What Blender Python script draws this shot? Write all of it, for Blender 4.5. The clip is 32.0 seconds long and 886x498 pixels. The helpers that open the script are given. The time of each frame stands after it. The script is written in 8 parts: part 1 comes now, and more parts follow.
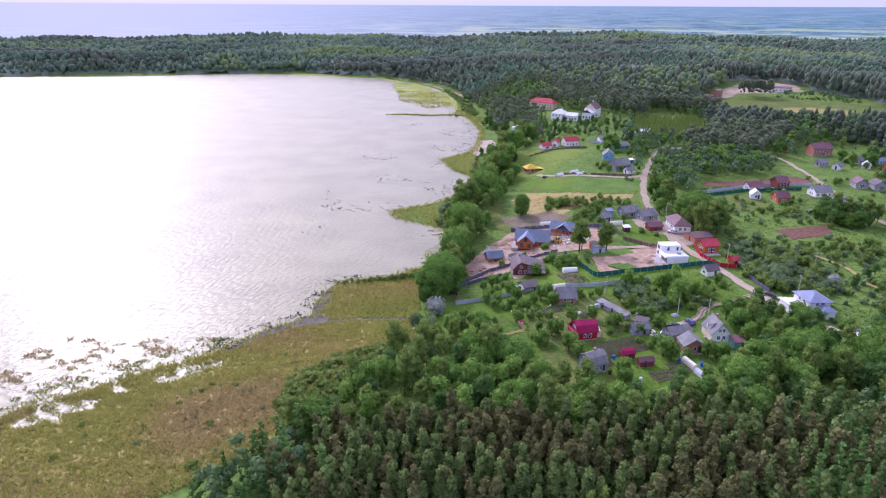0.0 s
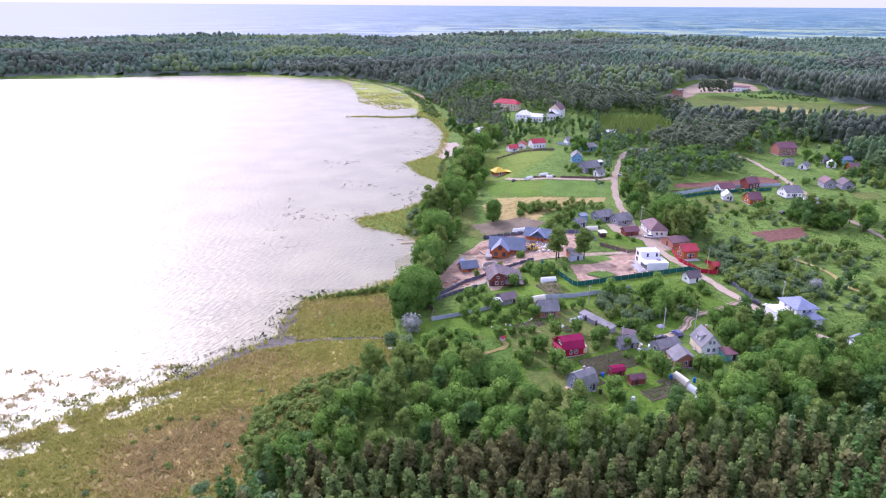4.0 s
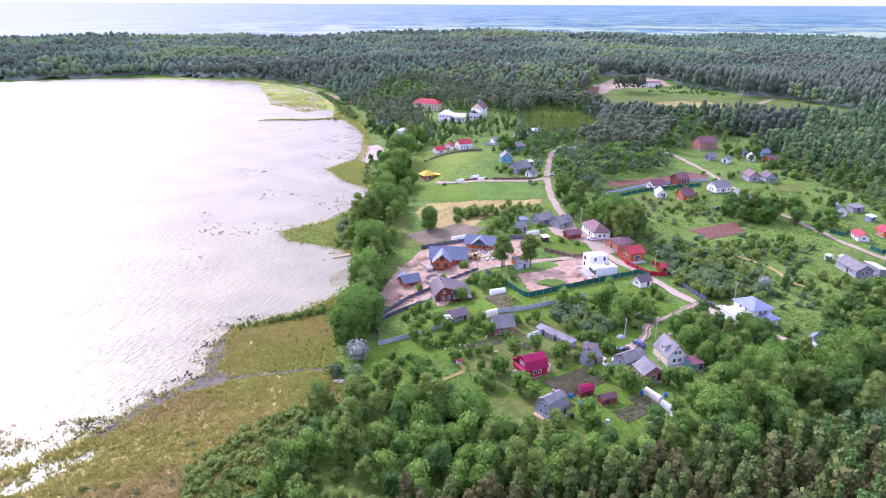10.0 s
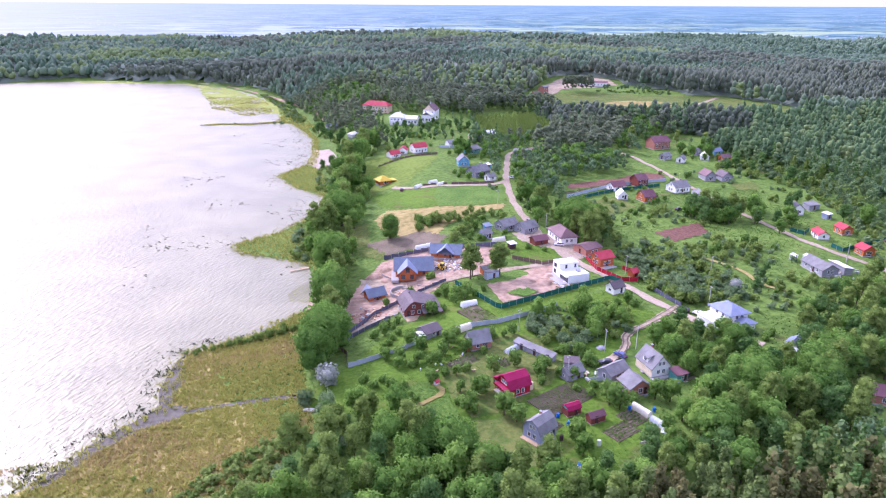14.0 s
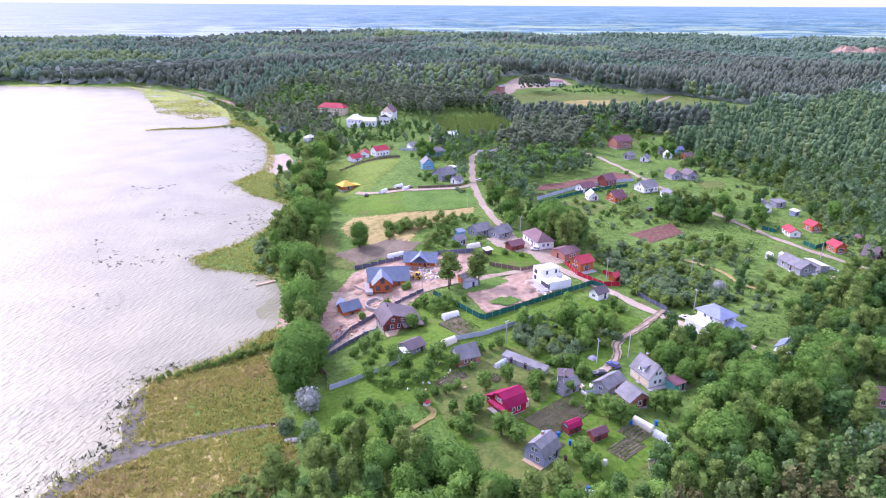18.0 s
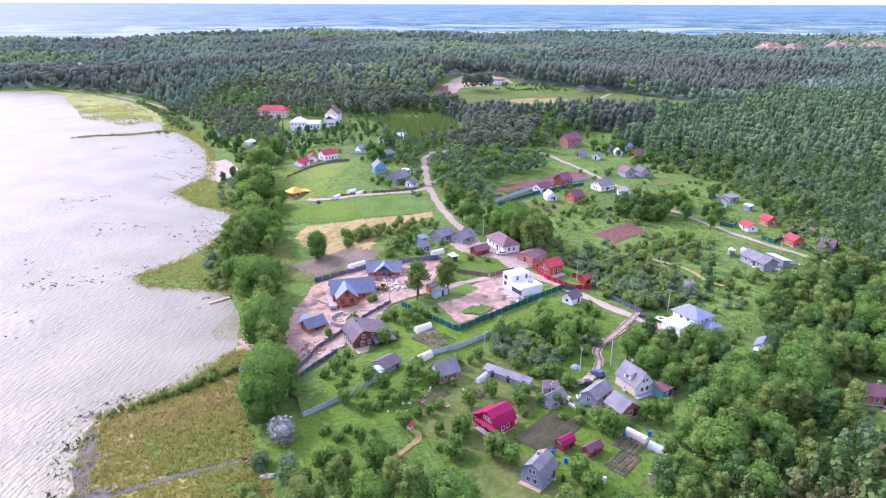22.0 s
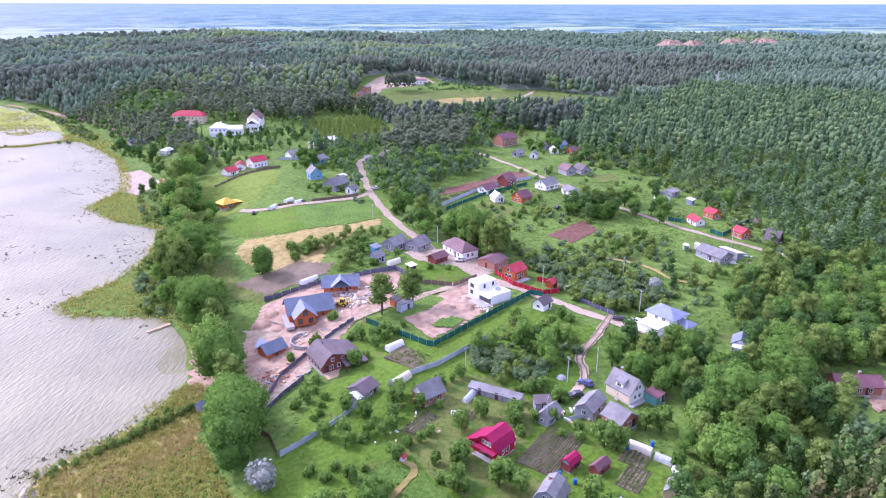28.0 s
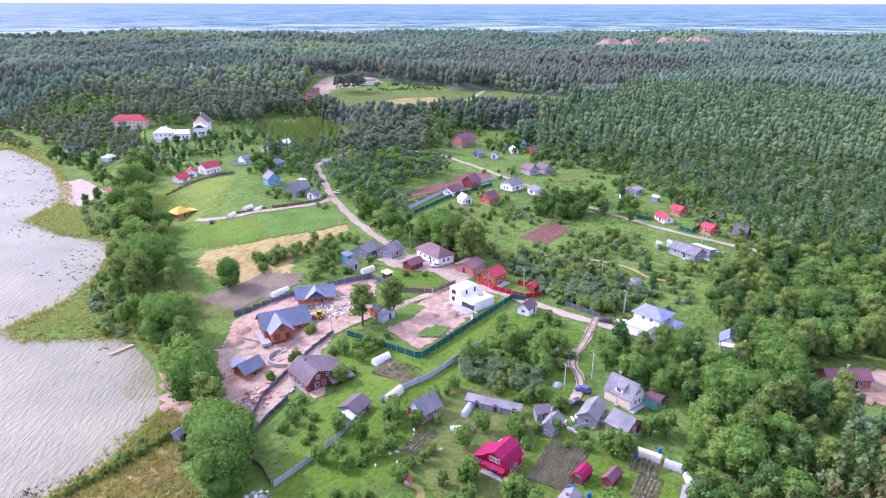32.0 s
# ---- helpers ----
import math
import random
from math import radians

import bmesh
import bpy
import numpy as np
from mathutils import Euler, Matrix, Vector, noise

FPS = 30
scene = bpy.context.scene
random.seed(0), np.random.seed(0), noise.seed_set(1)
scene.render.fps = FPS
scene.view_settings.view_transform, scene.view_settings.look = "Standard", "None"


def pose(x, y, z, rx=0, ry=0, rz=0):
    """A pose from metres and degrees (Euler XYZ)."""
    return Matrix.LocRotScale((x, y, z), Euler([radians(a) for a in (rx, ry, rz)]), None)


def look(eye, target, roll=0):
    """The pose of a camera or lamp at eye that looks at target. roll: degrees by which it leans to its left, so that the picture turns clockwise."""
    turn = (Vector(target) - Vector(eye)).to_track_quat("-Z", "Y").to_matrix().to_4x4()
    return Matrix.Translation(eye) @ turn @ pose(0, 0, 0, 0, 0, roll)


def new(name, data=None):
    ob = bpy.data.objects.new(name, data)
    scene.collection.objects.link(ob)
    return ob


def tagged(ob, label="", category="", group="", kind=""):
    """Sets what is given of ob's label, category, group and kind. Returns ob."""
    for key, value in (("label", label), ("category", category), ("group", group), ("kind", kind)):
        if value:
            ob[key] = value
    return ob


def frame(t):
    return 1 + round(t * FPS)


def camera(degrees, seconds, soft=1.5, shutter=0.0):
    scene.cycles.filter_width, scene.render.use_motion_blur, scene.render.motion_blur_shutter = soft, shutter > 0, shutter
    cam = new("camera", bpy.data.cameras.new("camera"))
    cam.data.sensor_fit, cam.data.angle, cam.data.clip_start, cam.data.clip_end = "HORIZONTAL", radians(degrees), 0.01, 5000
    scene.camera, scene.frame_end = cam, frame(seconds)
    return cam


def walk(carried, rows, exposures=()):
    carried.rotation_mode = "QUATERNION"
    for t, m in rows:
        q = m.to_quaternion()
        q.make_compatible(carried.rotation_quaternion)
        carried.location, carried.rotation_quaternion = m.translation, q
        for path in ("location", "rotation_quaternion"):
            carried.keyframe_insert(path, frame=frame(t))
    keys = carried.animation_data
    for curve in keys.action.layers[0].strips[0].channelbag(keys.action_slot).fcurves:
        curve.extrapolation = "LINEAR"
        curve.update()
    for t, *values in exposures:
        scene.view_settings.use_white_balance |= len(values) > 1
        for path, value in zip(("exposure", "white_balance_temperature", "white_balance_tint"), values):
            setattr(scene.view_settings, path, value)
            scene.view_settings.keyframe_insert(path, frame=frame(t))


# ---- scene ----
cam = camera(67.2, 32.0, soft=1.15)
# seconds, x, y, z, yaw, pitch, roll
ROWS = [
    (0.0, 0.00, 0.00, 102.00, 0.00, -19.83, 0.32),
    (0.5, -0.45, 2.04, 101.85, -0.58, -19.82, 0.34),
    (1.0, -1.08, 3.88, 101.73, -1.04, -19.80, 0.36),
    (1.5, -1.70, 5.52, 101.65, -1.63, -19.78, 0.38),
    (2.0, -2.30, 7.11, 101.60, -1.96, -19.78, 0.38),
    (2.5, -2.98, 8.68, 101.64, -2.32, -19.77, 0.36),
    (3.0, -3.55, 10.23, 101.61, -2.62, -19.78, 0.35),
    (3.5, -4.14, 11.91, 101.59, -3.07, -19.80, 0.37),
    (5.5, -6.60, 18.88, 101.10, -5.91, -19.80, 0.43),
    (6.0, -7.18, 20.40, 101.02, -6.52, -19.82, 0.42),
    (6.5, -7.74, 21.88, 101.04, -6.88, -19.84, 0.38),
    (7.0, -8.40, 23.43, 100.99, -7.43, -19.83, 0.35),
    (7.5, -8.96, 24.98, 100.90, -7.78, -19.86, 0.33),
    (8.0, -9.65, 26.55, 100.96, -8.28, -19.86, 0.31),
    (8.5, -10.25, 28.12, 101.03, -8.72, -19.87, 0.32),
    (9.0, -10.77, 29.80, 101.04, -9.47, -19.86, 0.33),
    (9.5, -11.26, 31.33, 100.81, -10.61, -19.89, 0.32),
    (10.0, -11.93, 32.91, 100.54, -11.36, -19.88, 0.31),
    (10.5, -12.60, 34.49, 100.46, -11.59, -19.90, 0.32),
    (11.0, -13.31, 36.10, 100.63, -11.82, -19.89, 0.30),
    (11.5, -13.84, 37.66, 100.65, -13.03, -19.89, 0.30),
    (12.0, -14.30, 39.33, 100.70, -13.93, -19.88, 0.29),
    (12.5, -14.86, 41.01, 100.75, -14.84, -19.87, 0.31),
    (13.0, -15.50, 42.64, 100.71, -15.51, -19.85, 0.31),
    (13.5, -16.03, 44.14, 100.59, -15.90, -19.85, 0.33),
    (15.5, -18.85, 50.47, 100.22, -17.79, -19.79, 0.34),
    (16.0, -19.59, 52.22, 100.15, -18.44, -19.81, 0.35),
    (16.5, -20.12, 53.88, 100.07, -19.11, -19.82, 0.37),
    (17.0, -20.83, 55.52, 100.00, -19.67, -19.82, 0.34),
    (17.5, -21.41, 57.15, 99.87, -20.17, -19.83, 0.34),
    (18.0, -22.06, 58.70, 99.74, -20.77, -19.80, 0.34),
    (18.5, -22.69, 60.33, 99.58, -21.47, -19.80, 0.32),
    (19.0, -23.29, 61.88, 99.50, -22.06, -19.82, 0.31),
    (19.5, -23.97, 63.54, 99.35, -22.96, -19.82, 0.29),
    (20.0, -24.66, 65.27, 99.21, -23.61, -19.85, 0.32),
    (20.5, -25.25, 66.88, 99.28, -24.14, -19.87, 0.30),
    (21.0, -25.82, 68.55, 99.59, -24.79, -19.87, 0.22),
    (21.5, -26.35, 70.11, 99.63, -25.69, -19.87, 0.19),
    (22.0, -27.01, 71.57, 99.52, -26.32, -19.87, 0.18),
    (22.5, -27.69, 73.01, 99.31, -26.75, -19.84, 0.18),
    (23.0, -28.46, 74.55, 99.26, -27.25, -19.82, 0.17),
    (23.5, -29.11, 76.08, 99.20, -27.73, -19.80, 0.12),
    (24.0, -29.74, 77.63, 99.14, -28.24, -19.82, 0.15),
    (24.5, -30.40, 79.21, 99.07, -28.84, -19.85, 0.13),
    (25.0, -30.98, 80.69, 99.03, -29.53, -19.86, 0.15),
    (25.5, -31.70, 82.22, 98.89, -30.17, -19.85, 0.15),
    (27.5, -34.48, 88.47, 98.57, -33.53, -19.84, 0.11),
    (28.0, -35.09, 90.12, 98.48, -34.14, -19.86, 0.09),
    (28.5, -35.76, 91.77, 98.44, -34.69, -19.88, 0.09),
    (29.0, -36.39, 93.35, 98.43, -35.25, -19.91, 0.07),
    (29.5, -37.08, 94.93, 98.42, -35.91, -19.90, 0.06),
    (30.0, -37.73, 96.46, 98.35, -36.50, -19.89, 0.08),
    (30.5, -38.43, 98.11, 98.24, -37.33, -19.89, 0.08),
    (31.0, -39.14, 99.75, 98.14, -37.92, -19.90, 0.11),
    (31.5, -39.79, 101.42, 98.08, -38.47, -19.89, 0.10),
    (32.0, -40.36, 103.04, 98.00, -39.34, -19.87, 0.10),
]
walk(cam, [(t, pose(x, y, z, 90 + p, 0, w) @ pose(0, 0, 0, 0, 0, r)) for t, x, y, z, w, p, r in ROWS],
     exposures=[(0.0, -0.32, 5400, 40), (3.0, -0.09, 5390, 41), (6.0, 0.13, 5390, 42), (12.0, 0.22, 5340, 43), (32.0, 0.27, 5280, 44)])

# ---- sky and sun ----
SUN_AZ, SUN_EL = 28.0, 36.0          # degrees left of +y, degrees up
world = bpy.data.worlds.new("hazy_sky")
scene.world = world
world.use_nodes = True
wn = world.node_tree
sky = wn.nodes.new("ShaderNodeTexSky")
sky.sky_type, sky.sun_disc = "NISHITA", False
sky.sun_elevation, sky.sun_rotation = radians(SUN_EL), radians(-SUN_AZ)
sky.air_density, sky.dust_density, sky.ozone_density = 1.0, 6.0, 1.5
# a thin white cloud veil over the whole sky
veil, both = wn.nodes.new("ShaderNodeBackground"), wn.nodes.new("ShaderNodeAddShader")
veil.inputs[0].default_value, veil.inputs[1].default_value = (0.90, 0.92, 1.0, 1), 0.93
wn.links.new(sky.outputs[0], wn.nodes["Background"].inputs[0])
wn.nodes["Background"].inputs[1].default_value = 0.11
wn.links.new(wn.nodes["Background"].outputs[0], both.inputs[0])
wn.links.new(veil.outputs[0], both.inputs[1])
wn.links.new(both.outputs[0], wn.nodes["World Output"].inputs[0])
sun_data = bpy.data.lights.new("sun", "SUN")
sun_data.energy, sun_data.angle, sun_data.color = 3.0, radians(4.0), (1.0, 0.96, 0.88)
sun = new("sun", sun_data)
sun.matrix_world = look((-400 * math.sin(radians(SUN_AZ)), 400 * math.cos(radians(SUN_AZ)), 400 * math.tan(radians(SUN_EL))), (0, 0, 0))


# ---- materials ----
def material(name, a, b, scale=1.0, rough=0.8, bump=0.3, metal=0.0, big=0.05, rand=0.12, spec=0.08, contrast=1.3, third=None):
    """Two colours mixed by fine grain and by large patches, with relief of the grain."""
    m = bpy.data.materials.new(name)
    m.use_nodes = True
    t = m.node_tree
    n, l = t.nodes, t.links
    bs = n["Principled BSDF"]
    geo = n.new("ShaderNodeNewGeometry")
    fine, wide = n.new("ShaderNodeTexNoise"), n.new("ShaderNodeTexNoise")
    fine.inputs["Scale"].default_value, fine.inputs["Detail"].default_value = scale, 5
    wide.inputs["Scale"].default_value, wide.inputs["Detail"].default_value = big, 3
    l.new(geo.outputs["Position"], fine.inputs["Vector"])
    l.new(geo.outputs["Position"], wide.inputs["Vector"])
    add = n.new("ShaderNodeMath")
    add.operation = "MULTIPLY_ADD"
    l.new(fine.outputs["Fac"], add.inputs[0])
    add.inputs[1].default_value = contrast
    wide_s = n.new("ShaderNodeMath")
    wide_s.operation = "MULTIPLY_ADD"
    l.new(wide.outputs["Fac"], wide_s.inputs[0])
    wide_s.inputs[1].default_value, wide_s.inputs[2].default_value = 1.4, -0.85 - (contrast - 1.3) / 2
    l.new(wide_s.outputs[0], add.inputs[2])
    info = n.new("ShaderNodeObjectInfo")
    shift = n.new("ShaderNodeMath")
    shift.operation = "MULTIPLY_ADD"
    l.new(info.outputs["Random"], shift.inputs[0])
    shift.inputs[1].default_value = rand * 2
    l.new(add.outputs[0], shift.inputs[2])
    ramp = n.new("ShaderNodeMix")
    ramp.data_type, ramp.clamp_factor = "RGBA", True
    l.new(shift.outputs[0], ramp.inputs["Factor"])
    ramp.inputs["A"].default_value, ramp.inputs["B"].default_value = (*a, 1), (*b, 1)
    col = ramp.outputs["Result"]
    if third:
        spot, step, over = n.new("ShaderNodeTexNoise"), n.new("ShaderNodeMapRange"), n.new("ShaderNodeMix")
        spot.inputs["Scale"].default_value, spot.inputs["Detail"].default_value, spot.inputs["Roughness"].default_value = third[1], 6, 0.65
        l.new(geo.outputs["Position"], spot.inputs["Vector"])
        step.inputs["From Min"].default_value, step.inputs["From Max"].default_value = third[2], third[2] + 0.12
        l.new(spot.outputs["Fac"], step.inputs["Value"])
        over.data_type = "RGBA"
        l.new(step.outputs[0], over.inputs["Factor"])
        l.new(col, over.inputs["A"])
        over.inputs["B"].default_value = (*third[0], 1)
        col = over.outputs["Result"]
    l.new(col, bs.inputs["Base Color"])
    bs.inputs["Roughness"].default_value, bs.inputs["Metallic"].default_value = rough, metal
    bs.inputs["Specular IOR Level"].default_value = spec
    if bump:
        bp = n.new("ShaderNodeBump")
        bp.inputs["Strength"].default_value, bp.inputs["Distance"].default_value = bump, 0.3 / max(scale, 0.3)
        l.new(fine.outputs["Fac"], bp.inputs["Height"])
        l.new(bp.outputs[0], bs.inputs["Normal"])
    return m


def foliage(name, a, b, tint=0.12, light=0.38, grain=0.9, haze_sheen=0.0, vary=0.6):
    """Leaves: colour differs from tree to tree and from leaf to leaf; some light passes through."""
    m = material(name, a, b, scale=grain, rough=0.8, bump=0, big=tint, rand=0.42, spec=0.0, contrast=1.7)
    t = m.node_tree
    bs, out = t.nodes["Principled BSDF"], t.nodes["Material Output"]
    # a bluish sheen that stands in for haze over the distant woods
    bs.inputs["Sheen Weight"].default_value, bs.inputs["Sheen Roughness"].default_value = haze_sheen, 0.5
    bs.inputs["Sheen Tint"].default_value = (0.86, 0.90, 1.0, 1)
    geo = next(k for k in t.nodes if k.bl_idname == "ShaderNodeNewGeometry")
    shift = next(k for k in t.nodes if k.bl_idname == "ShaderNodeObjectInfo").outputs["Random"].links[0].to_node
    ramp = shift.outputs[0].links[0].to_node
    leaf = t.nodes.new("ShaderNodeMath")
    leaf.operation = "MULTIPLY_ADD"
    t.links.new(geo.outputs["Random Per Island"], leaf.inputs[0])
    leaf.inputs[1].default_value = vary
    t.links.new(shift.outputs[0], leaf.inputs[2])
    less = t.nodes.new("ShaderNodeMath")
    less.operation = "SUBTRACT"
    less.inputs[1].default_value = vary / 2
    t.links.new(leaf.outputs[0], less.inputs[0])
    t.links.new(less.outputs[0], ramp.inputs["Factor"])
    tr, mix = t.nodes.new("ShaderNodeBsdfTranslucent"), t.nodes.new("ShaderNodeMixShader")
    col = bs.inputs["Base Color"].links[0].from_socket
    t.links.new(col, tr.inputs["Color"])
    mix.inputs[0].default_value = light
    t.links.new(bs.outputs[0], mix.inputs[1])
    t.links.new(tr.outputs[0], mix.inputs[2])
    t.links.new(mix.outputs[0], out.inputs[0])
    return m


def ribbed(name, a, b, rough=0.45, metal=0.0, pitch=0.3, axis=0):
    """Profiled sheet: fine ribs as relief over slightly uneven paint."""
    m = material(name, a, b, scale=0.6, rough=max(rough, 0.68), bump=0, metal=metal, big=0.2, rand=0.1, spec=0.2)
    t = m.node_tree
    co, wv, bp = t.nodes.new("ShaderNodeTexCoord"), t.nodes.new("ShaderNodeTexWave"), t.nodes.new("ShaderNodeBump")
    wv.bands_direction = "XYZ"[axis]
    wv.inputs["Scale"].default_value = 0.314 / pitch
    t.links.new(co.outputs["Object"], wv.inputs["Vector"])
    bp.inputs["Strength"].default_value, bp.inputs["Distance"].default_value = 0.5, 0.05
    t.links.new(wv.outputs["Fac"], bp.inputs["Height"])
    t.links.new(bp.outputs[0], t.nodes["Principled BSDF"].inputs["Normal"])
    return m


GRASS = material("meadow_grass", (0.048, 0.100, 0.018), (0.150, 0.236, 0.046), scale=0.5, rough=0.9, bump=0.8, big=0.045, contrast=2.0, third=((0.13, 0.135, 0.045), 0.05, 0.60))
LAWN = material("mown_lawn", (0.046, 0.108, 0.010), (0.128, 0.214, 0.026), scale=0.9, rough=0.9, bump=0.6, big=0.06, contrast=2.0, third=((0.135, 0.132, 0.045), 0.11, 0.56))
DRYLAWN = material("dry_olive_lawn", (0.072, 0.112, 0.024), (0.168, 0.192, 0.050), scale=0.9, rough=0.9, bump=0.6, big=0.12, contrast=2.2, third=((0.075, 0.14, 0.025), 0.16, 0.53))
# sunlight is put into this lawn's colour: paler and yellower than LAWN
SUNLAWN = material("sunlit_yellow_green_lawn", (0.098, 0.158, 0.022), (0.190, 0.258, 0.048), scale=0.5, rough=0.9, bump=0.5, big=0.05, contrast=2.0)
WEEDS = material("rank_green_weeds", (0.050, 0.116, 0.018), (0.136, 0.230, 0.042), scale=1.2, rough=0.9, bump=0.8, big=0.1, contrast=2.4)
HAY = material("dry_mown_hay", (0.205, 0.178, 0.054), (0.385, 0.312, 0.125), scale=0.4, rough=0.95, bump=0.3, big=0.05, contrast=2.4)
MARSH = material("marsh_sedge", (0.24, 0.23, 0.065), (0.50, 0.41, 0.17), scale=0.35, rough=0.95, bump=0.6, big=0.035, contrast=2.4, third=((0.31, 0.24, 0.12), 0.045, 0.55))
DIRT = material("trodden_dirt", (0.24, 0.19, 0.12), (0.44, 0.36, 0.26), scale=0.6, rough=0.95, bump=0.4, big=0.08, contrast=2.4)
BEACH = material("pale_beach_sand", (0.29, 0.235, 0.18), (0.45, 0.375, 0.295), scale=0.5, rough=0.95, bump=0.5, big=0.07, contrast=2.0)
SAND = material("builder_sand", (0.25, 0.165, 0.108), (0.46, 0.33, 0.238), scale=0.5, rough=0.95, bump=0.8, big=0.07, contrast=2.4, third=((0.22, 0.165, 0.115), 0.09, 0.56))
TRACK = material("gravel_track", (0.26, 0.205, 0.145), (0.44, 0.36, 0.27), scale=1.2, rough=0.95, bump=0.4, big=0.06, contrast=2.4)
MUD = material("grey_shore_mud", (0.075, 0.070, 0.056), (0.160, 0.148, 0.118), scale=0.8, rough=0.8, bump=0.4, big=0.1, contrast=2.0)
SOIL = material("ploughed_soil", (0.12, 0.06, 0.045), (0.21, 0.115, 0.085), scale=0.8, rough=0.95, bump=0.8, big=0.05, contrast=2.4)
BED = material("garden_soil", (0.120, 0.098, 0.066), (0.230, 0.188, 0.130), scale=1.5, rough=0.95, bump=0.6, big=0.2)
BARK = material("tree_bark", (0.05, 0.04, 0.03), (0.16, 0.12, 0.09), scale=4, rough=0.9, bump=0.6)
LEAF = foliage("broad_leaves", (0.050, 0.130, 0.024), (0.165, 0.296, 0.058), vary=0.36)
LEAF2 = foliage("yellow_green_leaves", (0.094, 0.170, 0.034), (0.240, 0.330, 0.080), vary=0.36)
NEEDLE = foliage("pine_needles", (0.070, 0.124, 0.038), (0.205, 0.282, 0.086), light=0.38)
RUSSET = foliage("brownish_pine_needles", (0.094, 0.106, 0.042), (0.220, 0.220, 0.086), light=0.38)
# dark pine green, lightened in the base colour to imitate haze
NEEDLE2 = foliage("hazed_dark_pine_needles", (0.110, 0.150, 0.086), (0.214, 0.260, 0.142), light=0.45, haze_sheen=0.2, vary=0.3)
VIVID = foliage("fresh_maple_leaves", (0.090, 0.198, 0.032), (0.235, 0.385, 0.078), light=0.42)
COOL = foliage("cool_alder_leaves", (0.046, 0.116, 0.032), (0.142, 0.255, 0.070), vary=0.36)
FRUIT = foliage("orchard_leaves", (0.074, 0.162, 0.028), (0.200, 0.328, 0.070))
SILVER = foliage("silver_willow_leaves", (0.20, 0.225, 0.18), (0.40, 0.43, 0.37), light=0.2)
SCRUB = foliage("light_willow_scrub_leaves", (0.150, 0.225, 0.055), (0.310, 0.400, 0.115), light=0.45)
SALLOW = foliage("grey_green_sallow_leaves", (0.108, 0.180, 0.078), (0.225, 0.320, 0.145), light=0.42)
# the FAR leaves have distance haze painted in: greyer, bluer green
FARLEAF = foliage("far_hazed_leaves", (0.126, 0.200, 0.122), (0.220, 0.310, 0.180), tint=0.03, light=0.45, haze_sheen=0.26, vary=0.36)
# WOODCOOL and WOODPALE: extra blue in the green imitates haze between the trees
WOODCOOL = foliage("hazed_cool_wood_leaves", (0.088, 0.166, 0.084), (0.186, 0.288, 0.138), light=0.45, vary=0.4)
FARPINE = foliage("far_hazed_pine_needles", (0.108, 0.150, 0.102), (0.198, 0.236, 0.150), tint=0.03, light=0.45, haze_sheen=0.26, vary=0.36)
FARCOOL = foliage("far_hazed_cool_leaves", (0.106, 0.188, 0.118), (0.194, 0.292, 0.172), tint=0.03, light=0.45, haze_sheen=0.26, vary=0.36)
WOODPALE = foliage("hazed_pale_wood_leaves", (0.112, 0.188, 0.080), (0.215, 0.318, 0.135), light=0.45, vary=0.4)
FARLIGHT = foliage("far_hazed_light_leaves", (0.156, 0.232, 0.086), (0.262, 0.352, 0.138), tint=0.04, light=0.45, haze_sheen=0.2, vary=0.4)
REED = foliage("reed_blades", (0.30, 0.275, 0.070), (0.50, 0.445, 0.150), light=0.45)
WEED = foliage("water_weed", (0.035, 0.045, 0.020), (0.085, 0.095, 0.045), light=0.1)
CROP = foliage("garden_greens", (0.06, 0.11, 0.02), (0.14, 0.22, 0.05))
WHITE = material("white_render", (0.72, 0.72, 0.70), (0.86, 0.86, 0.84), scale=0.8, rough=0.7, bump=0.05, big=0.3)
CREAM = material("cream_plaster", (0.62, 0.50, 0.34), (0.74, 0.62, 0.44), scale=0.8, rough=0.8, bump=0.1)
BRICK = material("red_brick_wall", (0.34, 0.14, 0.10), (0.46, 0.22, 0.155), scale=3.0, rough=0.85, bump=0.2)
LOG = material("orange_log_wall", (0.38, 0.105, 0.035), (0.54, 0.175, 0.06), scale=2.0, rough=0.55, bump=0.2)
BROWNLOG = material("dark_red_brown_log_wall", (0.16, 0.045, 0.04), (0.26, 0.08, 0.06), scale=2.0, rough=0.55, bump=0.2)
REDWALL = material("crimson_siding", (0.32, 0.015, 0.03), (0.44, 0.03, 0.05), scale=1.5, rough=0.5, bump=0.1)
GREYWOOD = material("weathered_grey_boards", (0.20, 0.20, 0.23), (0.36, 0.36, 0.40), scale=2.5, rough=0.85, bump=0.3)
BLUEGREY = material("blue_grey_siding", (0.26, 0.29, 0.42), (0.38, 0.42, 0.55), scale=1.5, rough=0.6, bump=0.1)
BLUEWALL = material("blue_painted_boards", (0.10, 0.29, 0.46), (0.17, 0.40, 0.58), scale=1.5, rough=0.6, bump=0.1)
TEAL = material("teal_painted_boards", (0.10, 0.32, 0.30), (0.18, 0.45, 0.42), scale=1.5, rough=0.6, bump=0.1)
PLINTH = material("concrete_plinth", (0.32, 0.31, 0.30), (0.46, 0.45, 0.43), scale=1.5, rough=0.9, bump=0.2)
SLATE = ribbed("grey_slate_sheet", (0.150, 0.148, 0.148), (0.275, 0.270, 0.268), rough=0.85, pitch=0.18)
BLUEROOF = ribbed("blue_grey_metal_roof", (0.135, 0.165, 0.215), (0.205, 0.245, 0.305), rough=0.4, pitch=0.35)
PALEROOF = ribbed("pale_blue_metal_roof", (0.19, 0.22, 0.31), (0.27, 0.31, 0.42), rough=0.4, pitch=0.35)
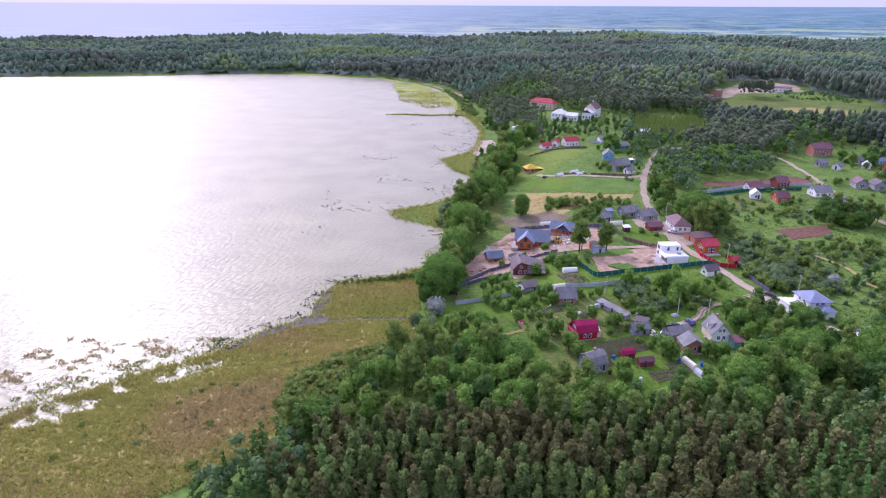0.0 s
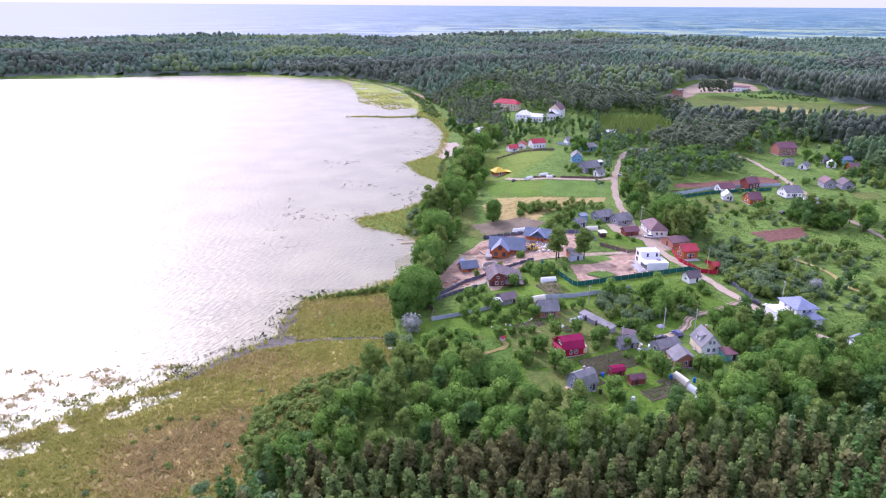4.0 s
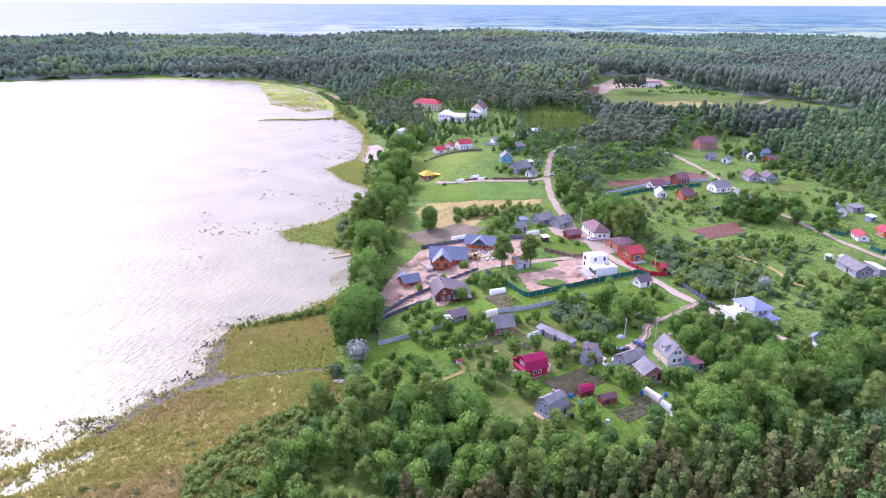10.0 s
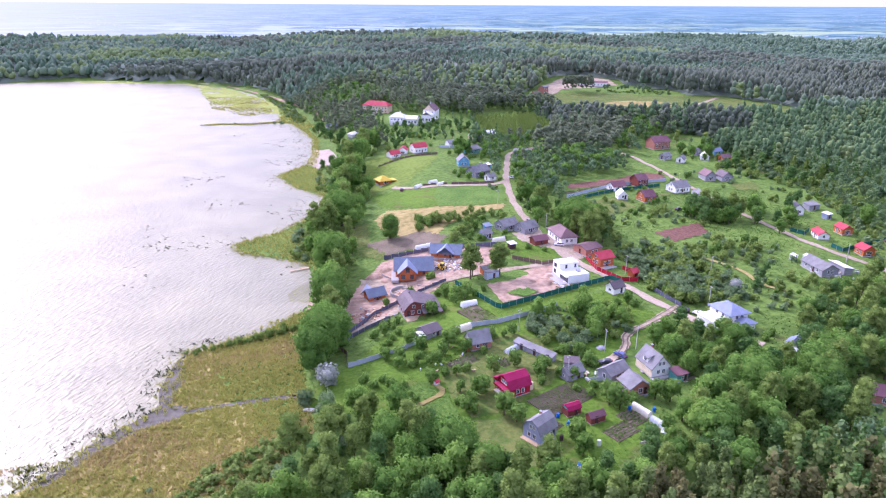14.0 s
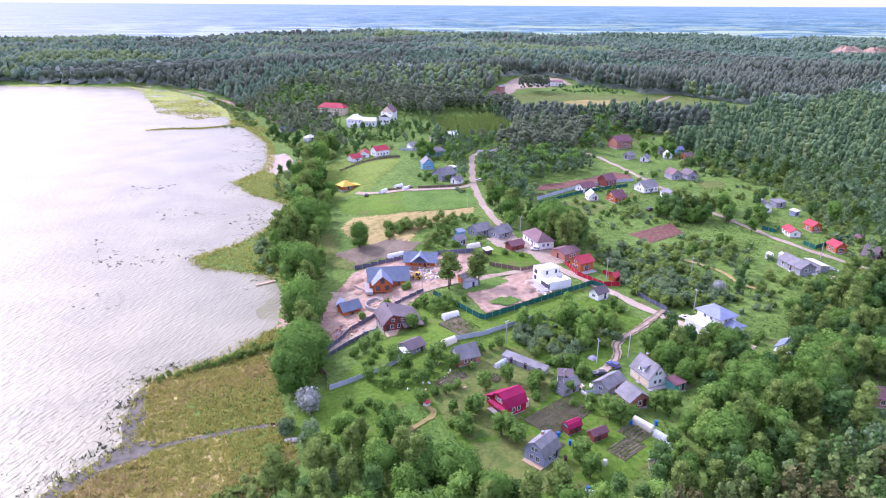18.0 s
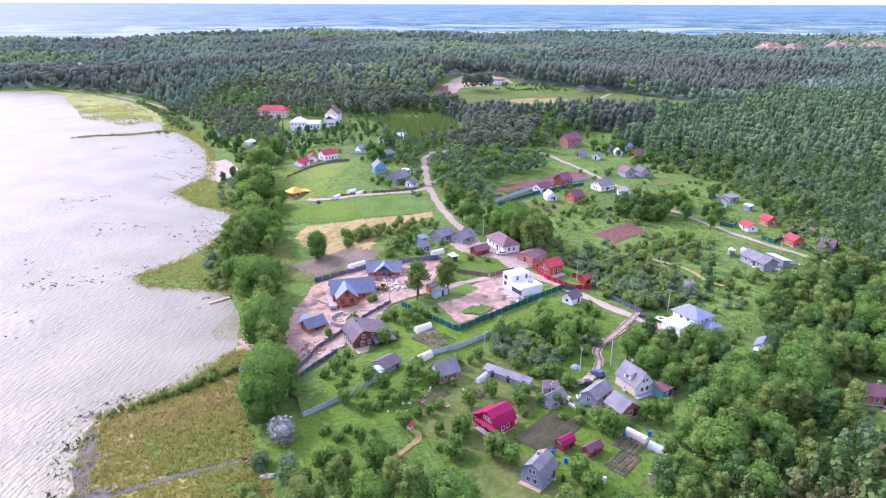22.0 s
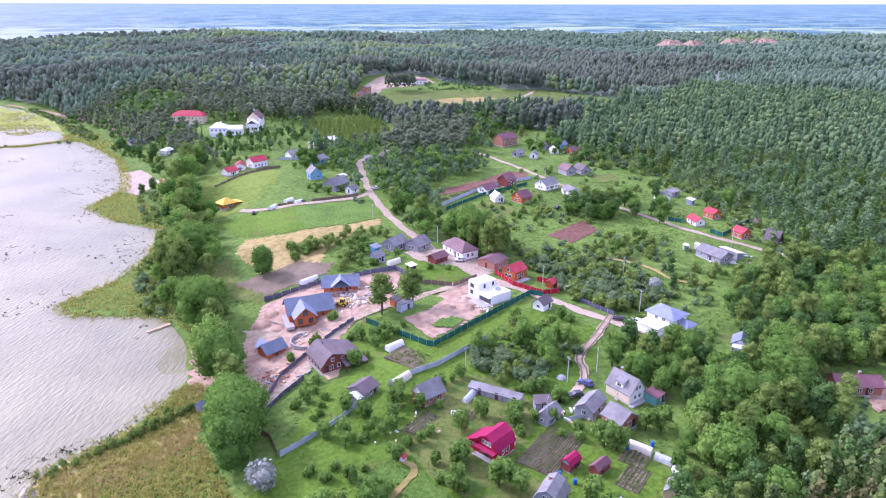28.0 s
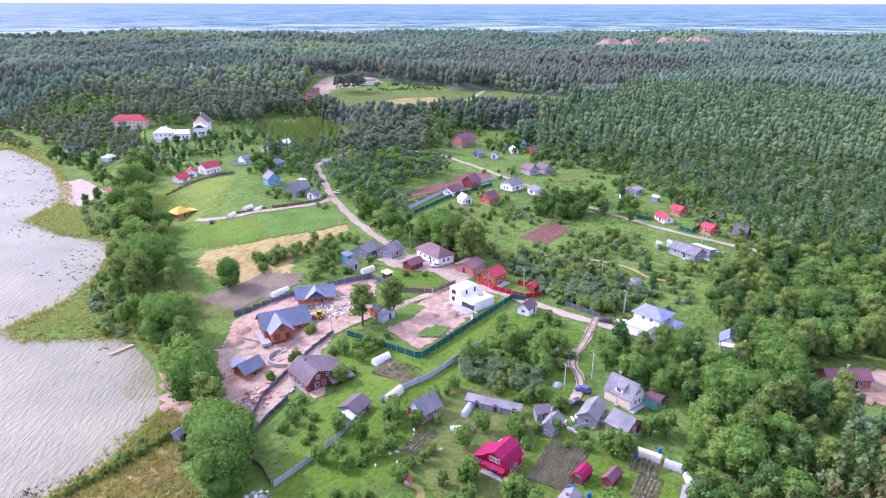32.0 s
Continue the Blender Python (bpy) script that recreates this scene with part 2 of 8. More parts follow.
BROWNROOF = ribbed("brown_metal_roof", (0.105, 0.085, 0.088), (0.170, 0.138, 0.142), rough=0.45, pitch=0.35)
PLUMROOF = ribbed("plum_metal_roof", (0.150, 0.068, 0.082), (0.220, 0.110, 0.124), rough=0.5, pitch=0.35)
MAUVEROOF = ribbed("dusty_pink_metal_roof", (0.155, 0.092, 0.096), (0.225, 0.142, 0.145), rough=0.55, pitch=0.35)
CRIMSON = ribbed("crimson_metal_roof", (0.25, 0.008, 0.055), (0.35, 0.02, 0.085), rough=0.4, pitch=0.35)
REDROOF = ribbed("red_metal_roof", (0.36, 0.035, 0.055), (0.48, 0.07, 0.085), rough=0.45, pitch=0.35)
YELLOWROOF = ribbed("yellow_metal_roof", (0.62, 0.42, 0.04), (0.74, 0.54, 0.08), rough=0.5, pitch=0.35)
FLATROOF = material("white_flat_roof", (0.62, 0.62, 0.62), (0.78, 0.78, 0.77), scale=0.7, rough=0.8, bump=0.05, big=0.2)
TRIM = material("white_painted_trim", (0.70, 0.70, 0.69), (0.82, 0.82, 0.81), scale=2, rough=0.6, bump=0)
DARKTRIM = material("dark_painted_trim", (0.05, 0.03, 0.03), (0.10, 0.06, 0.06), scale=2, rough=0.6, bump=0)
GREENFENCE = ribbed("dark_green_sheet_fence", (0.01, 0.085, 0.07), (0.02, 0.13, 0.10), rough=0.5, pitch=0.25)
GREYFENCE = ribbed("blue_grey_sheet_fence", (0.34, 0.38, 0.46), (0.50, 0.54, 0.62), rough=0.5, pitch=0.25)
DARKFENCE = ribbed("dark_slate_sheet_fence", (0.085, 0.09, 0.130), (0.145, 0.15, 0.205), rough=0.5, pitch=0.25)
REDFENCE = ribbed("red_sheet_fence", (0.32, 0.01, 0.025), (0.42, 0.02, 0.04), rough=0.5, pitch=0.25)
BROWNFENCE = material("brown_board_fence", (0.12, 0.08, 0.06), (0.24, 0.17, 0.13), scale=3, rough=0.9, bump=0.3)
POLY = material("milky_polycarbonate", (0.60, 0.62, 0.60), (0.78, 0.79, 0.76), scale=1.0, rough=0.35, bump=0, spec=0.5)
GREYPOLY = material("grey_polycarbonate", (0.36, 0.40, 0.44), (0.50, 0.54, 0.57), scale=1.0, rough=0.35, bump=0, spec=0.5)
PALEPOLY = material("cream_film_cover", (0.62, 0.58, 0.44), (0.74, 0.70, 0.55), scale=1.0, rough=0.45, bump=0, spec=0.4)
METAL = material("grey_metal", (0.35, 0.36, 0.38), (0.5, 0.51, 0.53), scale=3, rough=0.4, bump=0, metal=0.7)
CARWHITE = material("white_car_paint", (0.75, 0.75, 0.76), (0.82, 0.82, 0.83), scale=1, rough=0.25, bump=0, spec=0.5)
CARBLUE = material("blue_car_paint", (0.05, 0.06, 0.20), (0.08, 0.10, 0.28), scale=1, rough=0.25, bump=0, spec=0.5)
CARDARK = material("dark_car_paint", (0.03, 0.03, 0.04), (0.06, 0.06, 0.07), scale=1, rough=0.25, bump=0, spec=0.5)
RUBBER = material("black_rubber", (0.02, 0.02, 0.02), (0.04, 0.04, 0.04), scale=3, rough=0.8, bump=0)
BLUEPLASTIC = material("blue_plastic_barrel", (0.02, 0.12, 0.50), (0.04, 0.18, 0.60), scale=2, rough=0.4, bump=0)
WOOD = material("raw_timber", (0.42, 0.30, 0.18), (0.60, 0.46, 0.30), scale=3, rough=0.8, bump=0.2)
POLE = material("grey_concrete_pole", (0.36, 0.35, 0.33), (0.5, 0.49, 0.46), scale=2, rough=0.9, bump=0.1)
CARYELLOW = material("yellow_machine_paint", (0.60, 0.38, 0.03), (0.70, 0.46, 0.06), scale=2, rough=0.5, bump=0)


def glass_material():
    m = material("dark_window_glass", (0.03, 0.035, 0.045), (0.07, 0.08, 0.10), scale=0.5, rough=0.08, bump=0, spec=0.8)
    return m


GLASS = glass_material()


def water_material():
    m = bpy.data.materials.new("lake_water")
    m.use_nodes = True
    t = m.node_tree
    n, l = t.nodes, t.links
    bs = n["Principled BSDF"]
    bs.inputs["Roughness"].default_value = 0.31
    bs.inputs["Specular Tint"].default_value = (0.97, 0.955, 0.63, 1)
    bs.inputs["IOR"].default_value = 1.45
    geo, mp = n.new("ShaderNodeNewGeometry"), n.new("ShaderNodeMapping")
    mp.vector_type = "TEXTURE"
    mp.inputs["Rotation"].default_value = (0, 0, radians(50))
    mp.inputs["Scale"].default_value = (3.2, 1.0, 1)
    l.new(geo.outputs["Position"], mp.inputs["Vector"])
    wv, ns = n.new("ShaderNodeTexNoise"), n.new("ShaderNodeTexNoise")
    wv.inputs["Scale"].default_value, wv.inputs["Detail"].default_value = 1.0, 3
    l.new(mp.outputs[0], wv.inputs["Vector"])
    ns.inputs["Scale"].default_value, ns.inputs["Detail"].default_value = 0.01, 2
    l.new(geo.outputs["Position"], ns.inputs["Vector"])
    tone = n.new("ShaderNodeMix")
    tone.data_type = "RGBA"
    ns.inputs["Scale"].default_value, ns.inputs["Detail"].default_value = 0.035, 4
    reach = n.new("ShaderNodeMapRange")
    reach.inputs["From Min"].default_value, reach.inputs["From Max"].default_value = 0.35, 0.65
    l.new(ns.outputs["Fac"], reach.inputs["Value"])
    l.new(reach.outputs[0], tone.inputs["Factor"])
    tone.inputs["A"].default_value, tone.inputs["B"].default_value = (0.19, 0.19, 0.117, 1), (0.26, 0.252, 0.152, 1)
    l.new(tone.outputs["Result"], bs.inputs["Base Color"])
    bp = n.new("ShaderNodeBump")
    bp.inputs["Distance"].default_value = 0.42
    bp.inputs["Strength"].default_value = 1.0
    l.new(wv.outputs["Fac"], bp.inputs["Height"])
    l.new(bp.outputs[0], bs.inputs["Normal"])
    return m


WATER = water_material()


# ---- the lie of the land ----
SHORE = [(-1500, 950), (-678, 1045), (-483, 1094), (-240, 1138), (-126, 1085), (-96, 1064), (-53, 1010), (-24, 960), (1, 883), (14, 800), (16, 720),
         (12, 692), (24, 670), (30, 632), (34, 589), (28, 531), (21, 498), (0, 472), (8, 438), (24, 412), (10, 376), (-5, 356), (-26, 342),
         (-23, 331), (2, 312), (4, 290), (-2, 265), (-19, 250), (-41, 241), (-45, 222), (-44, 212), (-59, 199),
         (-71, 186), (-90, 172), (-117, 150), (-150, 110), (-220, 40), (-300, -200)]


def inside(poly, x, y):
    """Which of the points lie in the polygon."""
    p = np.array(poly, float)
    r = np.zeros(np.shape(x), bool)
    for (x0, y0), (x1, y1) in zip(p, np.roll(p, -1, 0)):
        r ^= ((y0 > y) != (y1 > y)) & (x < (x1 - x0) * (y - y0) / (y1 - y0 + 1e-9) + x0)
    return r


def line_distance(line, x, y):
    d = np.full(np.shape(x), 1e9)
    for (x0, y0), (x1, y1) in zip(line[:-1], line[1:]):
        u = np.clip(((x - x0) * (x1 - x0) + (y - y0) * (y1 - y0)) / ((x1 - x0) ** 2 + (y1 - y0) ** 2), 0, 1)
        d = np.minimum(d, np.hypot(x - x0 - u * (x1 - x0), y - y0 - u * (y1 - y0)))
    return d


LAND = SHORE + [(9000, -200), (9000, 9000), (-1500, 9000)]


def shore_distance(x, y):
    """Metres inland from the water's edge; out on the lake, minus."""
    x, y = np.asarray(x, float), np.asarray(y, float)
    return line_distance(SHORE, x, y) * np.where(inside(LAND, x, y), 1, -1)


def smooth(a, b, v):
    k = np.clip((v - a) / (b - a), 0, 1)
    return k * k * (3 - 2 * k)


def lumps(x, y, size, seed=0):
    """Smooth uneven ground between -1 and 1."""
    a = seed * 1.7
    return (np.sin(x / size + a) * np.cos(y / size * 1.3 + a * 2) + np.sin((x + y) / size * 0.73 + 1.3 + a) * np.cos((x - 2 * y) / size * 0.41 + a)) / 2


def height(x, y):
    x, y = np.asarray(x, float), np.asarray(y, float)
    d = shore_distance(x, y)
    base = 2.1 + 0.02 * np.clip(y, 0, 620) + 0.015 * np.clip(x, -100, 450)
    base = base + 13 * np.exp(-((x - 190) ** 2 / 260**2 + (y - 880) ** 2 / 170**2)) + lumps(x, y, 160, 3) * 6 * smooth(520, 1100, np.hypot(x, y))
    pool = 0.46 * np.exp(-(((d - 8 - 3 * lumps(x, y, 9, 6)) / 6.0) ** 2)) * smooth(186, 174, y) * smooth(-0.8, 0.0, lumps(x, y, 14, 4))
    wet = 0.25 - pool + (lumps(x, y, 5.0, 1) * 0.22 + lumps(x, y, 2.3, 9) * 0.24) * smooth(-12, -40, x) * smooth(205, 190, y)
    shallow = np.clip(0.02 * d, -2.5, 0.0) + wet * smooth(-6, 5, d) - 0.25 * smooth(2, -4, d)
    drop = 170 * smooth(1980, 2500, np.hypot(x, y))
    return np.where(d > 0, wet + (base - wet) * smooth(4, 70, d), shallow) - drop


def ground_z(x, y):
    return float(height(np.array([x]), np.array([y]))[0])


# ---- mesh helpers ----
def mesh_of(name, verts, faces, mat, smooth_shade=False):
    me = bpy.data.meshes.new(name)
    me.from_pydata([tuple(map(float, v)) for v in verts], [], [tuple(map(int, f)) for f in faces])
    me.materials.append(mat)
    if smooth_shade:
        me.polygons.foreach_set("use_smooth", np.ones(len(me.polygons), bool))
    me.update()
    return me


def array_mesh(name, verts, faces, mat, smooth_shade=False):
    """A mesh from numpy arrays; all faces have the same number of corners."""
    me = bpy.data.meshes.new(name)
    nf, k = faces.shape
    me.vertices.add(len(verts))
    me.vertices.foreach_set("co", np.ascontiguousarray(verts, dtype=np.float32).ravel())
    me.loops.add(nf * k)
    me.loops.foreach_set("vertex_index", faces.astype(np.int32).ravel())
    me.polygons.add(nf)
    me.polygons.foreach_set("loop_start", np.arange(0, nf * k, k, dtype=np.int32))
    if smooth_shade:
        me.polygons.foreach_set("use_smooth", np.ones(nf, bool))
    me.materials.append(mat)
    me.update(calc_edges=True)
    return me


class Solid:
    """Collects boxes and prisms for one mesh."""

    def __init__(self):
        self.v, self.f = [], []

    def add(self, verts, faces):
        o = len(self.v)
        self.v += [tuple(v) for v in verts]
        self.f += [tuple(i + o for i in f) for f in faces]
        return self

    def box(self, x0, y0, z0, x1, y1, z1):
        return self.add([(x0, y0, z0), (x1, y0, z0), (x1, y1, z0), (x0, y1, z0), (x0, y0, z1), (x1, y0, z1), (x1, y1, z1), (x0, y1, z1)],
                        [(3, 2, 1, 0), (4, 5, 6, 7), (0, 1, 5, 4), (1, 2, 6, 5), (2, 3, 7, 6), (3, 0, 4, 7)])

    def extrude(self, outline, a, b, axis=0):
        """A closed outline (two other axes, in order) drawn out from a to b along the axis."""
        n = len(outline)
        put = {0: lambda u, w, s: (s, u, w), 1: lambda u, w, s: (u, s, w), 2: lambda u, w, s: (u, w, s)}[axis]
        verts = [put(u, w, a) for u, w in outline] + [put(u, w, b) for u, w in outline]
        faces = [tuple(range(n))[::-1], tuple(range(n, 2 * n))] + [(i, (i + 1) % n, n + (i + 1) % n, n + i) for i in range(n)]
        if axis == 1:
            faces = [f[::-1] for f in faces]
        return self.add(verts, faces)

    def tube(self, x, y, z0, z1, r0, r1=None, n=8):
        r1 = r0 if r1 is None else r1
        ring = [(math.cos(6.2832 * i / n), math.sin(6.2832 * i / n)) for i in range(n)]
        return self.add([(x + c * r0, y + s * r0, z0) for c, s in ring] + [(x + c * r1, y + s * r1, z1) for c, s in ring],
                        [tuple(range(n))[::-1], tuple(range(n, 2 * n))] + [(i, (i + 1) % n, n + (i + 1) % n, n + i) for i in range(n)])

    def mesh(self, name, mat, smooth_shade=False):
        return mesh_of(name, self.v, self.f, mat, smooth_shade)


def part(name, solid, mat, parent, label="", at=None):
    """One mesh under a thing, or under a part of it."""
    data = solid.mesh(name, mat) if isinstance(solid, Solid) else solid
    ob = new(name, data)
    ob.parent = parent
    if at is not None:
        ob.matrix_basis = at
    return tagged(ob, label)


def thing(name, x, y, turn, label, category, group="", z=None, sink=0.0):
    ob = new(name)
    ob.matrix_basis = pose(x, y, (ground_z(x, y) if z is None else z) - sink, 0, 0, turn)
    ob.empty_display_size = 0.5
    return tagged(ob, label, category, group)


# ---- ground and lake ----
def stretched(lo, hi, a, b, step, grow):
    """Grid lines: even from a to b, wider and wider outside."""
    mid = list(np.arange(a, b + 0.01, step))
    s, v, left = step, a, []
    while v > lo:
        s *= grow
        v -= s
        left.append(v)
    s, v, right = step, b, []
    while v < hi:
        s *= grow
        v += s
        right.append(v)
    return np.array(left[::-1] + mid + right)


def build_ground():
    gx, gy = stretched(-4700, 4700, -170, 300, 2.9, 1.11), stretched(-4700, 4700, 90, 480, 2.9, 1.11)
    xx, yy = np.meshgrid(gx, gy)
    zz = height(xx, yy)
    verts = np.stack([xx, yy, zz], -1).reshape(-1, 3)
    w = len(gx)
    i = (np.arange(len(gy) - 1)[:, None] * w + np.arange(w - 1)).ravel()
    faces = np.stack([i, i + 1, i + 1 + w, i + w], -1)
    me = array_mesh("ground", verts, faces, GRASS, True)
    me.materials.append(MARSH)
    cx, cy = verts[faces].mean(1)[:, 0], verts[faces].mean(1)[:, 1]
    d = shore_distance(cx, cy) + lumps(cx, cy, 9, 2) * 5
    wet = (d < 1.0 + 13 * (cy < 250) + 45 * smooth(-10, -40, cx) * smooth(215, 190, cy)) & (cy < 262)
    me.polygons.foreach_set("material_index", wet.astype(np.int32))
    return tagged(new("ground", me), "green meadow ground sloping gently to a marshy lake shore", "ground", kind="structure")


build_ground()
lake = Solid().add([(-3500, -600, 0), (200, -600, 0), (200, 1400, 0), (-3500, 1400, 0)], [(0, 1, 2, 3)])
tagged(new("water", lake.mesh("water", WATER)), "wide rippled lake glaring white under the low sun", "lake", kind="structure")


def build_backdrop():
    """Hazy blue plain far behind the woods, up to the horizon: self-lit, haze painted in."""
    m = bpy.data.materials.new("hazy_distance")
    m.use_nodes = True
    t = m.node_tree
    n, l = t.nodes, t.links
    n.remove(n["Principled BSDF"])
    def put(kind, **sockets):
        node = n.new("ShaderNode" + kind)
        for key, value in sockets.items():
            node.inputs[key].default_value = value
        return node

    def calc(op, a, b=0.0, clamp=False):
        node = n.new("ShaderNodeMath")
        node.operation, node.use_clamp = op, clamp
        for slot, v in zip(node.inputs, (a, b)):
            if isinstance(v, (int, float)):
                slot.default_value = v
            else:
                l.new(v, slot)
        return node.outputs[0]

    def blend(fac, a, b):
        node = n.new("ShaderNodeMix")
        node.data_type = "RGBA"
        for slot, v in ((node.inputs["Factor"], fac), (node.inputs["A"], a), (node.inputs["B"], b)):
            if isinstance(v, tuple):
                slot.default_value = (*v, 1)
            else:
                l.new(v, slot)
        return node.outputs["Result"]

    geo, sep = n.new("ShaderNodeNewGeometry"), n.new("ShaderNodeSeparateXYZ")
    l.new(geo.outputs["Position"], sep.inputs[0])
    # the plain seen flat: depth grows without end towards the horizon at the top
    deep = calc("MULTIPLY", calc("LOGARITHM", calc("MAXIMUM", calc("SUBTRACT", 124.0, sep.outputs["Z"]), 2.0), 2.718), -1.0)
    side = calc("ARCTAN2", sep.outputs["X"], sep.outputs["Y"])

    def patches(along, across, lo, hi, seed, detail=6):
        at = n.new("ShaderNodeCombineXYZ")
        l.new(calc("MULTIPLY", side, along), at.inputs[0])
        l.new(calc("MULTIPLY", deep, across), at.inputs[1])
        at.inputs[2].default_value = seed
        ns = put("TexNoise", Scale=1.0, Detail=detail, Roughness=0.6)
        l.new(at.outputs[0], ns.inputs["Vector"])
        return calc("DIVIDE", calc("SUBTRACT", ns.outputs["Fac"], lo), hi - lo, True)

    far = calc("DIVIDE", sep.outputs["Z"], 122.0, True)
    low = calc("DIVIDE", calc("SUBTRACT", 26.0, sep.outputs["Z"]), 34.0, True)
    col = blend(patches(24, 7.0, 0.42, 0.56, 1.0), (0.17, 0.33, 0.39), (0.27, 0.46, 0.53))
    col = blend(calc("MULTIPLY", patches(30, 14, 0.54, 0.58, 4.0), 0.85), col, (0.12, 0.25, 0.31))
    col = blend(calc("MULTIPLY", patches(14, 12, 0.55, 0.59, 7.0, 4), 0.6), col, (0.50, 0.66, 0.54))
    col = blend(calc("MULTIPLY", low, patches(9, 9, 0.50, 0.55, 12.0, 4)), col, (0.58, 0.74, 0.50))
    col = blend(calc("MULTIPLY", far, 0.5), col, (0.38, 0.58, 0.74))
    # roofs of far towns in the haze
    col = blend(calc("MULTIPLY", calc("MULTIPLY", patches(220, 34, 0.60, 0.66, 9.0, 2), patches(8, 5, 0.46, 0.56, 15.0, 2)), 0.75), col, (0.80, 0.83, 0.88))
    # painted glow of the bright air below the sun
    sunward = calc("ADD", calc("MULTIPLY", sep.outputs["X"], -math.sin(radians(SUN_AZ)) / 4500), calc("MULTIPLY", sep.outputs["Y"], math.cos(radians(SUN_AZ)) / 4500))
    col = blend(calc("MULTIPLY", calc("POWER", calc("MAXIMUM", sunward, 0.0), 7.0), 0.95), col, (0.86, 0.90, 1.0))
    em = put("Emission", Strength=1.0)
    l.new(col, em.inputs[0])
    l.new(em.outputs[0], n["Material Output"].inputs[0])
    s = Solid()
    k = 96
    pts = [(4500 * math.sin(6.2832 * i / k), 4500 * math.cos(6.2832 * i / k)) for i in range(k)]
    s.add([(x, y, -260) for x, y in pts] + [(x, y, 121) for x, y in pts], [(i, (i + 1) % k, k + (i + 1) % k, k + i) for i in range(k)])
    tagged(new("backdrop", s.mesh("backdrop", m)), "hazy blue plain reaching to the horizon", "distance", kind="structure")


build_backdrop()


# ---- patches of land, roads ----
def drape(name, poly, mat, label, category, lift=0.12, step=1.6, rough_edge=0.8, kind="structure"):
    """A patch of land cover laid over the ground inside a polygon."""
    p = np.array(poly, float)
    gx, gy = np.arange(p[:, 0].min() - 1, p[:, 0].max() + step, step), np.arange(p[:, 1].min() - 1, p[:, 1].max() + step, step)
    xx, yy = np.meshgrid(gx, gy)
    ex, ey = xx + lumps(xx * 3, yy * 3, 4, 5) * rough_edge, yy + lumps(yy * 3, xx * 3, 5, 6) * rough_edge
    w = len(gx)
    i = (np.arange(len(gy) - 1)[:, None] * w + np.arange(w - 1)).ravel()
    faces = np.stack([i, i + 1, i + 1 + w, i + w], -1)
    cx, cy = ex.ravel()[faces].mean(1), ey.ravel()[faces].mean(1)
    faces = faces[inside(poly, cx, cy)]
    verts = np.stack([ex, ey, height(ex, ey) + lift], -1).reshape(-1, 3)
    used, back = np.unique(faces, return_inverse=True)
    me = array_mesh(name, verts[used], back.reshape(faces.shape), mat, True)
    return tagged(new(name, me), label, category, kind=kind)


def ribbon(name, line, width, mat, label, category, lift=0.2, step=2.5):
    """A road along a line, with soft bends and slightly uneven edges."""
    p = np.array(line, float)
    for _ in range(2):
        q = np.concatenate([p[:-1] * 0.75 + p[1:] * 0.25, p[:-1] * 0.25 + p[1:] * 0.75], 1).reshape(-1, 2)
        p = np.vstack([p[:1], q, p[-1:]])
    s = np.r_[0, np.cumsum(np.hypot(*np.diff(p, axis=0).T))]
    u = np.arange(0, s[-1], step)
    c = np.stack([np.interp(u, s, p[:, 0]), np.interp(u, s, p[:, 1])], -1)
    t = np.gradient(c, axis=0)
    t /= np.hypot(*t.T)[:, None]
    nrm = np.stack([-t[:, 1], t[:, 0]], -1)
    rows = [c + nrm * (k * width / 2 * (1 + 0.16 * np.sin(u * 0.37 + k * 2) + 0.12 * np.sin(u * 2.1 + k * 3) + 0.1 * np.sin(u * 0.9 + k)))[:, None] for k in (-1, -0.4, 0.4, 1)]
    v = np.stack(rows, 1).reshape(-1, 2)
    z = height(v[:, 0], v[:, 1]) + lift
    i = (np.arange(len(c) - 1)[:, None] * 4 + np.arange(3)).ravel()
    faces = np.stack([i, i + 1, i + 5, i + 4], -1)[:, ::-1]
    return tagged(new(name, array_mesh(name, np.c_[v, z], faces, mat, True)), label, category, kind="structure")


drape("lawn", [(6, 216), (40, 224), (53, 223), (72, 226), (100, 236), (104, 214), (92, 200), (70, 190), (64, 196), (58, 198), (64, 186), (70, 160), (52, 150), (34, 156), (14, 180), (-8, 196), (-4, 208)], LAWN, "bright green mown garden lawn between the plots", "lawn", 0.08)
drape("lawn", [(26, 236), (16, 226), (4, 214), (12, 214), (40, 224), (60, 224), (84, 232), (104, 241), (58, 232), (52, 262), (46, 258), (36, 236)], LAWN, "bright green lawn round the brown log house", "lawn", 0.08)
drape("lawn", [(27, 198), (36, 206), (44, 216), (60, 213), (63, 197), (57, 188), (40, 178), (30, 177), (27, 188)], DRYLAWN, "olive trodden lawn round the crimson dacha", "lawn", 0.14)
drape("lawn", [(30, 176), (40, 176), (46, 172), (44, 158), (36, 156), (28, 164)], DRYLAWN, "olive grass round the grey-blue dacha", "lawn", 0.14)
drape("weed_plot", [(13.5, 195), (23.2, 196.6), (24.6, 190.2), (17.4, 187), (13.4, 189.4)], WEEDS, "rank bright green weeds on a fallow plot", "weeds", 0.2, step=1.0)
drape("weed_plot", [(26.6, 189), (18.7, 185), (22.9, 174), (27.4, 176.7)], WEEDS, "rank bright green weeds on a fallow plot", "weeds", 0.2, step=1.0)
drape("weed_plot", [(63.4, 242.4), (71.6, 245.8), (74.8, 240), (68.4, 237.6)], WEEDS, "weeds on a heap of soil at the building site", "weeds", 0.5, step=0.8)
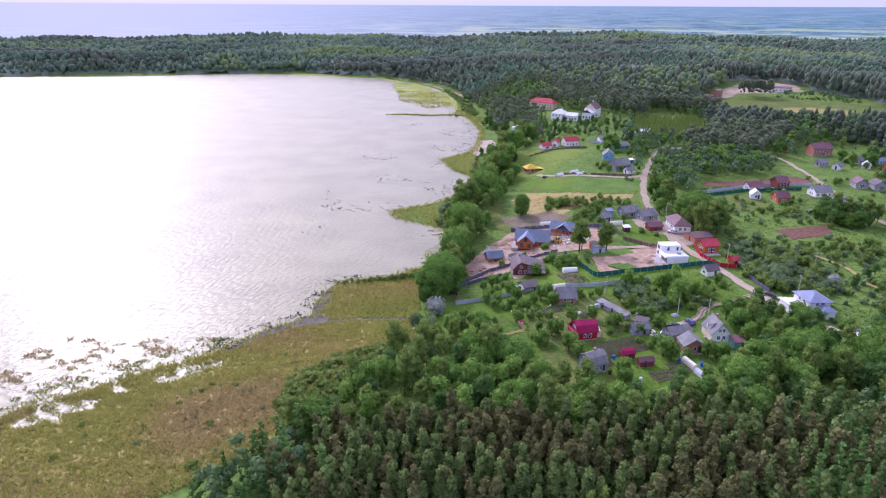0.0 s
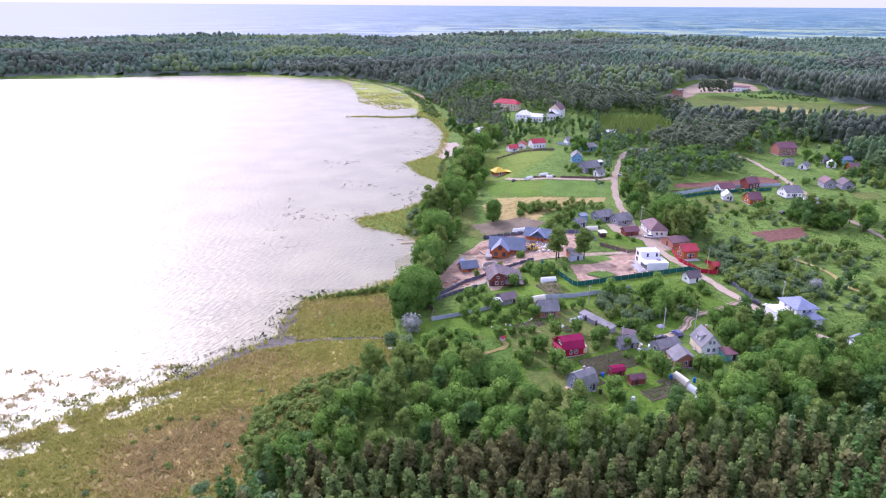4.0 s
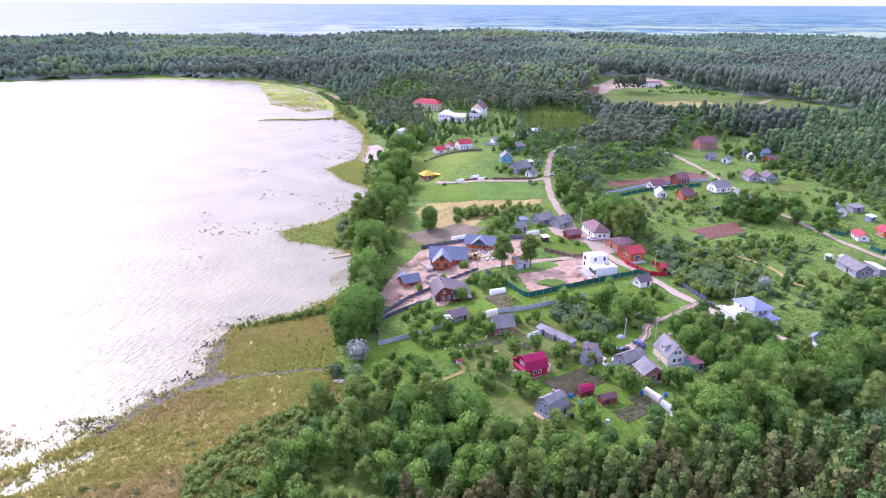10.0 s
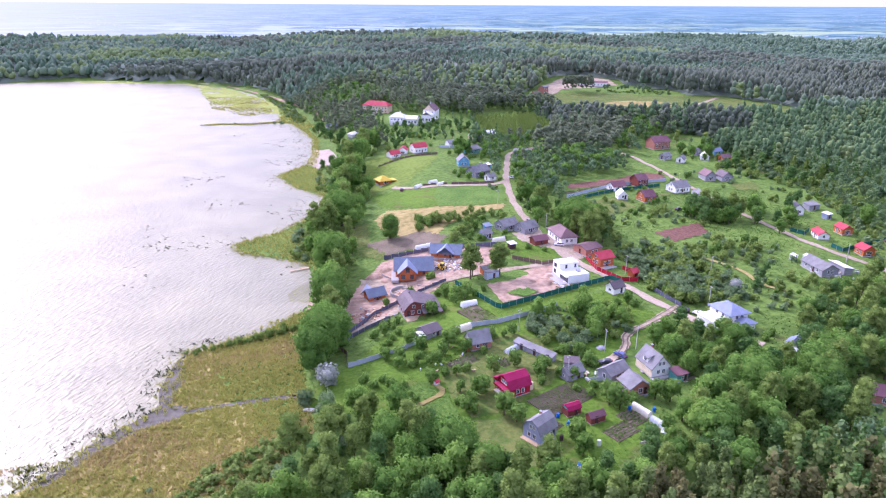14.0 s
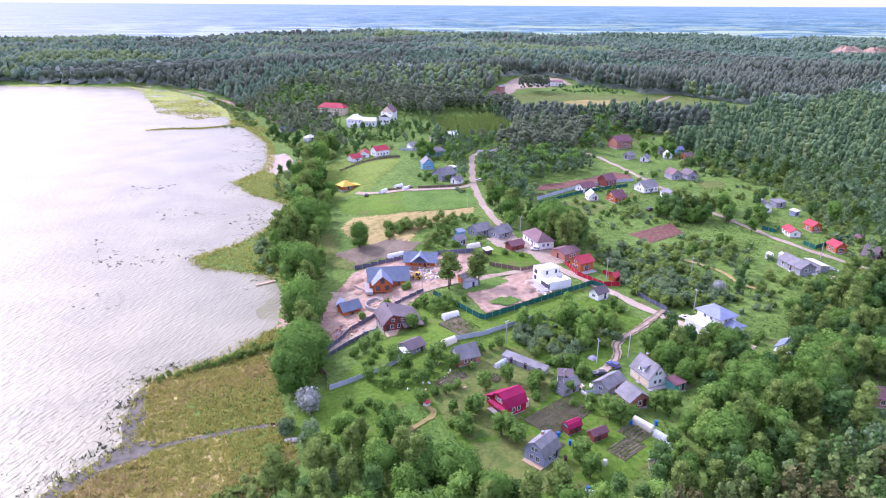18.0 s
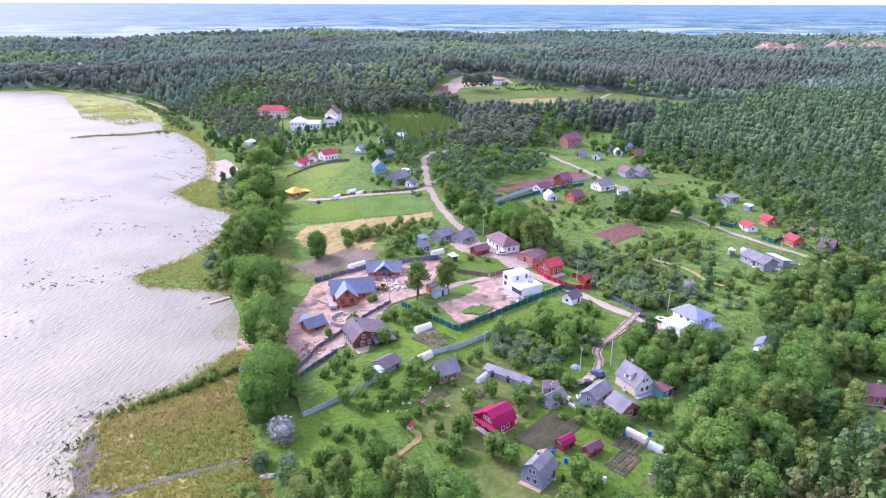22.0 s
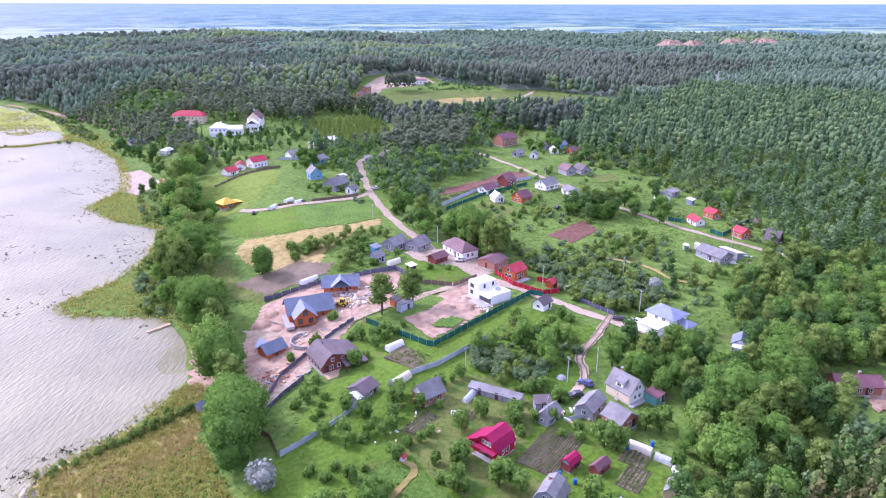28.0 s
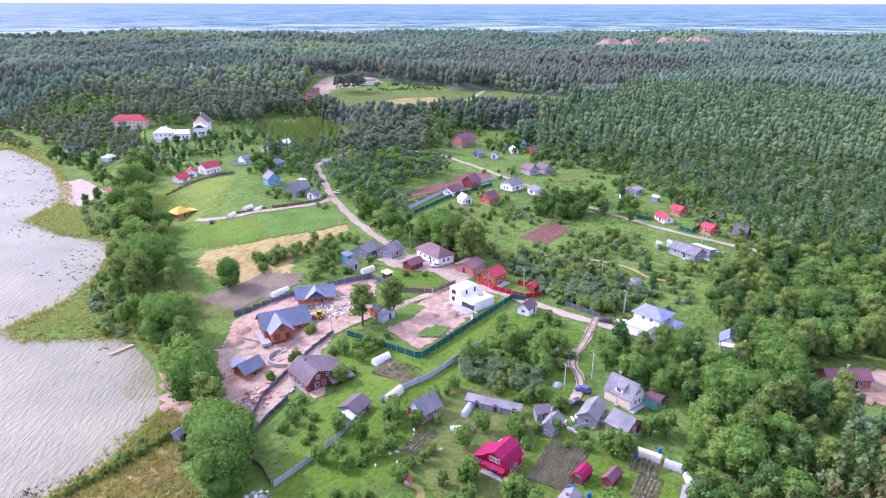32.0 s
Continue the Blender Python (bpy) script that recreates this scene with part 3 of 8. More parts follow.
drape("weed_plot", [(62, 252), (62, 258), (76, 262), (78, 256), (68, 252)], WEEDS, "green grass strip beside the sandy plot", "weeds", 0.22, step=1.0)
ribbon("path", [(17.2, 185.7), (20.7, 187.5), (26.4, 190), (24.8, 195)], 1.5, HAY, "trodden yellow path between the weed plots", "path", 0.26, step=0.8)
drape("sand_yard", [(19, 280), (10, 262), (8, 250), (14, 243), (30, 248), (40, 256), (52, 264), (62, 262), (78, 284), (57, 297), (31, 297)], SAND, "pinkish sand building yard with ruts and heaps", "yard", 0.16, step=0.9)
drape("dug_ground", [(18.8, 285), (30.6, 277.5), (28.4, 273), (18.7, 272.6)], DIRT, "dark brown dug strip in the building yard", "yard", 0.24)
drape("sand_yard", [(60, 252), (60, 236), (72, 238), (86, 242), (92, 250), (96, 262), (84, 262)], SAND, "bare sandy plot round the new white house", "yard", 0.16, step=0.9)
drape("sand_yard", [(96, 262), (104, 264), (108, 268), (106, 292), (97, 296), (88, 300), (90, 284), (98, 276)], TRACK, "pale trodden yard in front of the pink-roofed house", "yard", 0.16)
drape("grass_plot", [(77, 284), (86, 266), (97, 266), (97, 278), (88, 292)], LAWN, "bright green fenced grass plot", "lawn", 0.12)
drape("field", [(44, 400), (44, 372), (48, 360), (59, 349), (68, 346), (76, 378), (66, 384), (58, 394)], LAWN, "lush green field strip beside the track", "field", 0.12)
drape("rough_grass", [(20, 345), (24, 310), (30, 300), (36, 302), (30, 320), (33, 342)], DRYLAWN, "dry olive grass beside the shore trees", "meadow", 0.11)
drape("field", [(76, 378), (68, 346), (84, 342), (101, 341), (107, 354), (110, 368), (98, 372), (84, 376)], WEEDS, "dark green crop beside the track", "field", 0.18)
drape("lawn", [(136, 315), (141, 330), (158, 335), (160, 316), (142, 309)], DRYLAWN, "olive garden lawn below the cabins", "lawn", 0.14)
drape("hay_field", [(36, 342), (38, 326), (46, 314), (59, 310), (64, 318), (76, 326), (98, 334), (101, 340), (84, 341), (68, 345), (58, 347), (46, 358), (40, 352)], HAY, "pale mown hay field", "field", 0.14)
drape("ploughed_plot", [(28, 320), (34, 303), (56, 300), (62, 306), (52, 318)], BED, "dark grey-brown dug garden plot", "field", 0.15)
drape("field", [(60, 420), (66, 412), (84, 428), (94, 446), (76, 458)], SUNLAWN, "bright sunny green lawn before the cottages", "lawn", 0.2)
drape("field", [(40, 452), (48, 404), (64, 404), (84, 424), (97, 446), (74, 466)], SUNLAWN, "sunny green lawn behind the track", "lawn", 0.12)
drape("ploughed_field", [(147.2, 282.4), (173.3, 287.9), (170.0, 275.2), (149.7, 270.2)], SOIL, "reddish brown ploughed field in the meadow", "field", 0.15, step=1.0, rough_edge=0.3)
drape("field", [(230.3, 339.2), (243.6, 337.5), (240.0, 326.4), (225.6, 326.4)], DRYLAWN, "mown olive plot beside the timber houses", "field", 0.14)
drape("ploughed_field", [(143, 355), (146, 363), (178, 366), (199, 373), (207, 367), (203, 358), (176, 354)], SOIL, "reddish brown ploughed strip behind the houses", "field", 0.15)
drape("field", [(209, 668), (228, 622), (252, 550), (306, 520), (334, 508), (386, 470), (446, 512), (424, 600), (384, 620), (324, 655)], DRYLAWN, "open green clearing in the woods", "field", 0.15, step=6)
drape("hay_field", [(298, 600), (316, 560), (334, 552), (356, 580), (350, 598), (318, 606)], HAY, "sandy bare patch in the clearing", "field", 0.3, step=6)
drape("bare_yard", [(262, 672), (276, 662), (300, 690), (336, 694), (372, 706), (388, 752), (364, 786), (334, 766), (300, 726)], DIRT, "sandy yard round the far farm hall", "yard", 0.2, step=4)
ribbon("road", [(296, 690), (322, 700), (346, 724), (364, 756), (372, 795)], 4.5, TRACK, "pale concrete drive at the far farm hall", "road", 0.4)
drape("sand_beach", [(24, 478), (20, 500), (26, 545), (40, 545), (42, 500)], BEACH, "pale sandy bathing beach", "beach", 0.14)
drape("sand_beach", [(-5, 254), (-3, 262), (0, 272), (3, 283), (8, 284), (9, 266), (3, 254)], SAND, "small sandy landing place on the shore", "beach", 0.14)
LANE = [(176, 459), (166, 452), (147, 444), (140, 437), (132, 417), (119, 386), (111, 361), (105.5, 340), (102, 320), (100, 304), (98.6, 290), (99, 270), (102, 254), (106, 238), (110, 219), (116, 200), (124, 186)]
ribbon("road", LANE, 3.4, TRACK, "pale gravel village lane", "road")
DRIVE = [(117, 380), (110, 374), (97, 376), (84, 379), (70, 386), (62, 395), (58, 406)]
ribbon("road", DRIVE, 3.4, TRACK, "pale dirt driveway beside the green field", "road", 0.22)
CART_TRACK = [(114.8, 217.3), (105.7, 212.4), (96.0, 208.1), (88.9, 205.0), (86.2, 202.6), (85.0, 199.7), (82.0, 196.0), (77.5, 193.0), (71, 192)]
ribbon("road", CART_TRACK, 2.5, DIRT, "brown dirt cart track to the dachas", "road", 0.22, step=0.9)
for off in (-0.75, 0.75):
    ribbon("wheel_rut", [(px + off * 0.4, py - off) for px, py in CART_TRACK[:-1]], 0.5, BED, "bare wheel rut of the cart track", "path", 0.27, step=0.9)
EAST_ROAD = [(200, 450), (214, 414), (212, 398), (211, 378), (208, 357), (204, 326), (201, 292), (201, 277), (201, 265), (201, 257), (202, 247), (203, 240), (212, 190)]
ribbon("road", EAST_ROAD, 2.8, TRACK, "pale gravel road past the fields", "road")
ribbon("road", [(420, 600), (403, 588), (348, 552), (280, 514), (235, 478), (200, 447)], 4.0, TRACK, "pale forest road crossing the clearing", "road")
ribbon("road", [(1, 230), (13, 241), (28, 249), (38, 259), (50, 264), (62, 262), (76, 262), (98, 264)], 3.0, DIRT, "dusty dirt lane along the fences", "road", 0.24)
ribbon("path", [(-52, 206), (-46, 207.5), (-30, 209), (-12, 205)], 1.8, MUD, "grey footpath through the reeds to the boat", "path", 0.14, step=0.9)
MUDFLAT = [(-72, 185), (-67, 191), (-60, 201), (-51, 215), (-47, 238), (-42, 240), (-41, 226), (-43, 214), (-39, 211), (-40, 206), (-50, 203), (-59, 195), (-67, 186)]
drape("mud_flat", MUDFLAT, MUD, "grey mud flat along the lake shore", "mud", 0.16, step=1.2, rough_edge=1.6)
ribbon("path", [(140, 262), (150, 250), (156, 236), (152, 224), (160, 214)], 1.6, HAY, "trodden yellowish footpath in the meadow", "path", 0.22)



def flat_bed(name, poly, z, mat, label, step, seed, hole):
    """Low sedge standing level in shallow water, with open holes."""
    rng = np.random.default_rng(seed)
    p = np.array(poly, float)
    gx, gy = np.arange(p[:, 0].min(), p[:, 0].max() + step, step), np.arange(p[:, 1].min(), p[:, 1].max() + step, step)
    xx, yy = np.meshgrid(gx, gy)
    xx, yy = xx + rng.uniform(-0.4, 0.4, xx.shape) * step, yy + rng.uniform(-0.4, 0.4, yy.shape) * step
    w = len(gx)
    i = (np.arange(len(gy) - 1)[:, None] * w + np.arange(w - 1)).ravel()
    faces = np.stack([i, i + 1, i + 1 + w, i + w], -1)
    cx, cy = xx.ravel()[faces].mean(1), yy.ravel()[faces].mean(1)
    faces = faces[inside(poly, cx, cy) & (lumps(cx, cy, 13, seed) + lumps(cx, cy, 5, seed + 3) * 0.6 + rng.normal(0, 0.15, len(cx)) > hole)]
    used, back = np.unique(faces, return_inverse=True)
    verts = np.stack([xx, yy, z + rng.uniform(0, 0.25, xx.shape)], -1).reshape(-1, 3)[used]
    return tagged(new(name, array_mesh(name, verts, back.reshape(faces.shape), mat)), label, "marsh", kind="structure")


SEDGEBED = material("yellow_green_sedge_bed", (0.17, 0.23, 0.045), (0.34, 0.37, 0.10), scale=0.25, rough=0.95, bump=0.5, big=0.03, contrast=2.2)
flat_bed("sedge_bed", [(-96, 1052), (-74, 990), (-62, 890), (-50, 836), (-20, 772), (8, 744), (20, 735), (20, 790), (2, 862), (-40, 986), (-80, 1050)], 0.02, SEDGEBED, "bright yellow-green flooded sedge meadow in the bay", 4.0, 3, -0.42)
flat_bed("sedge_bed", [(-250, 1132), (-238, 1104), (-150, 1076), (-92, 1046), (-78, 1052), (-126, 1092)], 0.02, SEDGEBED, "green sedge strip along the far shore", 5.0, 5, -0.3)
flat_bed("sedge_bed", [(10, 735), (22, 690), (31, 650), (33, 610), (46, 610), (44, 660), (30, 730)], 0.05, SEDGEBED, "yellow-green sedge at the head of the bay", 3.0, 7, -0.5)
ribbon("path", [(-104, 1078), (-70, 1046), (-30, 990), (10, 880), (30, 800), (44, 720), (50, 660)], 4.0, SAND, "pinkish shore path under the pines", "path", 0.5)

# ---- trees ----
RNG = np.random.default_rng(7)


def ico(sub):
    bm = bmesh.new()
    bmesh.ops.create_icosphere(bm, subdivisions=sub, radius=1.0)
    v = np.array([x.co[:] for x in bm.verts])
    f = np.array([[x.index for x in p.verts] for p in bm.faces])
    bm.free()
    return v, f


ICO1, ICO2 = ico(1), ico(2)


def leaf_cards(pos, out, size, rng):
    """A small bent leaf clump (two triangles) at each place, facing roughly outward."""
    n = len(pos)
    out = out + rng.normal(0, 0.5, (n, 3))
    out /= np.linalg.norm(out, axis=1)[:, None]
    side = np.cross(out, rng.normal(0, 1, (n, 3)))
    side /= np.linalg.norm(side, axis=1)[:, None]
    up = np.cross(out, side)
    s = size * rng.uniform(0.6, 1.3, n)[:, None]
    a, b = pos - side * s, pos + side * s
    c, d = pos + up * s * 0.9 + out * s * 0.35, pos - up * s * 0.9 - out * s * 0.1
    v = np.stack([a, d, b, c], 1).reshape(-1, 3)
    i = np.arange(n)[:, None] * 4
    return v, np.concatenate([i + [0, 1, 2], i + [0, 2, 3]])


def crown(rng, wide, low, high, lobes, leaves, leaf, core=1, taper=0.0):
    """Leaf clumps over uneven lobes, with a dark lumpy heart; z from low to high."""
    vs, fs, off = [], [], 0
    mid, half = (low + high) / 2, (high - low) / 2
    cen, rad = [], []
    for k in range(lobes):
        a, h = rng.uniform(0, 6.283), rng.uniform(-0.75, 0.8)
        reach, r = wide * math.sqrt(max(0.05, 1 - h * h)) * rng.uniform(0.25, 0.62), wide * rng.uniform(0.36, 0.58)
        if taper:
            h = -0.95 + 1.85 * (k + 0.5) / lobes
            reach, r = wide * rng.uniform(0.2, 0.6), wide * rng.uniform(0.38, 0.55)
        slim = 1 - taper * (h + 1) / 2
        reach, r = reach * slim, r * (1 + slim) / 2
        cen.append((math.cos(a) * reach, math.sin(a) * reach, mid + h * (half - r * 0.5)))
        rad.append(r)
    cen, rad = np.array(cen), np.array(rad)
    cv, cf = ICO2 if core > 1 else ICO1
    for c, r in zip(cen, rad):
        v = cv * (r * 0.76 * rng.uniform(0.8, 1.18, (len(cv), 1))) * (1, 1, 0.9) + c
        vs.append(v)
        fs.append(cf + off)
        off += len(v)
    pick = rng.choice(lobes, leaves, p=rad**2 / (rad**2).sum())
    d = rng.normal(0, 1, (leaves, 3))
    d[:, 2] = d[:, 2] * 0.8 + 0.25
    d /= np.linalg.norm(d, axis=1)[:, None]
    p = cen[pick] + d * (rad[pick] * rng.uniform(0.8, 1.15, leaves))[:, None]
    near = (np.linalg.norm(p[:, None] - cen[None], axis=2) < rad[None] * 0.72).any(1)
    p, d = p[~near], d[~near]
    v, f = leaf_cards(p, d, leaf, rng)
    vs.append(v)
    fs.append(f + off)
    return np.concatenate(vs), np.concatenate(fs)


def conifer(rng, wide, low, high, sprays, spray):
    """A pointed crown: feathery sprays that reach out and up from a ragged dark cone."""
    n, rings = 7, 5
    ph = rng.uniform(0, 6.283, 3)
    vs = []
    for k in range(rings):
        h = k / (rings - 0.4)
        r = wide * 0.66 * (1 - h) ** 0.8 * rng.uniform(0.8, 1.2, n)
        a = np.arange(n) * 6.283 / n + k * 0.4
        vs.append(np.stack([np.cos(a) * r, np.sin(a) * r, low + (high - low) * h + rng.uniform(-0.3, 0.3, n)], -1))
    cv = np.concatenate(vs)
    i = (np.arange(rings - 1)[:, None] * n + np.arange(n)).ravel()
    j = (np.arange(rings - 1)[:, None] * n + (np.arange(n) + 1) % n).ravel()
    cf = np.concatenate([np.stack([i, j, j + n], -1), np.stack([i, j + n, i + n], -1)])
    h = 1 - np.sqrt(rng.uniform(0.0, 1, sprays))
    a = rng.uniform(0, 6.283, sprays)
    lump = 1 + 0.16 * np.sin(3 * a + ph[0] + h * 9) + 0.10 * np.sin(5 * a + ph[1] - h * 14)
    r = wide * (1 - h) ** 0.6 * lump * rng.uniform(0.62, 0.98, sprays)
    out = np.stack([np.cos(a), np.sin(a), 0.75 + 1.6 * h], -1) + rng.normal(0, 0.22, (sprays, 3))
    out /= np.linalg.norm(out, axis=1)[:, None]
    side = np.cross(out, rng.normal(0, 1, (sprays, 3)))
    side /= np.linalg.norm(side, axis=1)[:, None]
    p = np.stack([np.cos(a) * r, np.sin(a) * r, low + (high - low) * h * 0.97], -1)
    s = (spray * rng.uniform(0.6, 1.25, sprays))[:, None]
    v = np.stack([p - side * s * 0.5 - out * s * 0.4, p + side * s * 0.5 - out * s * 0.4, p + out * s * 1.1], 1).reshape(-1, 3)
    return np.concatenate([cv, v]), np.concatenate([cf, np.arange(3 * sprays).reshape(-1, 3) + len(cv)])


def trunk(rng, top, r, limbs=4, spread=1.5):
    """A tapered trunk with a few limbs, bottom a little under the ground."""
    s = Solid()
    s.tube(0, 0, -0.6, top * 0.5, r, r * 0.75, 7)
    s.tube(0, 0, top * 0.5, top, r * 0.75, r * 0.3, 7)
    for k in range(limbs):
        a, z = rng.uniform(0, 6.283), top * rng.uniform(0.45, 0.8)
        ex, ey, ez = math.cos(a) * spread, math.sin(a) * spread, z + spread * 0.8
        w = r * 0.28
        s.add([(w, 0, z - w), (-w, w, z - w), (-w, -w, z - w), (ex, ey, ez)], [(0, 1, 3), (1, 2, 3), (2, 0, 3)])
    return s


KINDS = {}


def tree_kind(name, seed, wide, low, high, lobes, leaves, leaf, mat, shape="round", r=0.25, core=1):
    rng = np.random.default_rng(seed)
    if shape == "cone":
        v, f = conifer(rng, wide, low, high, leaves, leaf)
    elif shape == "taper":
        v, f = crown(rng, wide, low, high, lobes, leaves, leaf, core, 0.85)
    else:
        v, f = crown(rng, wide, low, high, lobes, leaves, leaf, core)
    KINDS[name] = (v, f, mat, array_mesh("crown", v, f, mat), trunk(rng, low + (high - low) * 0.55, r, 4, wide * 0.5).mesh("trunk", BARK))


# name, seed, half width, crown from, to, lobes, clumps, clump size
tree_kind("oak", 1, 5.4, 0.6, 12.5, 22, 3600, 0.27, LEAF, r=0.5, core=2)
tree_kind("lime", 2, 3.9, 0.4, 10.5, 14, 1400, 0.27, LEAF, r=0.35)
tree_kind("maple", 41, 3.6, 0.3, 9.0, 14, 1300, 0.26, VIVID, r=0.3)
tree_kind("birch", 3, 2.7, 0.8, 12.5, 13, 1100, 0.25, LEAF2, r=0.2)
tree_kind("alder", 4, 2.7, 0.3, 9.5, 12, 1050, 0.25, COOL, r=0.22)
tree_kind("apple", 5, 2.1, 0.2, 4.2, 10, 460, 0.27, FRUIT, r=0.14)
tree_kind("bush", 6, 1.7, -0.2, 2.6, 8, 320, 0.26, FRUIT, r=0.08)
tree_kind("willow", 7, 3.2, 0.0, 5.6, 13, 620, 0.34, SILVER, r=0.2)
tree_kind("pine", 8, 2.3, 0.4, 10.5, 18, 950, 0.30, NEEDLE, shape="taper", r=0.2)
tree_kind("russet_pine", 31, 2.4, 0.4, 10.0, 18, 950, 0.30, RUSSET, shape="taper", r=0.2)
tree_kind("spruce", 9, 2.2, 0.3, 10.5, 18, 950, 0.30, LEAF2, shape="taper", r=0.18)
tree_kind("tall_pine", 10, 2.8, 4.5, 15.0, 11, 440, 0.5, NEEDLE2, r=0.24)
tree_kind("osier", 11, 2.6, -0.2, 4.6, 11, 620, 0.24, LEAF2, r=0.12)
# the same kinds with fewer, larger clumps for the inside of the woods, some in hazed colours
tree_kind("sallow", 12, 2.3, -0.2, 4.0, 10, 480, 0.29, SALLOW, r=0.12)
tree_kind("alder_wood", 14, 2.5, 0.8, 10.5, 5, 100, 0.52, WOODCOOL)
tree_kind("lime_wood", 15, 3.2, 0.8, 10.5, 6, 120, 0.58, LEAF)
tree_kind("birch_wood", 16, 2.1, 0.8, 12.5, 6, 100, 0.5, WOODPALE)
tree_kind("pine_wood", 17, 2.3, 0.6, 10.5, 9, 110, 0.48, NEEDLE, shape="taper")
tree_kind("russet_wood", 32, 2.4, 0.6, 10.0, 9, 110, 0.48, RUSSET, shape="taper")
tree_kind("young_wood", 33, 1.8, 0.3, 9.0, 4, 110, 0.8, LEAF2, shape="cone")
tree_kind("spruce_wood", 18, 2.1, 0.5, 12.5, 9, 90, 0.40, COOL, shape="taper")
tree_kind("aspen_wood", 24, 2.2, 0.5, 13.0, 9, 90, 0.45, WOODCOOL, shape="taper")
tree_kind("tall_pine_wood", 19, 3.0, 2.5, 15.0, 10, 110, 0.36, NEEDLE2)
tree_kind("willow_wood", 27, 2.0, -0.2, 2.8, 5, 80, 0.36, SCRUB)
tree_kind("bush_wood", 25, 1.8, -0.2, 2.4, 4, 70, 0.42, SALLOW)
tree_kind("osier_wood", 26, 2.3, -0.2, 3.2, 4, 70, 0.46, LEAF2)


def far_crown(rng, wide, low, high, lobes, shape, cards=0, leaf=0.6):
    """A crown seen from afar: a few ragged lobes, stacked as the kind of tree grows."""
    vs, fs, off = [], [], 0
    cv, cf = ICO1
    for k in range(lobes):
        u = (k + 0.5) / lobes
        if shape == "cone":
            r, reach = wide * (1.08 - 0.82 * u), wide * 0.12
        elif shape == "pine":
            r, reach = wide * rng.uniform(0.6, 0.85), wide * 0.45 * (1 - 0.5 * u)
        else:
            r, reach = wide * (0.98 - 0.5 * u) * rng.uniform(0.8, 1.15), wide * 0.36 * (1 - 0.6 * u)
        if lobes == 1:
            r, reach = wide, 0
        a = rng.uniform(0, 6.283)
        tall = (high - low) / (2 * lobes) * (1.5 if lobes > 1 else 1.0)
        tall = max(tall, r * (1.35 if shape == "cone" else 1.05)) if lobes > 1 else tall
        v = cv * rng.uniform(0.72, 1.25, (len(cv), 1)) * (r, r, tall)
        if shape == "cone":
            v[:, :2] *= (1 - 0.35 * np.clip(v[:, 2:] / tall, -1, 1))
        vs.append(v + (math.cos(a) * reach, math.sin(a) * reach, low + (high - low) * u))
        fs.append(cf + off)
        off += len(v)
    if cards:
        d = rng.normal(0, 1, (cards, 3))
        d[:, 2] = np.abs(d[:, 2])
        d /= np.linalg.norm(d, axis=1)[:, None]
        h = rng.uniform(0.15, 0.95, cards)
        grow = (1.05 - 0.75 * h if shape == "cone" else np.sqrt(np.clip(1 - (2 * h - 1) ** 2, 0.15, 1)))[:, None]
        p = d * (wide, wide, 0) * grow + np.stack([0 * h, 0 * h, low + (high - low) * h], -1)
        v, f = leaf_cards(p, d, leaf, rng)
        vs.append(v)
        fs.append(f + off)
    return np.concatenate(vs), np.concatenate(fs)


def far_kind(name, seed, wide, low, high, lobes, mat, shape, cards=0, leaf=0.6):
    v, f = far_crown(np.random.default_rng(seed), wide, low, high, lobes, shape, cards, leaf)
    KINDS[name] = (v, f, mat, None, None)


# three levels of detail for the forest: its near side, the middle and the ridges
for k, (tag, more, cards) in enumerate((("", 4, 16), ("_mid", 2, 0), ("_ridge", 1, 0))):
    # levels past the first swap leaves for FAR copies with haze painted in
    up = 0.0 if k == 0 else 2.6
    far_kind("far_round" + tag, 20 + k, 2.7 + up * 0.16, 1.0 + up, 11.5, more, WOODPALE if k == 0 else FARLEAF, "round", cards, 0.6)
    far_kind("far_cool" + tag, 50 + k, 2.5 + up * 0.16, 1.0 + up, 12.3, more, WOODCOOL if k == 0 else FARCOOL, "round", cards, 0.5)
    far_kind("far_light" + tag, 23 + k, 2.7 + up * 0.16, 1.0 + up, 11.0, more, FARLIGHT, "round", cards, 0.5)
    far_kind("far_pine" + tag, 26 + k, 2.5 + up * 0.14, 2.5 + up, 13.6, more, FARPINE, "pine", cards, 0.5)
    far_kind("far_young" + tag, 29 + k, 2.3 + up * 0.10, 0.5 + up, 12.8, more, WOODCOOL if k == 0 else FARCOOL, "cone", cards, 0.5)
LOOKS = {
    "oak": ("big old broadleaf tree with dense dark green crown", "tree"), "lime": ("broadleaf tree with a rounded green crown", "tree"),
    "maple": ("dense broadleaf tree with fresh yellow-green leaves", "tree"), "birch": ("slender birch with light green leaves", "tree"), "alder": ("upright green broadleaf tree of the wood's edge", "tree"),
    "apple": ("small fruit tree with light green leaves in a garden", "tree"), "bush": ("dense green garden bush", "bush"),
    "willow": ("round silvery grey willow bush", "bush"), "pine": ("young green pine with a pointed crown", "tree"),
    "russet_pine": ("young pine with brownish green needles", "tree"),
    "spruce": ("young yellow-green tree with a pointed crown", "tree"), "tall_pine": ("tall pine with a bare trunk and dark crown", "tree"),
    "sallow": ("grey-green sallow bush in the scrub", "bush"),
    "osier": ("spreading light green osier thicket", "bush"),
}


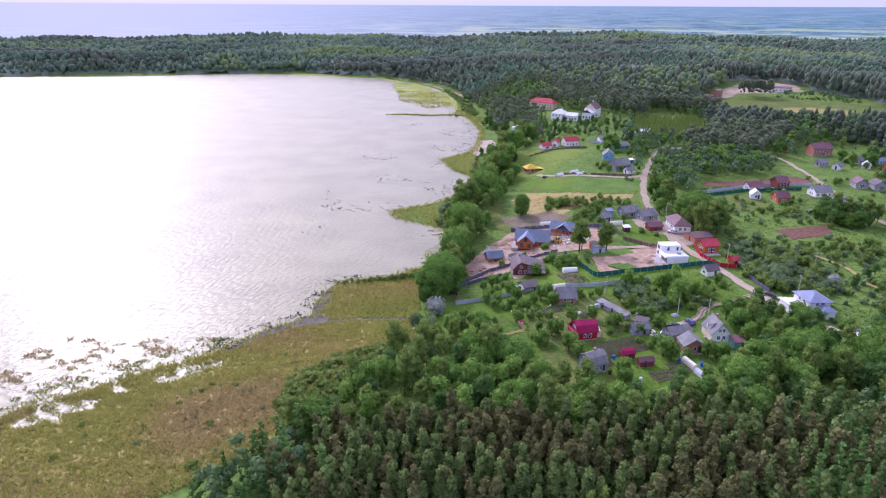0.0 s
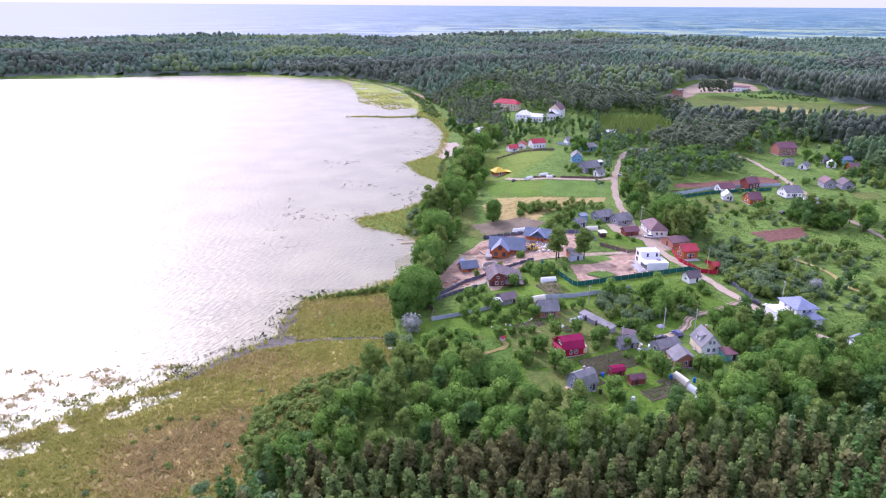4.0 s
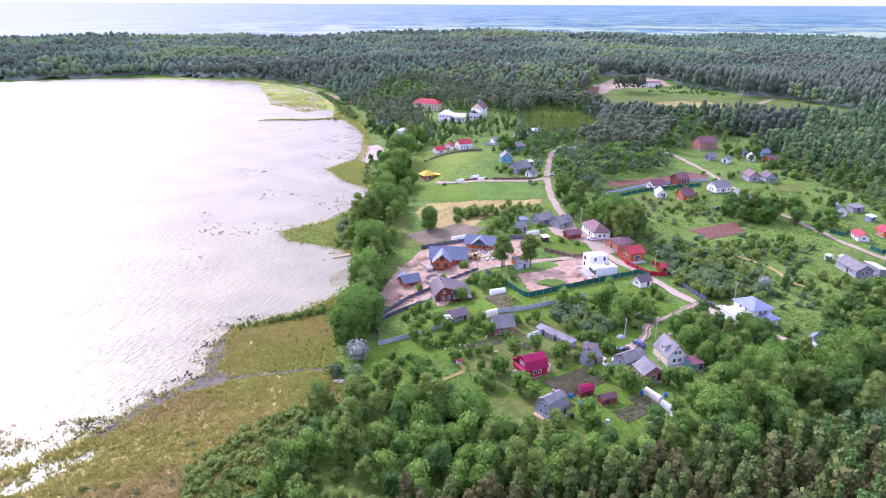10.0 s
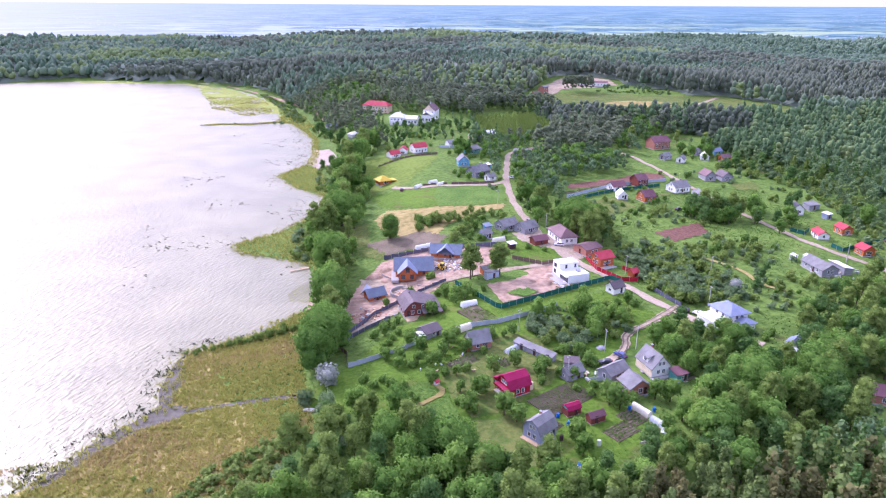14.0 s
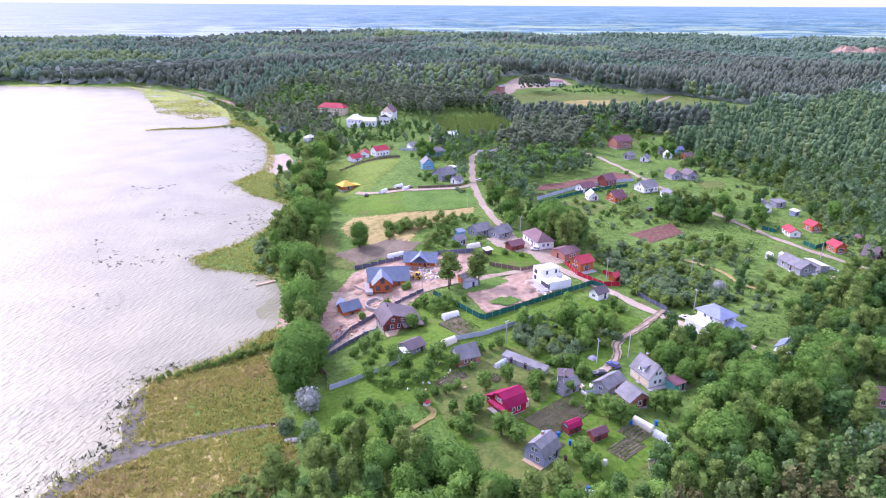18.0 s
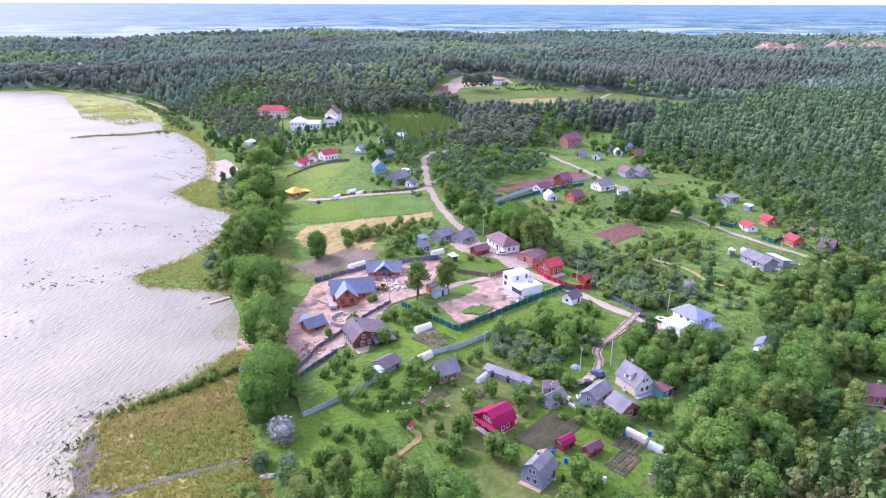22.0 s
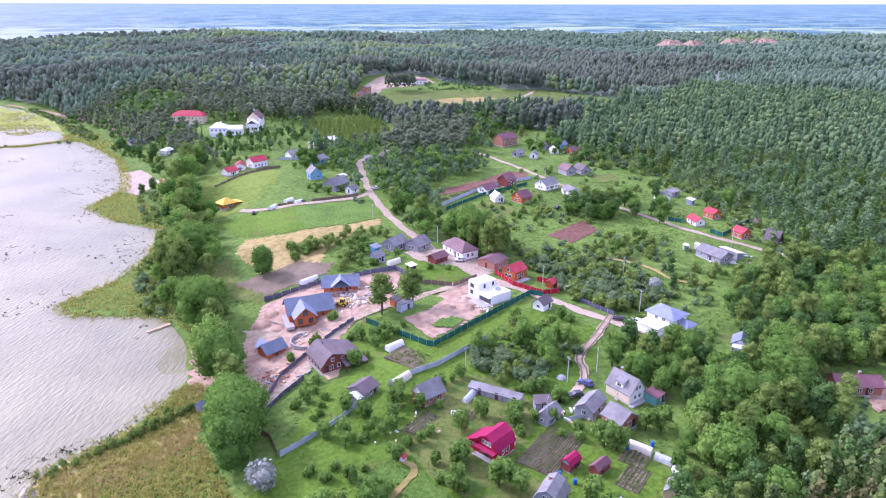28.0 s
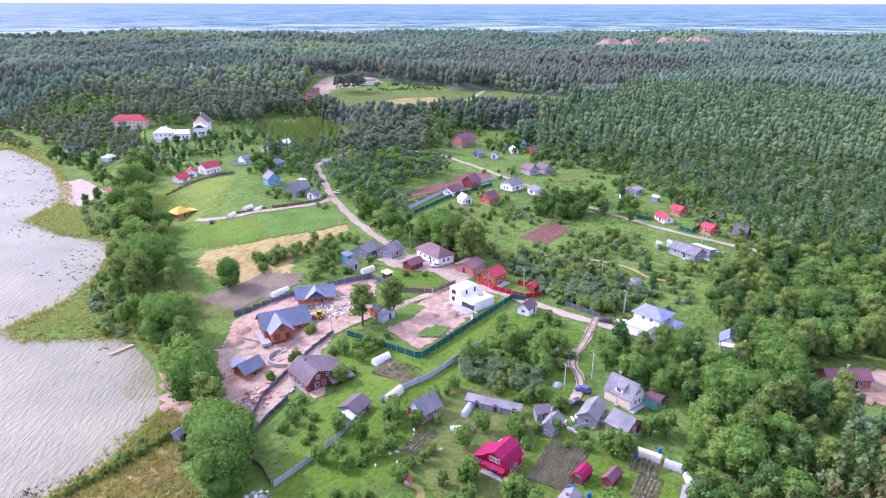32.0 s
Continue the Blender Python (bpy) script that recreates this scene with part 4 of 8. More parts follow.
def plant(kind, x, y, size=1.0, turn=None, squat=1.0, name=None):
    """A single tree or bush: an empty with its trunk and crown."""
    v, f, mat, me, tr = KINDS[kind]
    label, cat = LOOKS[kind]
    turn = RNG.uniform(0, 360) if turn is None else turn
    root = thing({"oak": "oak_tree", "lime": "lime_tree", "birch": "birch_tree", "maple": "maple_tree", "alder": "alder_tree", "apple": "apple_tree", "bush": "bush", "willow": "willow_bush", "pine": "pine_tree", "russet_pine": "russet_pine_tree", "spruce": "spruce_tree", "tall_pine": "tall_pine_tree", "osier": "osier_bush", "sallow": "sallow_bush"}[kind], x, y, turn, label, "bush" if cat == "bush" else f"{kind.replace('_', ' ')} tree", group=f"{kind.replace('_', ' ')} {cat}s")
    root.scale = (size, size, size * squat)
    part("trunk", tr, None, root)
    part("crown", me, None, root)
    return root


def wood(name, kinds, x, y, sizes, label):
    """Many trees that nobody could count, joined into one mesh for each kind."""
    which = RNG.integers(0, len(kinds), len(x))
    for k, kind in enumerate(kinds):
        v, f, mat, _, _ = KINDS[kind]
        px, py, s = x[which == k], y[which == k], sizes[which == k]
        if not len(px):
            continue
        z, a = height(px, py), RNG.uniform(0, 6.283, len(px))
        c, sn = np.cos(a)[:, None], np.sin(a)[:, None]
        sw = (s * RNG.uniform(0.85, 1.2, len(s)))[:, None]
        vv = np.stack([(v[:, 0] * c - v[:, 1] * sn) * sw + px[:, None], (v[:, 0] * sn + v[:, 1] * c) * sw + py[:, None], v[:, 2] * s[:, None] + z[:, None]], -1)
        ff = (f[None] + (np.arange(len(px)) * len(v))[:, None, None]).reshape(-1, 3)
        tagged(new(name, array_mesh(name, vv.reshape(-1, 3), ff, mat)), label, "woodland", kind="stuff")


FARM_YARD = [(116, 142), (120, 151), (128, 160), (138, 162), (152, 154), (158, 146), (148, 136), (132, 134)]


def scatter(poly, gap, keep=1.0, seed=0):
    """Jittered places about gap metres apart inside a polygon."""
    rng = np.random.default_rng(seed)
    p = np.array(poly, float)
    xx, yy = np.meshgrid(np.arange(p[:, 0].min(), p[:, 0].max(), gap), np.arange(p[:, 1].min(), p[:, 1].max(), gap))
    x, y = (xx + rng.uniform(-0.45, 0.45, xx.shape) * gap).ravel(), (yy + rng.uniform(-0.45, 0.45, yy.shape) * gap).ravel()
    ok = inside(poly, x, y) & (rng.uniform(0, 1, x.shape) < keep) & (shore_distance(x, y) > 1) & ~inside(FARM_YARD, x, y)
    ok &= (line_distance(LANE, x, y) > 3.6) & (line_distance(DRIVE, x, y) > 3.2) & (line_distance(EAST_ROAD, x, y) > 3.0)
    return x[ok], y[ok]
# the wood in the south: young pines in front, broadleaf behind
SOUTH_PINE = [(-54, 106), (-44, 126), (-28, 134), (6, 142), (28, 134), (60, 140), (84, 138), (110, 144), (150, 150), (230, 170), (260, 112), (60, 106)]
SOUTH_EDGE = [(-38, 128), (-28, 148), (-20, 166), (-14, 180), (-2, 191), (6, 190), (14, 186), (20, 178), (24, 168), (28, 157), (33, 151), (46, 147), (70, 155), (80, 165), (104, 168), (150, 178), (230, 190), (230, 168), (150, 150), (110, 144), (84, 138), (60, 140), (28, 134), (6, 142), (-28, 134)]
x, y = scatter(SOUTH_PINE, 3.1, 0.97, 1)
near = np.argsort(np.hypot(x - 24, (y - 134) * 1.4))[:290]
rest = np.setdiff1d(np.arange(len(x)), near)
for i in near:
    u = lumps(x[i], y[i], 9, 3) + RNG.normal(0, 0.4)
    plant("russet_pine" if u < -0.1 else ("spruce" if u > 0.8 else "pine"), x[i], y[i], RNG.uniform(0.7, 1.2))
x, y = x[rest], y[rest]
leafy = lumps(x, y, 14, 9) * 0.6 + smooth(70, 120, x) + smooth(-20, -45, x) * 0.7 + RNG.normal(0, 0.2, len(x)) > 0.55
wood("pine_wood", ["pine_wood", "russet_wood", "pine_wood", "russet_wood", "spruce_wood"], x[~leafy], y[~leafy], RNG.uniform(0.7, 1.2, (~leafy).sum()), "dense young pine wood with pointed crowns")
wood("mixed_wood", ["spruce_wood", "birch_wood", "alder_wood", "spruce_wood"], x[leafy], y[leafy], RNG.uniform(0.65, 1.0, leafy.sum()), "young broadleaf wood beside the pines")
x, y = scatter(SOUTH_EDGE, 4.6, 0.95, 2)
for i in range(len(x)):
    plant((["osier", "osier", "alder", "sallow", "birch"] if x[i] < 2 and y[i] > 168 else ["alder", "maple", "lime", "osier", "birch"])[int(RNG.integers(5))], x[i], y[i], RNG.uniform(0.65, 1.15))
for tx, ty, ts in ((22, 162, 0.85), (16, 166, 0.8), (26, 155, 0.75), (8, 172, 0.7)):
    plant("oak", tx, ty, ts)

# the wood in the east and north
EAST = [(232, 150), (232, 176), (210, 205), (222, 222), (252, 262), (282, 320), (276, 376), (268, 416), (300, 428), (380, 446), (440, 466), (560, 520), (640, 380), (560, 160), (300, 90)]
x, y = scatter(EAST, 4.8, 0.97, 3)
deep = np.hypot(x, y - 100) > 390
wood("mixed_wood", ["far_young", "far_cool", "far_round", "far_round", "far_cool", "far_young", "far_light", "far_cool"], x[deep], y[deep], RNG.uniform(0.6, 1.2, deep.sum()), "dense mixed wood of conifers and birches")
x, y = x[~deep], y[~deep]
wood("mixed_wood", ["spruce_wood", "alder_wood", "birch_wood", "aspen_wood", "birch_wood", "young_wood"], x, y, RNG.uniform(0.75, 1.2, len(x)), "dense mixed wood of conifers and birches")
x, y = scatter([(196, 212), (205, 208), (222, 220), (252, 260), (282, 318), (278, 376), (270, 416), (252, 410), (258, 376), (264, 322), (236, 270), (208, 230)], 3.4, 0.75, 13)
wood("scrub", ["osier_wood", "willow_wood", "bush_wood", "osier_wood", "birch_wood"], x, y, RNG.uniform(0.5, 1.0, len(x)), "light green scrub along the wood's edge")
NORTH = [(116, 400), (126, 384), (150, 392), (190, 420), (186, 448), (174, 466), (152, 534), (184, 596), (228, 552), (262, 505), (240, 560), (205, 640), (150, 680), (142, 640), (150, 600), (152, 560), (150, 520), (134, 490), (132, 460), (126, 440)]
YOUNG = [(138, 484), (146, 512), (158, 560), (206, 560), (208, 524), (184, 472), (157, 470)]
DARK_PINES = [(158, 446), (164, 436), (176, 418), (196, 412), (222, 440), (244, 470), (236, 500), (204, 504), (184, 470), (166, 460)]
x, y = scatter(NORTH, 4.3, 0.95, 4)
keep = ~inside(YOUNG, x, y) & ~inside(DARK_PINES, x, y) & (np.hypot(x - 147, y - 431) > 11)
x, y = x[keep], y[keep]
pines = (y > 560) | (RNG.uniform(0, 1, len(x)) < 0.03)
wood("pine_wood", ["tall_pine_wood", "tall_pine_wood", "tall_pine_wood", "spruce_wood"], x[pines], y[pines], RNG.uniform(0.8, 1.25, pines.sum()), "dark tall pine wood behind the village")
wood("mixed_wood", ["alder_wood", "lime_wood", "birch_wood", "aspen_wood"], x[~pines], y[~pines], RNG.uniform(0.6, 0.95, (~pines).sum()) + 0.15 * (x[~pines] > 165), "broadleaf trees between the lane and the pines")
x, y = scatter(DARK_PINES, 4.6, 0.95, 11)
wood("pine_wood", ["tall_pine_wood", "tall_pine_wood", "tall_pine_wood", "alder_wood"], x, y, RNG.uniform(0.85, 1.15, len(x)), "clump of dark tall pines behind the lane")
x, y = scatter([(128, 330), (110, 360), (112, 385), (126, 400), (138, 384), (134, 350), (130, 330)], 5.0, 0.85, 5)
wood("mixed_wood", ["alder_wood", "lime_wood", "birch_wood"], x, y, RNG.uniform(0.7, 1.1, len(x)), "green broadleaf trees behind the lane")
x, y = scatter(YOUNG, 3.4, 0.95, 7)
wood("young_wood", ["young_wood"], x, y, RNG.uniform(0.5, 0.72, len(x)), "plantation of young light green trees")
x, y = scatter([(20, 770), (38, 716), (43, 656), (47, 613), (62, 561), (63, 521), (70, 478), (95, 494), (125, 518), (144, 540), (140, 569), (161, 610), (150, 690), (100, 770)], 5.6, 0.92, 6)
open_lawn = inside([(84, 534), (86, 574), (78, 632), (100, 628), (112, 596), (140, 590), (140, 560), (122, 538), (108, 524)], x, y)
FRONT = [(70, 486), (78, 566), (138, 562), (142, 522), (118, 488)]
open_lawn |= inside(FRONT, x, y)
x, y = x[~open_lawn], y[~open_lawn]
light = inside([(52, 700), (66, 740), (108, 720), (104, 660), (88, 636), (66, 660)], x, y) | (RNG.uniform(0, 1, len(x)) < 0.15)
wood("pine_wood", ["tall_pine_wood", "tall_pine_wood", "spruce_wood"], x[~light], y[~light], RNG.uniform(0.75, 1.15, (~light).sum()), "dark tall pine wood round the white houses")
wood("mixed_wood", ["birch_wood", "lime_wood", "far_light"], x[light], y[light], RNG.uniform(0.75, 1.1, light.sum()), "light green broadleaf trees among the pines")

x, y = scatter(FRONT, 7.5, 0.75, 12)
ok = (np.hypot(x - 97, y - 563) > 16) & (np.hypot(x - 126, y - 566) > 16)
wood("mixed_wood", ["lime_wood", "birch_wood", "alder_wood"], x[ok], y[ok], RNG.uniform(0.4, 0.68, ok.sum()), "rounded garden trees before the white houses")

x, y = scatter([(128, 346), (144, 367), (168, 371), (192, 380), (197, 400), (194, 426), (180, 424), (160, 405), (132, 380), (122, 352)], 4.6, 0.92, 8)
wood("mixed_wood", ["alder_wood", "lime_wood", "birch_wood", "alder_wood"], x, y, RNG.uniform(0.75, 1.1, len(x)), "green broadleaf trees above the ploughed strip")
x, y = scatter([(204, 404), (208, 424), (226, 444), (240, 440), (222, 424), (214, 400)], 4.8, 0.8, 9)
wood("mixed_wood", ["alder_wood", "lime_wood", "birch_wood"], x, y, RNG.uniform(0.7, 1.0, len(x)), "trees beside the long brick house")

x, y = scatter([(204, 452), (226, 458), (246, 452), (270, 452), (296, 470), (330, 496), (316, 512), (292, 522), (262, 530), (236, 510), (214, 476)], 4.8, 0.95, 10)
ok = line_distance([(348, 552), (280, 514), (235, 478), (200, 447)], x, y) > 3.4
wood("pine_wood", ["tall_pine_wood", "alder_wood", "lime_wood", "birch_wood"], x[ok], y[ok], RNG.uniform(0.75, 1.1, ok.sum()), "dark tall pines and broadleaf trees along the forest road")

# farther woods: a closed canopy of many crowns
CLEAR = [[(1040, 640), (1150, 600), (1310, 650), (1300, 730), (1060, 720)],
         [(209, 672), (226, 622), (252, 544), (304, 512), (332, 500), (384, 464), (450, 508), (428, 600), (386, 624), (324, 660)],
         [(258, 668), (284, 655), (330, 680), (372, 700), (392, 752), (366, 792), (330, 772), (292, 728)],
         [(300, 660), (384, 618), (404, 650), (376, 704), (330, 684)],
         [(10, 462), (110, 470), (160, 500), (235, 600), (150, 680), (100, 765), (10, 760), (-40, 700)],
         [(134, 470), (142, 512), (154, 564), (208, 564), (212, 524), (186, 466), (157, 464)],
         [(10, 640), (36, 640), (30, 760), (16, 880), (-18, 978), (-58, 1034), (-100, 1080), (-80, 1020), (-10, 900), (8, 780)]]


x, y = scatter([(288, 664), (302, 654), (326, 664), (320, 680), (300, 682)], 5.0, 0.9, 81)
wood("pine_wood", ["tall_pine_wood"], x, y, RNG.uniform(1.0, 1.35, len(x)), "clump of tall pines before the far farm hall")
x, y = scatter([(322, 664), (384, 628), (396, 640), (380, 660), (330, 676)], 4.5, 0.8, 82)
wood("scrub", ["bush_wood", "osier_wood", "alder_wood"], x, y, RNG.uniform(0.6, 0.95, len(x)), "young trees along the far clearing")


NEAR = [(-60, 60), (-60, 470), (110, 500), (128, 470), (215, 470), (262, 505), (300, 428), (380, 446), (440, 466), (560, 520), (640, 380), (560, 160), (300, 60)]


def wooded(x, y):
    ok = (shore_distance(x, y) > 3) & ~inside(NEAR, x, y)
    far = smooth(900, 1100, np.hypot(x, y))
    x, y = x + far * (lumps(x, y, 9, 5) * 16 + lumps(y, x, 31, 8) * 22), y + far * (lumps(y, x, 8, 6) * 16 + lumps(x, y, 27, 9) * 22)
    for c in CLEAR:
        ok &= ~inside(c, x, y)
    return ok


PINE_STAND = [(352, 560), (400, 600), (436, 602), (452, 512), (500, 500), (618, 551), (707, 675), (640, 770), (560, 790), (440, 700)]
SUNNY_HILL = [(70, 700), (110, 810), (195, 870), (280, 820), (310, 745), (262, 680), (197, 645), (150, 680), (110, 690)]


def far_trees(r0, r1, gap, seed, tag):
    """Separate crowns to the last ridge; the kinds stand in stands of their own height."""
    rng = np.random.default_rng(seed)
    xx, yy = np.meshgrid(np.arange(-1250, r1, gap), np.arange(100, r1, gap))
    x, y = (xx + rng.uniform(-0.48, 0.48, xx.shape) * gap).ravel(), (yy + rng.uniform(-0.48, 0.48, yy.shape) * gap).ravel()
    r, a = np.hypot(x, y), np.arctan2(-x, y)
    ok = (r > r0) & (r < r1) & (a > radians(-78)) & (a < radians(41))
    x, y = x[ok], y[ok]
    ok = wooded(x, y)
    x, y = x[ok], y[ok]
    stand = lumps(x, y, 75, 11) + lumps(x, y, 150, 14) * 0.8 + lumps(x, y, 24, 12) * 0.35 + rng.normal(0, 0.22, len(x))
    stand = np.where(inside(PINE_STAND, x, y), -1.0 + rng.normal(0, 0.3, len(x)), stand)
    stand = np.where(inside([(208, 500), (250, 488), (258, 545), (214, 562)], x, y), -1.0, stand)
    # extra light-leaved crowns on this hill imitate a sunlit patch
    stand = np.where(inside(SUNNY_HILL, x, y), rng.choice([-0.6, 0.75, 0.3, 0.75, 0.75], len(x)), stand)
    east = (x > 330) & (y < 560) | (x > 760)
    stand = np.where(east & ~inside(PINE_STAND, x, y), np.abs(stand) * 0.75 - 0.2, stand)
    high = 1 + 0.2 * np.sign(lumps(x, y, 64, 15)) * smooth(0.05, 0.3, np.abs(lumps(x, y, 64, 15)))
    size = rng.uniform(0.65, 1.25, len(x)) * high * (gap / 5.6) ** 0.6
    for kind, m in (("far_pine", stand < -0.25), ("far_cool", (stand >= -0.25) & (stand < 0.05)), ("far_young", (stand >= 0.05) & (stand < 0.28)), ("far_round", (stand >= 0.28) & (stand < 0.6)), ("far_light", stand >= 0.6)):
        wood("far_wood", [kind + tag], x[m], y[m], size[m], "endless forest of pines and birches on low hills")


def understorey(name, r0, r1, step, mat, label, seed):
    """The dim lower storey of the forest, which closes the gaps between the crowns."""
    rng = np.random.default_rng(seed)
    rr = np.exp(np.arange(math.log(r0), math.log(r1), step))
    aa = np.arange(radians(-80), radians(43), step)
    R, A = np.meshgrid(rr, aa, indexing="ij")
    R = R * (1 + rng.uniform(-0.3, 0.3, R.shape) * step)
    A = A + rng.uniform(-0.3, 0.3, A.shape) * step
    X, Y = -R * np.sin(A), R * np.cos(A)
    Z = height(X, Y) + 0.3 + rng.uniform(5.0, 8.0, X.shape) * smooth(3, 14, shore_distance(X, Y))
    for c in CLEAR + [NEAR]:
        low = smooth(3, 24, line_distance(c + c[:1], X, Y))
        Z = (height(X, Y) - 1.5) * (1 - low) + Z * low
    w = len(aa)
    i = (np.arange(len(rr) - 1)[:, None] * w + np.arange(w - 1)).ravel()
    faces = np.stack([i, i + 1, i + 1 + w, i + w], -1)
    faces = faces[wooded(X.ravel()[faces].mean(1), Y.ravel()[faces].mean(1))]
    used, back = np.unique(faces, return_inverse=True)
    V = np.stack([X, Y, Z], -1).reshape(-1, 3)[used]
    tagged(new(name, array_mesh(name, V, back.reshape(faces.shape)[:, ::-1], mat)), label, "woodland", kind="stuff")


# undergrowth colour lifted and greyed, so that hazy air is painted into the gaps
FARWOOD = foliage("forest_undergrowth", (0.108, 0.155, 0.106), (0.175, 0.222, 0.148), tint=0.02, light=0.15, grain=0.13, haze_sheen=0.3)
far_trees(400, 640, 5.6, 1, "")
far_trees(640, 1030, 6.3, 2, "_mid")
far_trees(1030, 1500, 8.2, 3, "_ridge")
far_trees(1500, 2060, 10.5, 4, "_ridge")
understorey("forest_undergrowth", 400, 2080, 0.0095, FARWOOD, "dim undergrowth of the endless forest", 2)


def quarry_bank(x, y, r, h, seed):
    """A broken bank of bare sand that stands above the trees."""
    rng = np.random.default_rng(seed)
    v, f, n = [(0, 0, h)], [], 20
    for q, z in ((0.35, 0.95), (0.6, 0.8), (0.8, 0.55), (1.0, -0.6)):
        v += [(math.cos(a) * r * q * rng.uniform(0.8, 1.2) * 1.5, math.sin(a) * r * q * rng.uniform(0.8, 1.2), h * z * rng.uniform(0.8, 1.2)) for a in np.linspace(0, 6.2832, n + 1)[:-1]]
    f = [(0, 1 + i, 1 + (i + 1) % n) for i in range(n)]
    for k in range(3):
        o = 1 + n * k
        f += [(o + i, o + n + i, o + n + (i + 1) % n, o + (i + 1) % n) for i in range(n)]
    ob = new("quarry_bank", mesh_of("quarry_bank", v, f, SAND))
    ob.matrix_basis = pose(x, y, ground_z(x, y), 0, 0, -40)
    tagged(ob, "pinkish sand quarry bank far beyond the woods", "quarry", kind="structure")


for qx, qy, qr, qh, qs in ((1080, 953, 22, 21, 1), (1110, 926, 18, 20, 2), (1175, 884, 22, 22, 3), (1193, 835, 26, 22, 4)):
    quarry_bank(qx, qy, qr, qh, qs)
drape("sand_quarry", [(1160, 670), (1290, 660), (1300, 712), (1170, 722)], SAND, "pale bare clearing far beyond the woods", "quarry", 1.0, step=10)


# ---- houses ----
def roof_profile(kind, W, wall_h, roof_h, over):
    h = W / 2
    if kind == "gambrel":
        return [(-h - 0.25, wall_h * 1.0 - 0.1), (-h * 0.66, wall_h + roof_h * 0.66), (0, wall_h + roof_h), (h * 0.66, wall_h + roof_h * 0.66), (h + 0.25, wall_h * 1.0 - 0.1)]
    if kind == "knee":
        return [(-h - 0.5, wall_h - 0.2), (h * 0.50, wall_h + roof_h), (h * 0.72, wall_h + roof_h * 0.72), (h + 0.5, wall_h - 0.3)]
    if kind == "shed":
        s = roof_h / W
        return [(-h - over, wall_h - s * over), (h + over, wall_h + roof_h + s * over)]
    if kind == "saltbox":
        s = roof_h / (h * 0.8)
        return [(-h - over * 2, wall_h - over * 0.8), (-h * 0.1, wall_h + roof_h), (h + over, wall_h - over * s * 0.7)]
    s = roof_h / h
    return [(-h - over, wall_h - s * over), (0, wall_h + roof_h), (h + over, wall_h - s * over)]


def put_window(root, side, along, z, w, hgt, L, W, trim, name="window"):
    """A framed window on a wall: sides 0 +x, 1 +y, 2 -x, 3 -y of the house."""
    reach = (L if side % 2 == 0 else W) / 2
    m = pose(0, 0, 0, 0, 0, side * 90) @ pose(reach, along, z)
    f = Solid()
    t = 0.09
    f.box(-0.03, -w / 2 - t, -t, 0.07, -w / 2, hgt + t).box(-0.03, w / 2, -t, 0.07, w / 2 + t, hgt + t)
    f.box(-0.03, -w / 2, -t, 0.07, w / 2, 0).box(-0.03, -w / 2, hgt, 0.07, w / 2, hgt + t).box(-0.02, -0.03, 0, 0.05, 0.03, hgt)
    fr = part(name, f, trim, root, at=m)
    part("pane", Solid().box(-0.02, -w / 2, 0, 0.03, w / 2, hgt), GLASS, fr, "dark reflecting glass")
    return fr


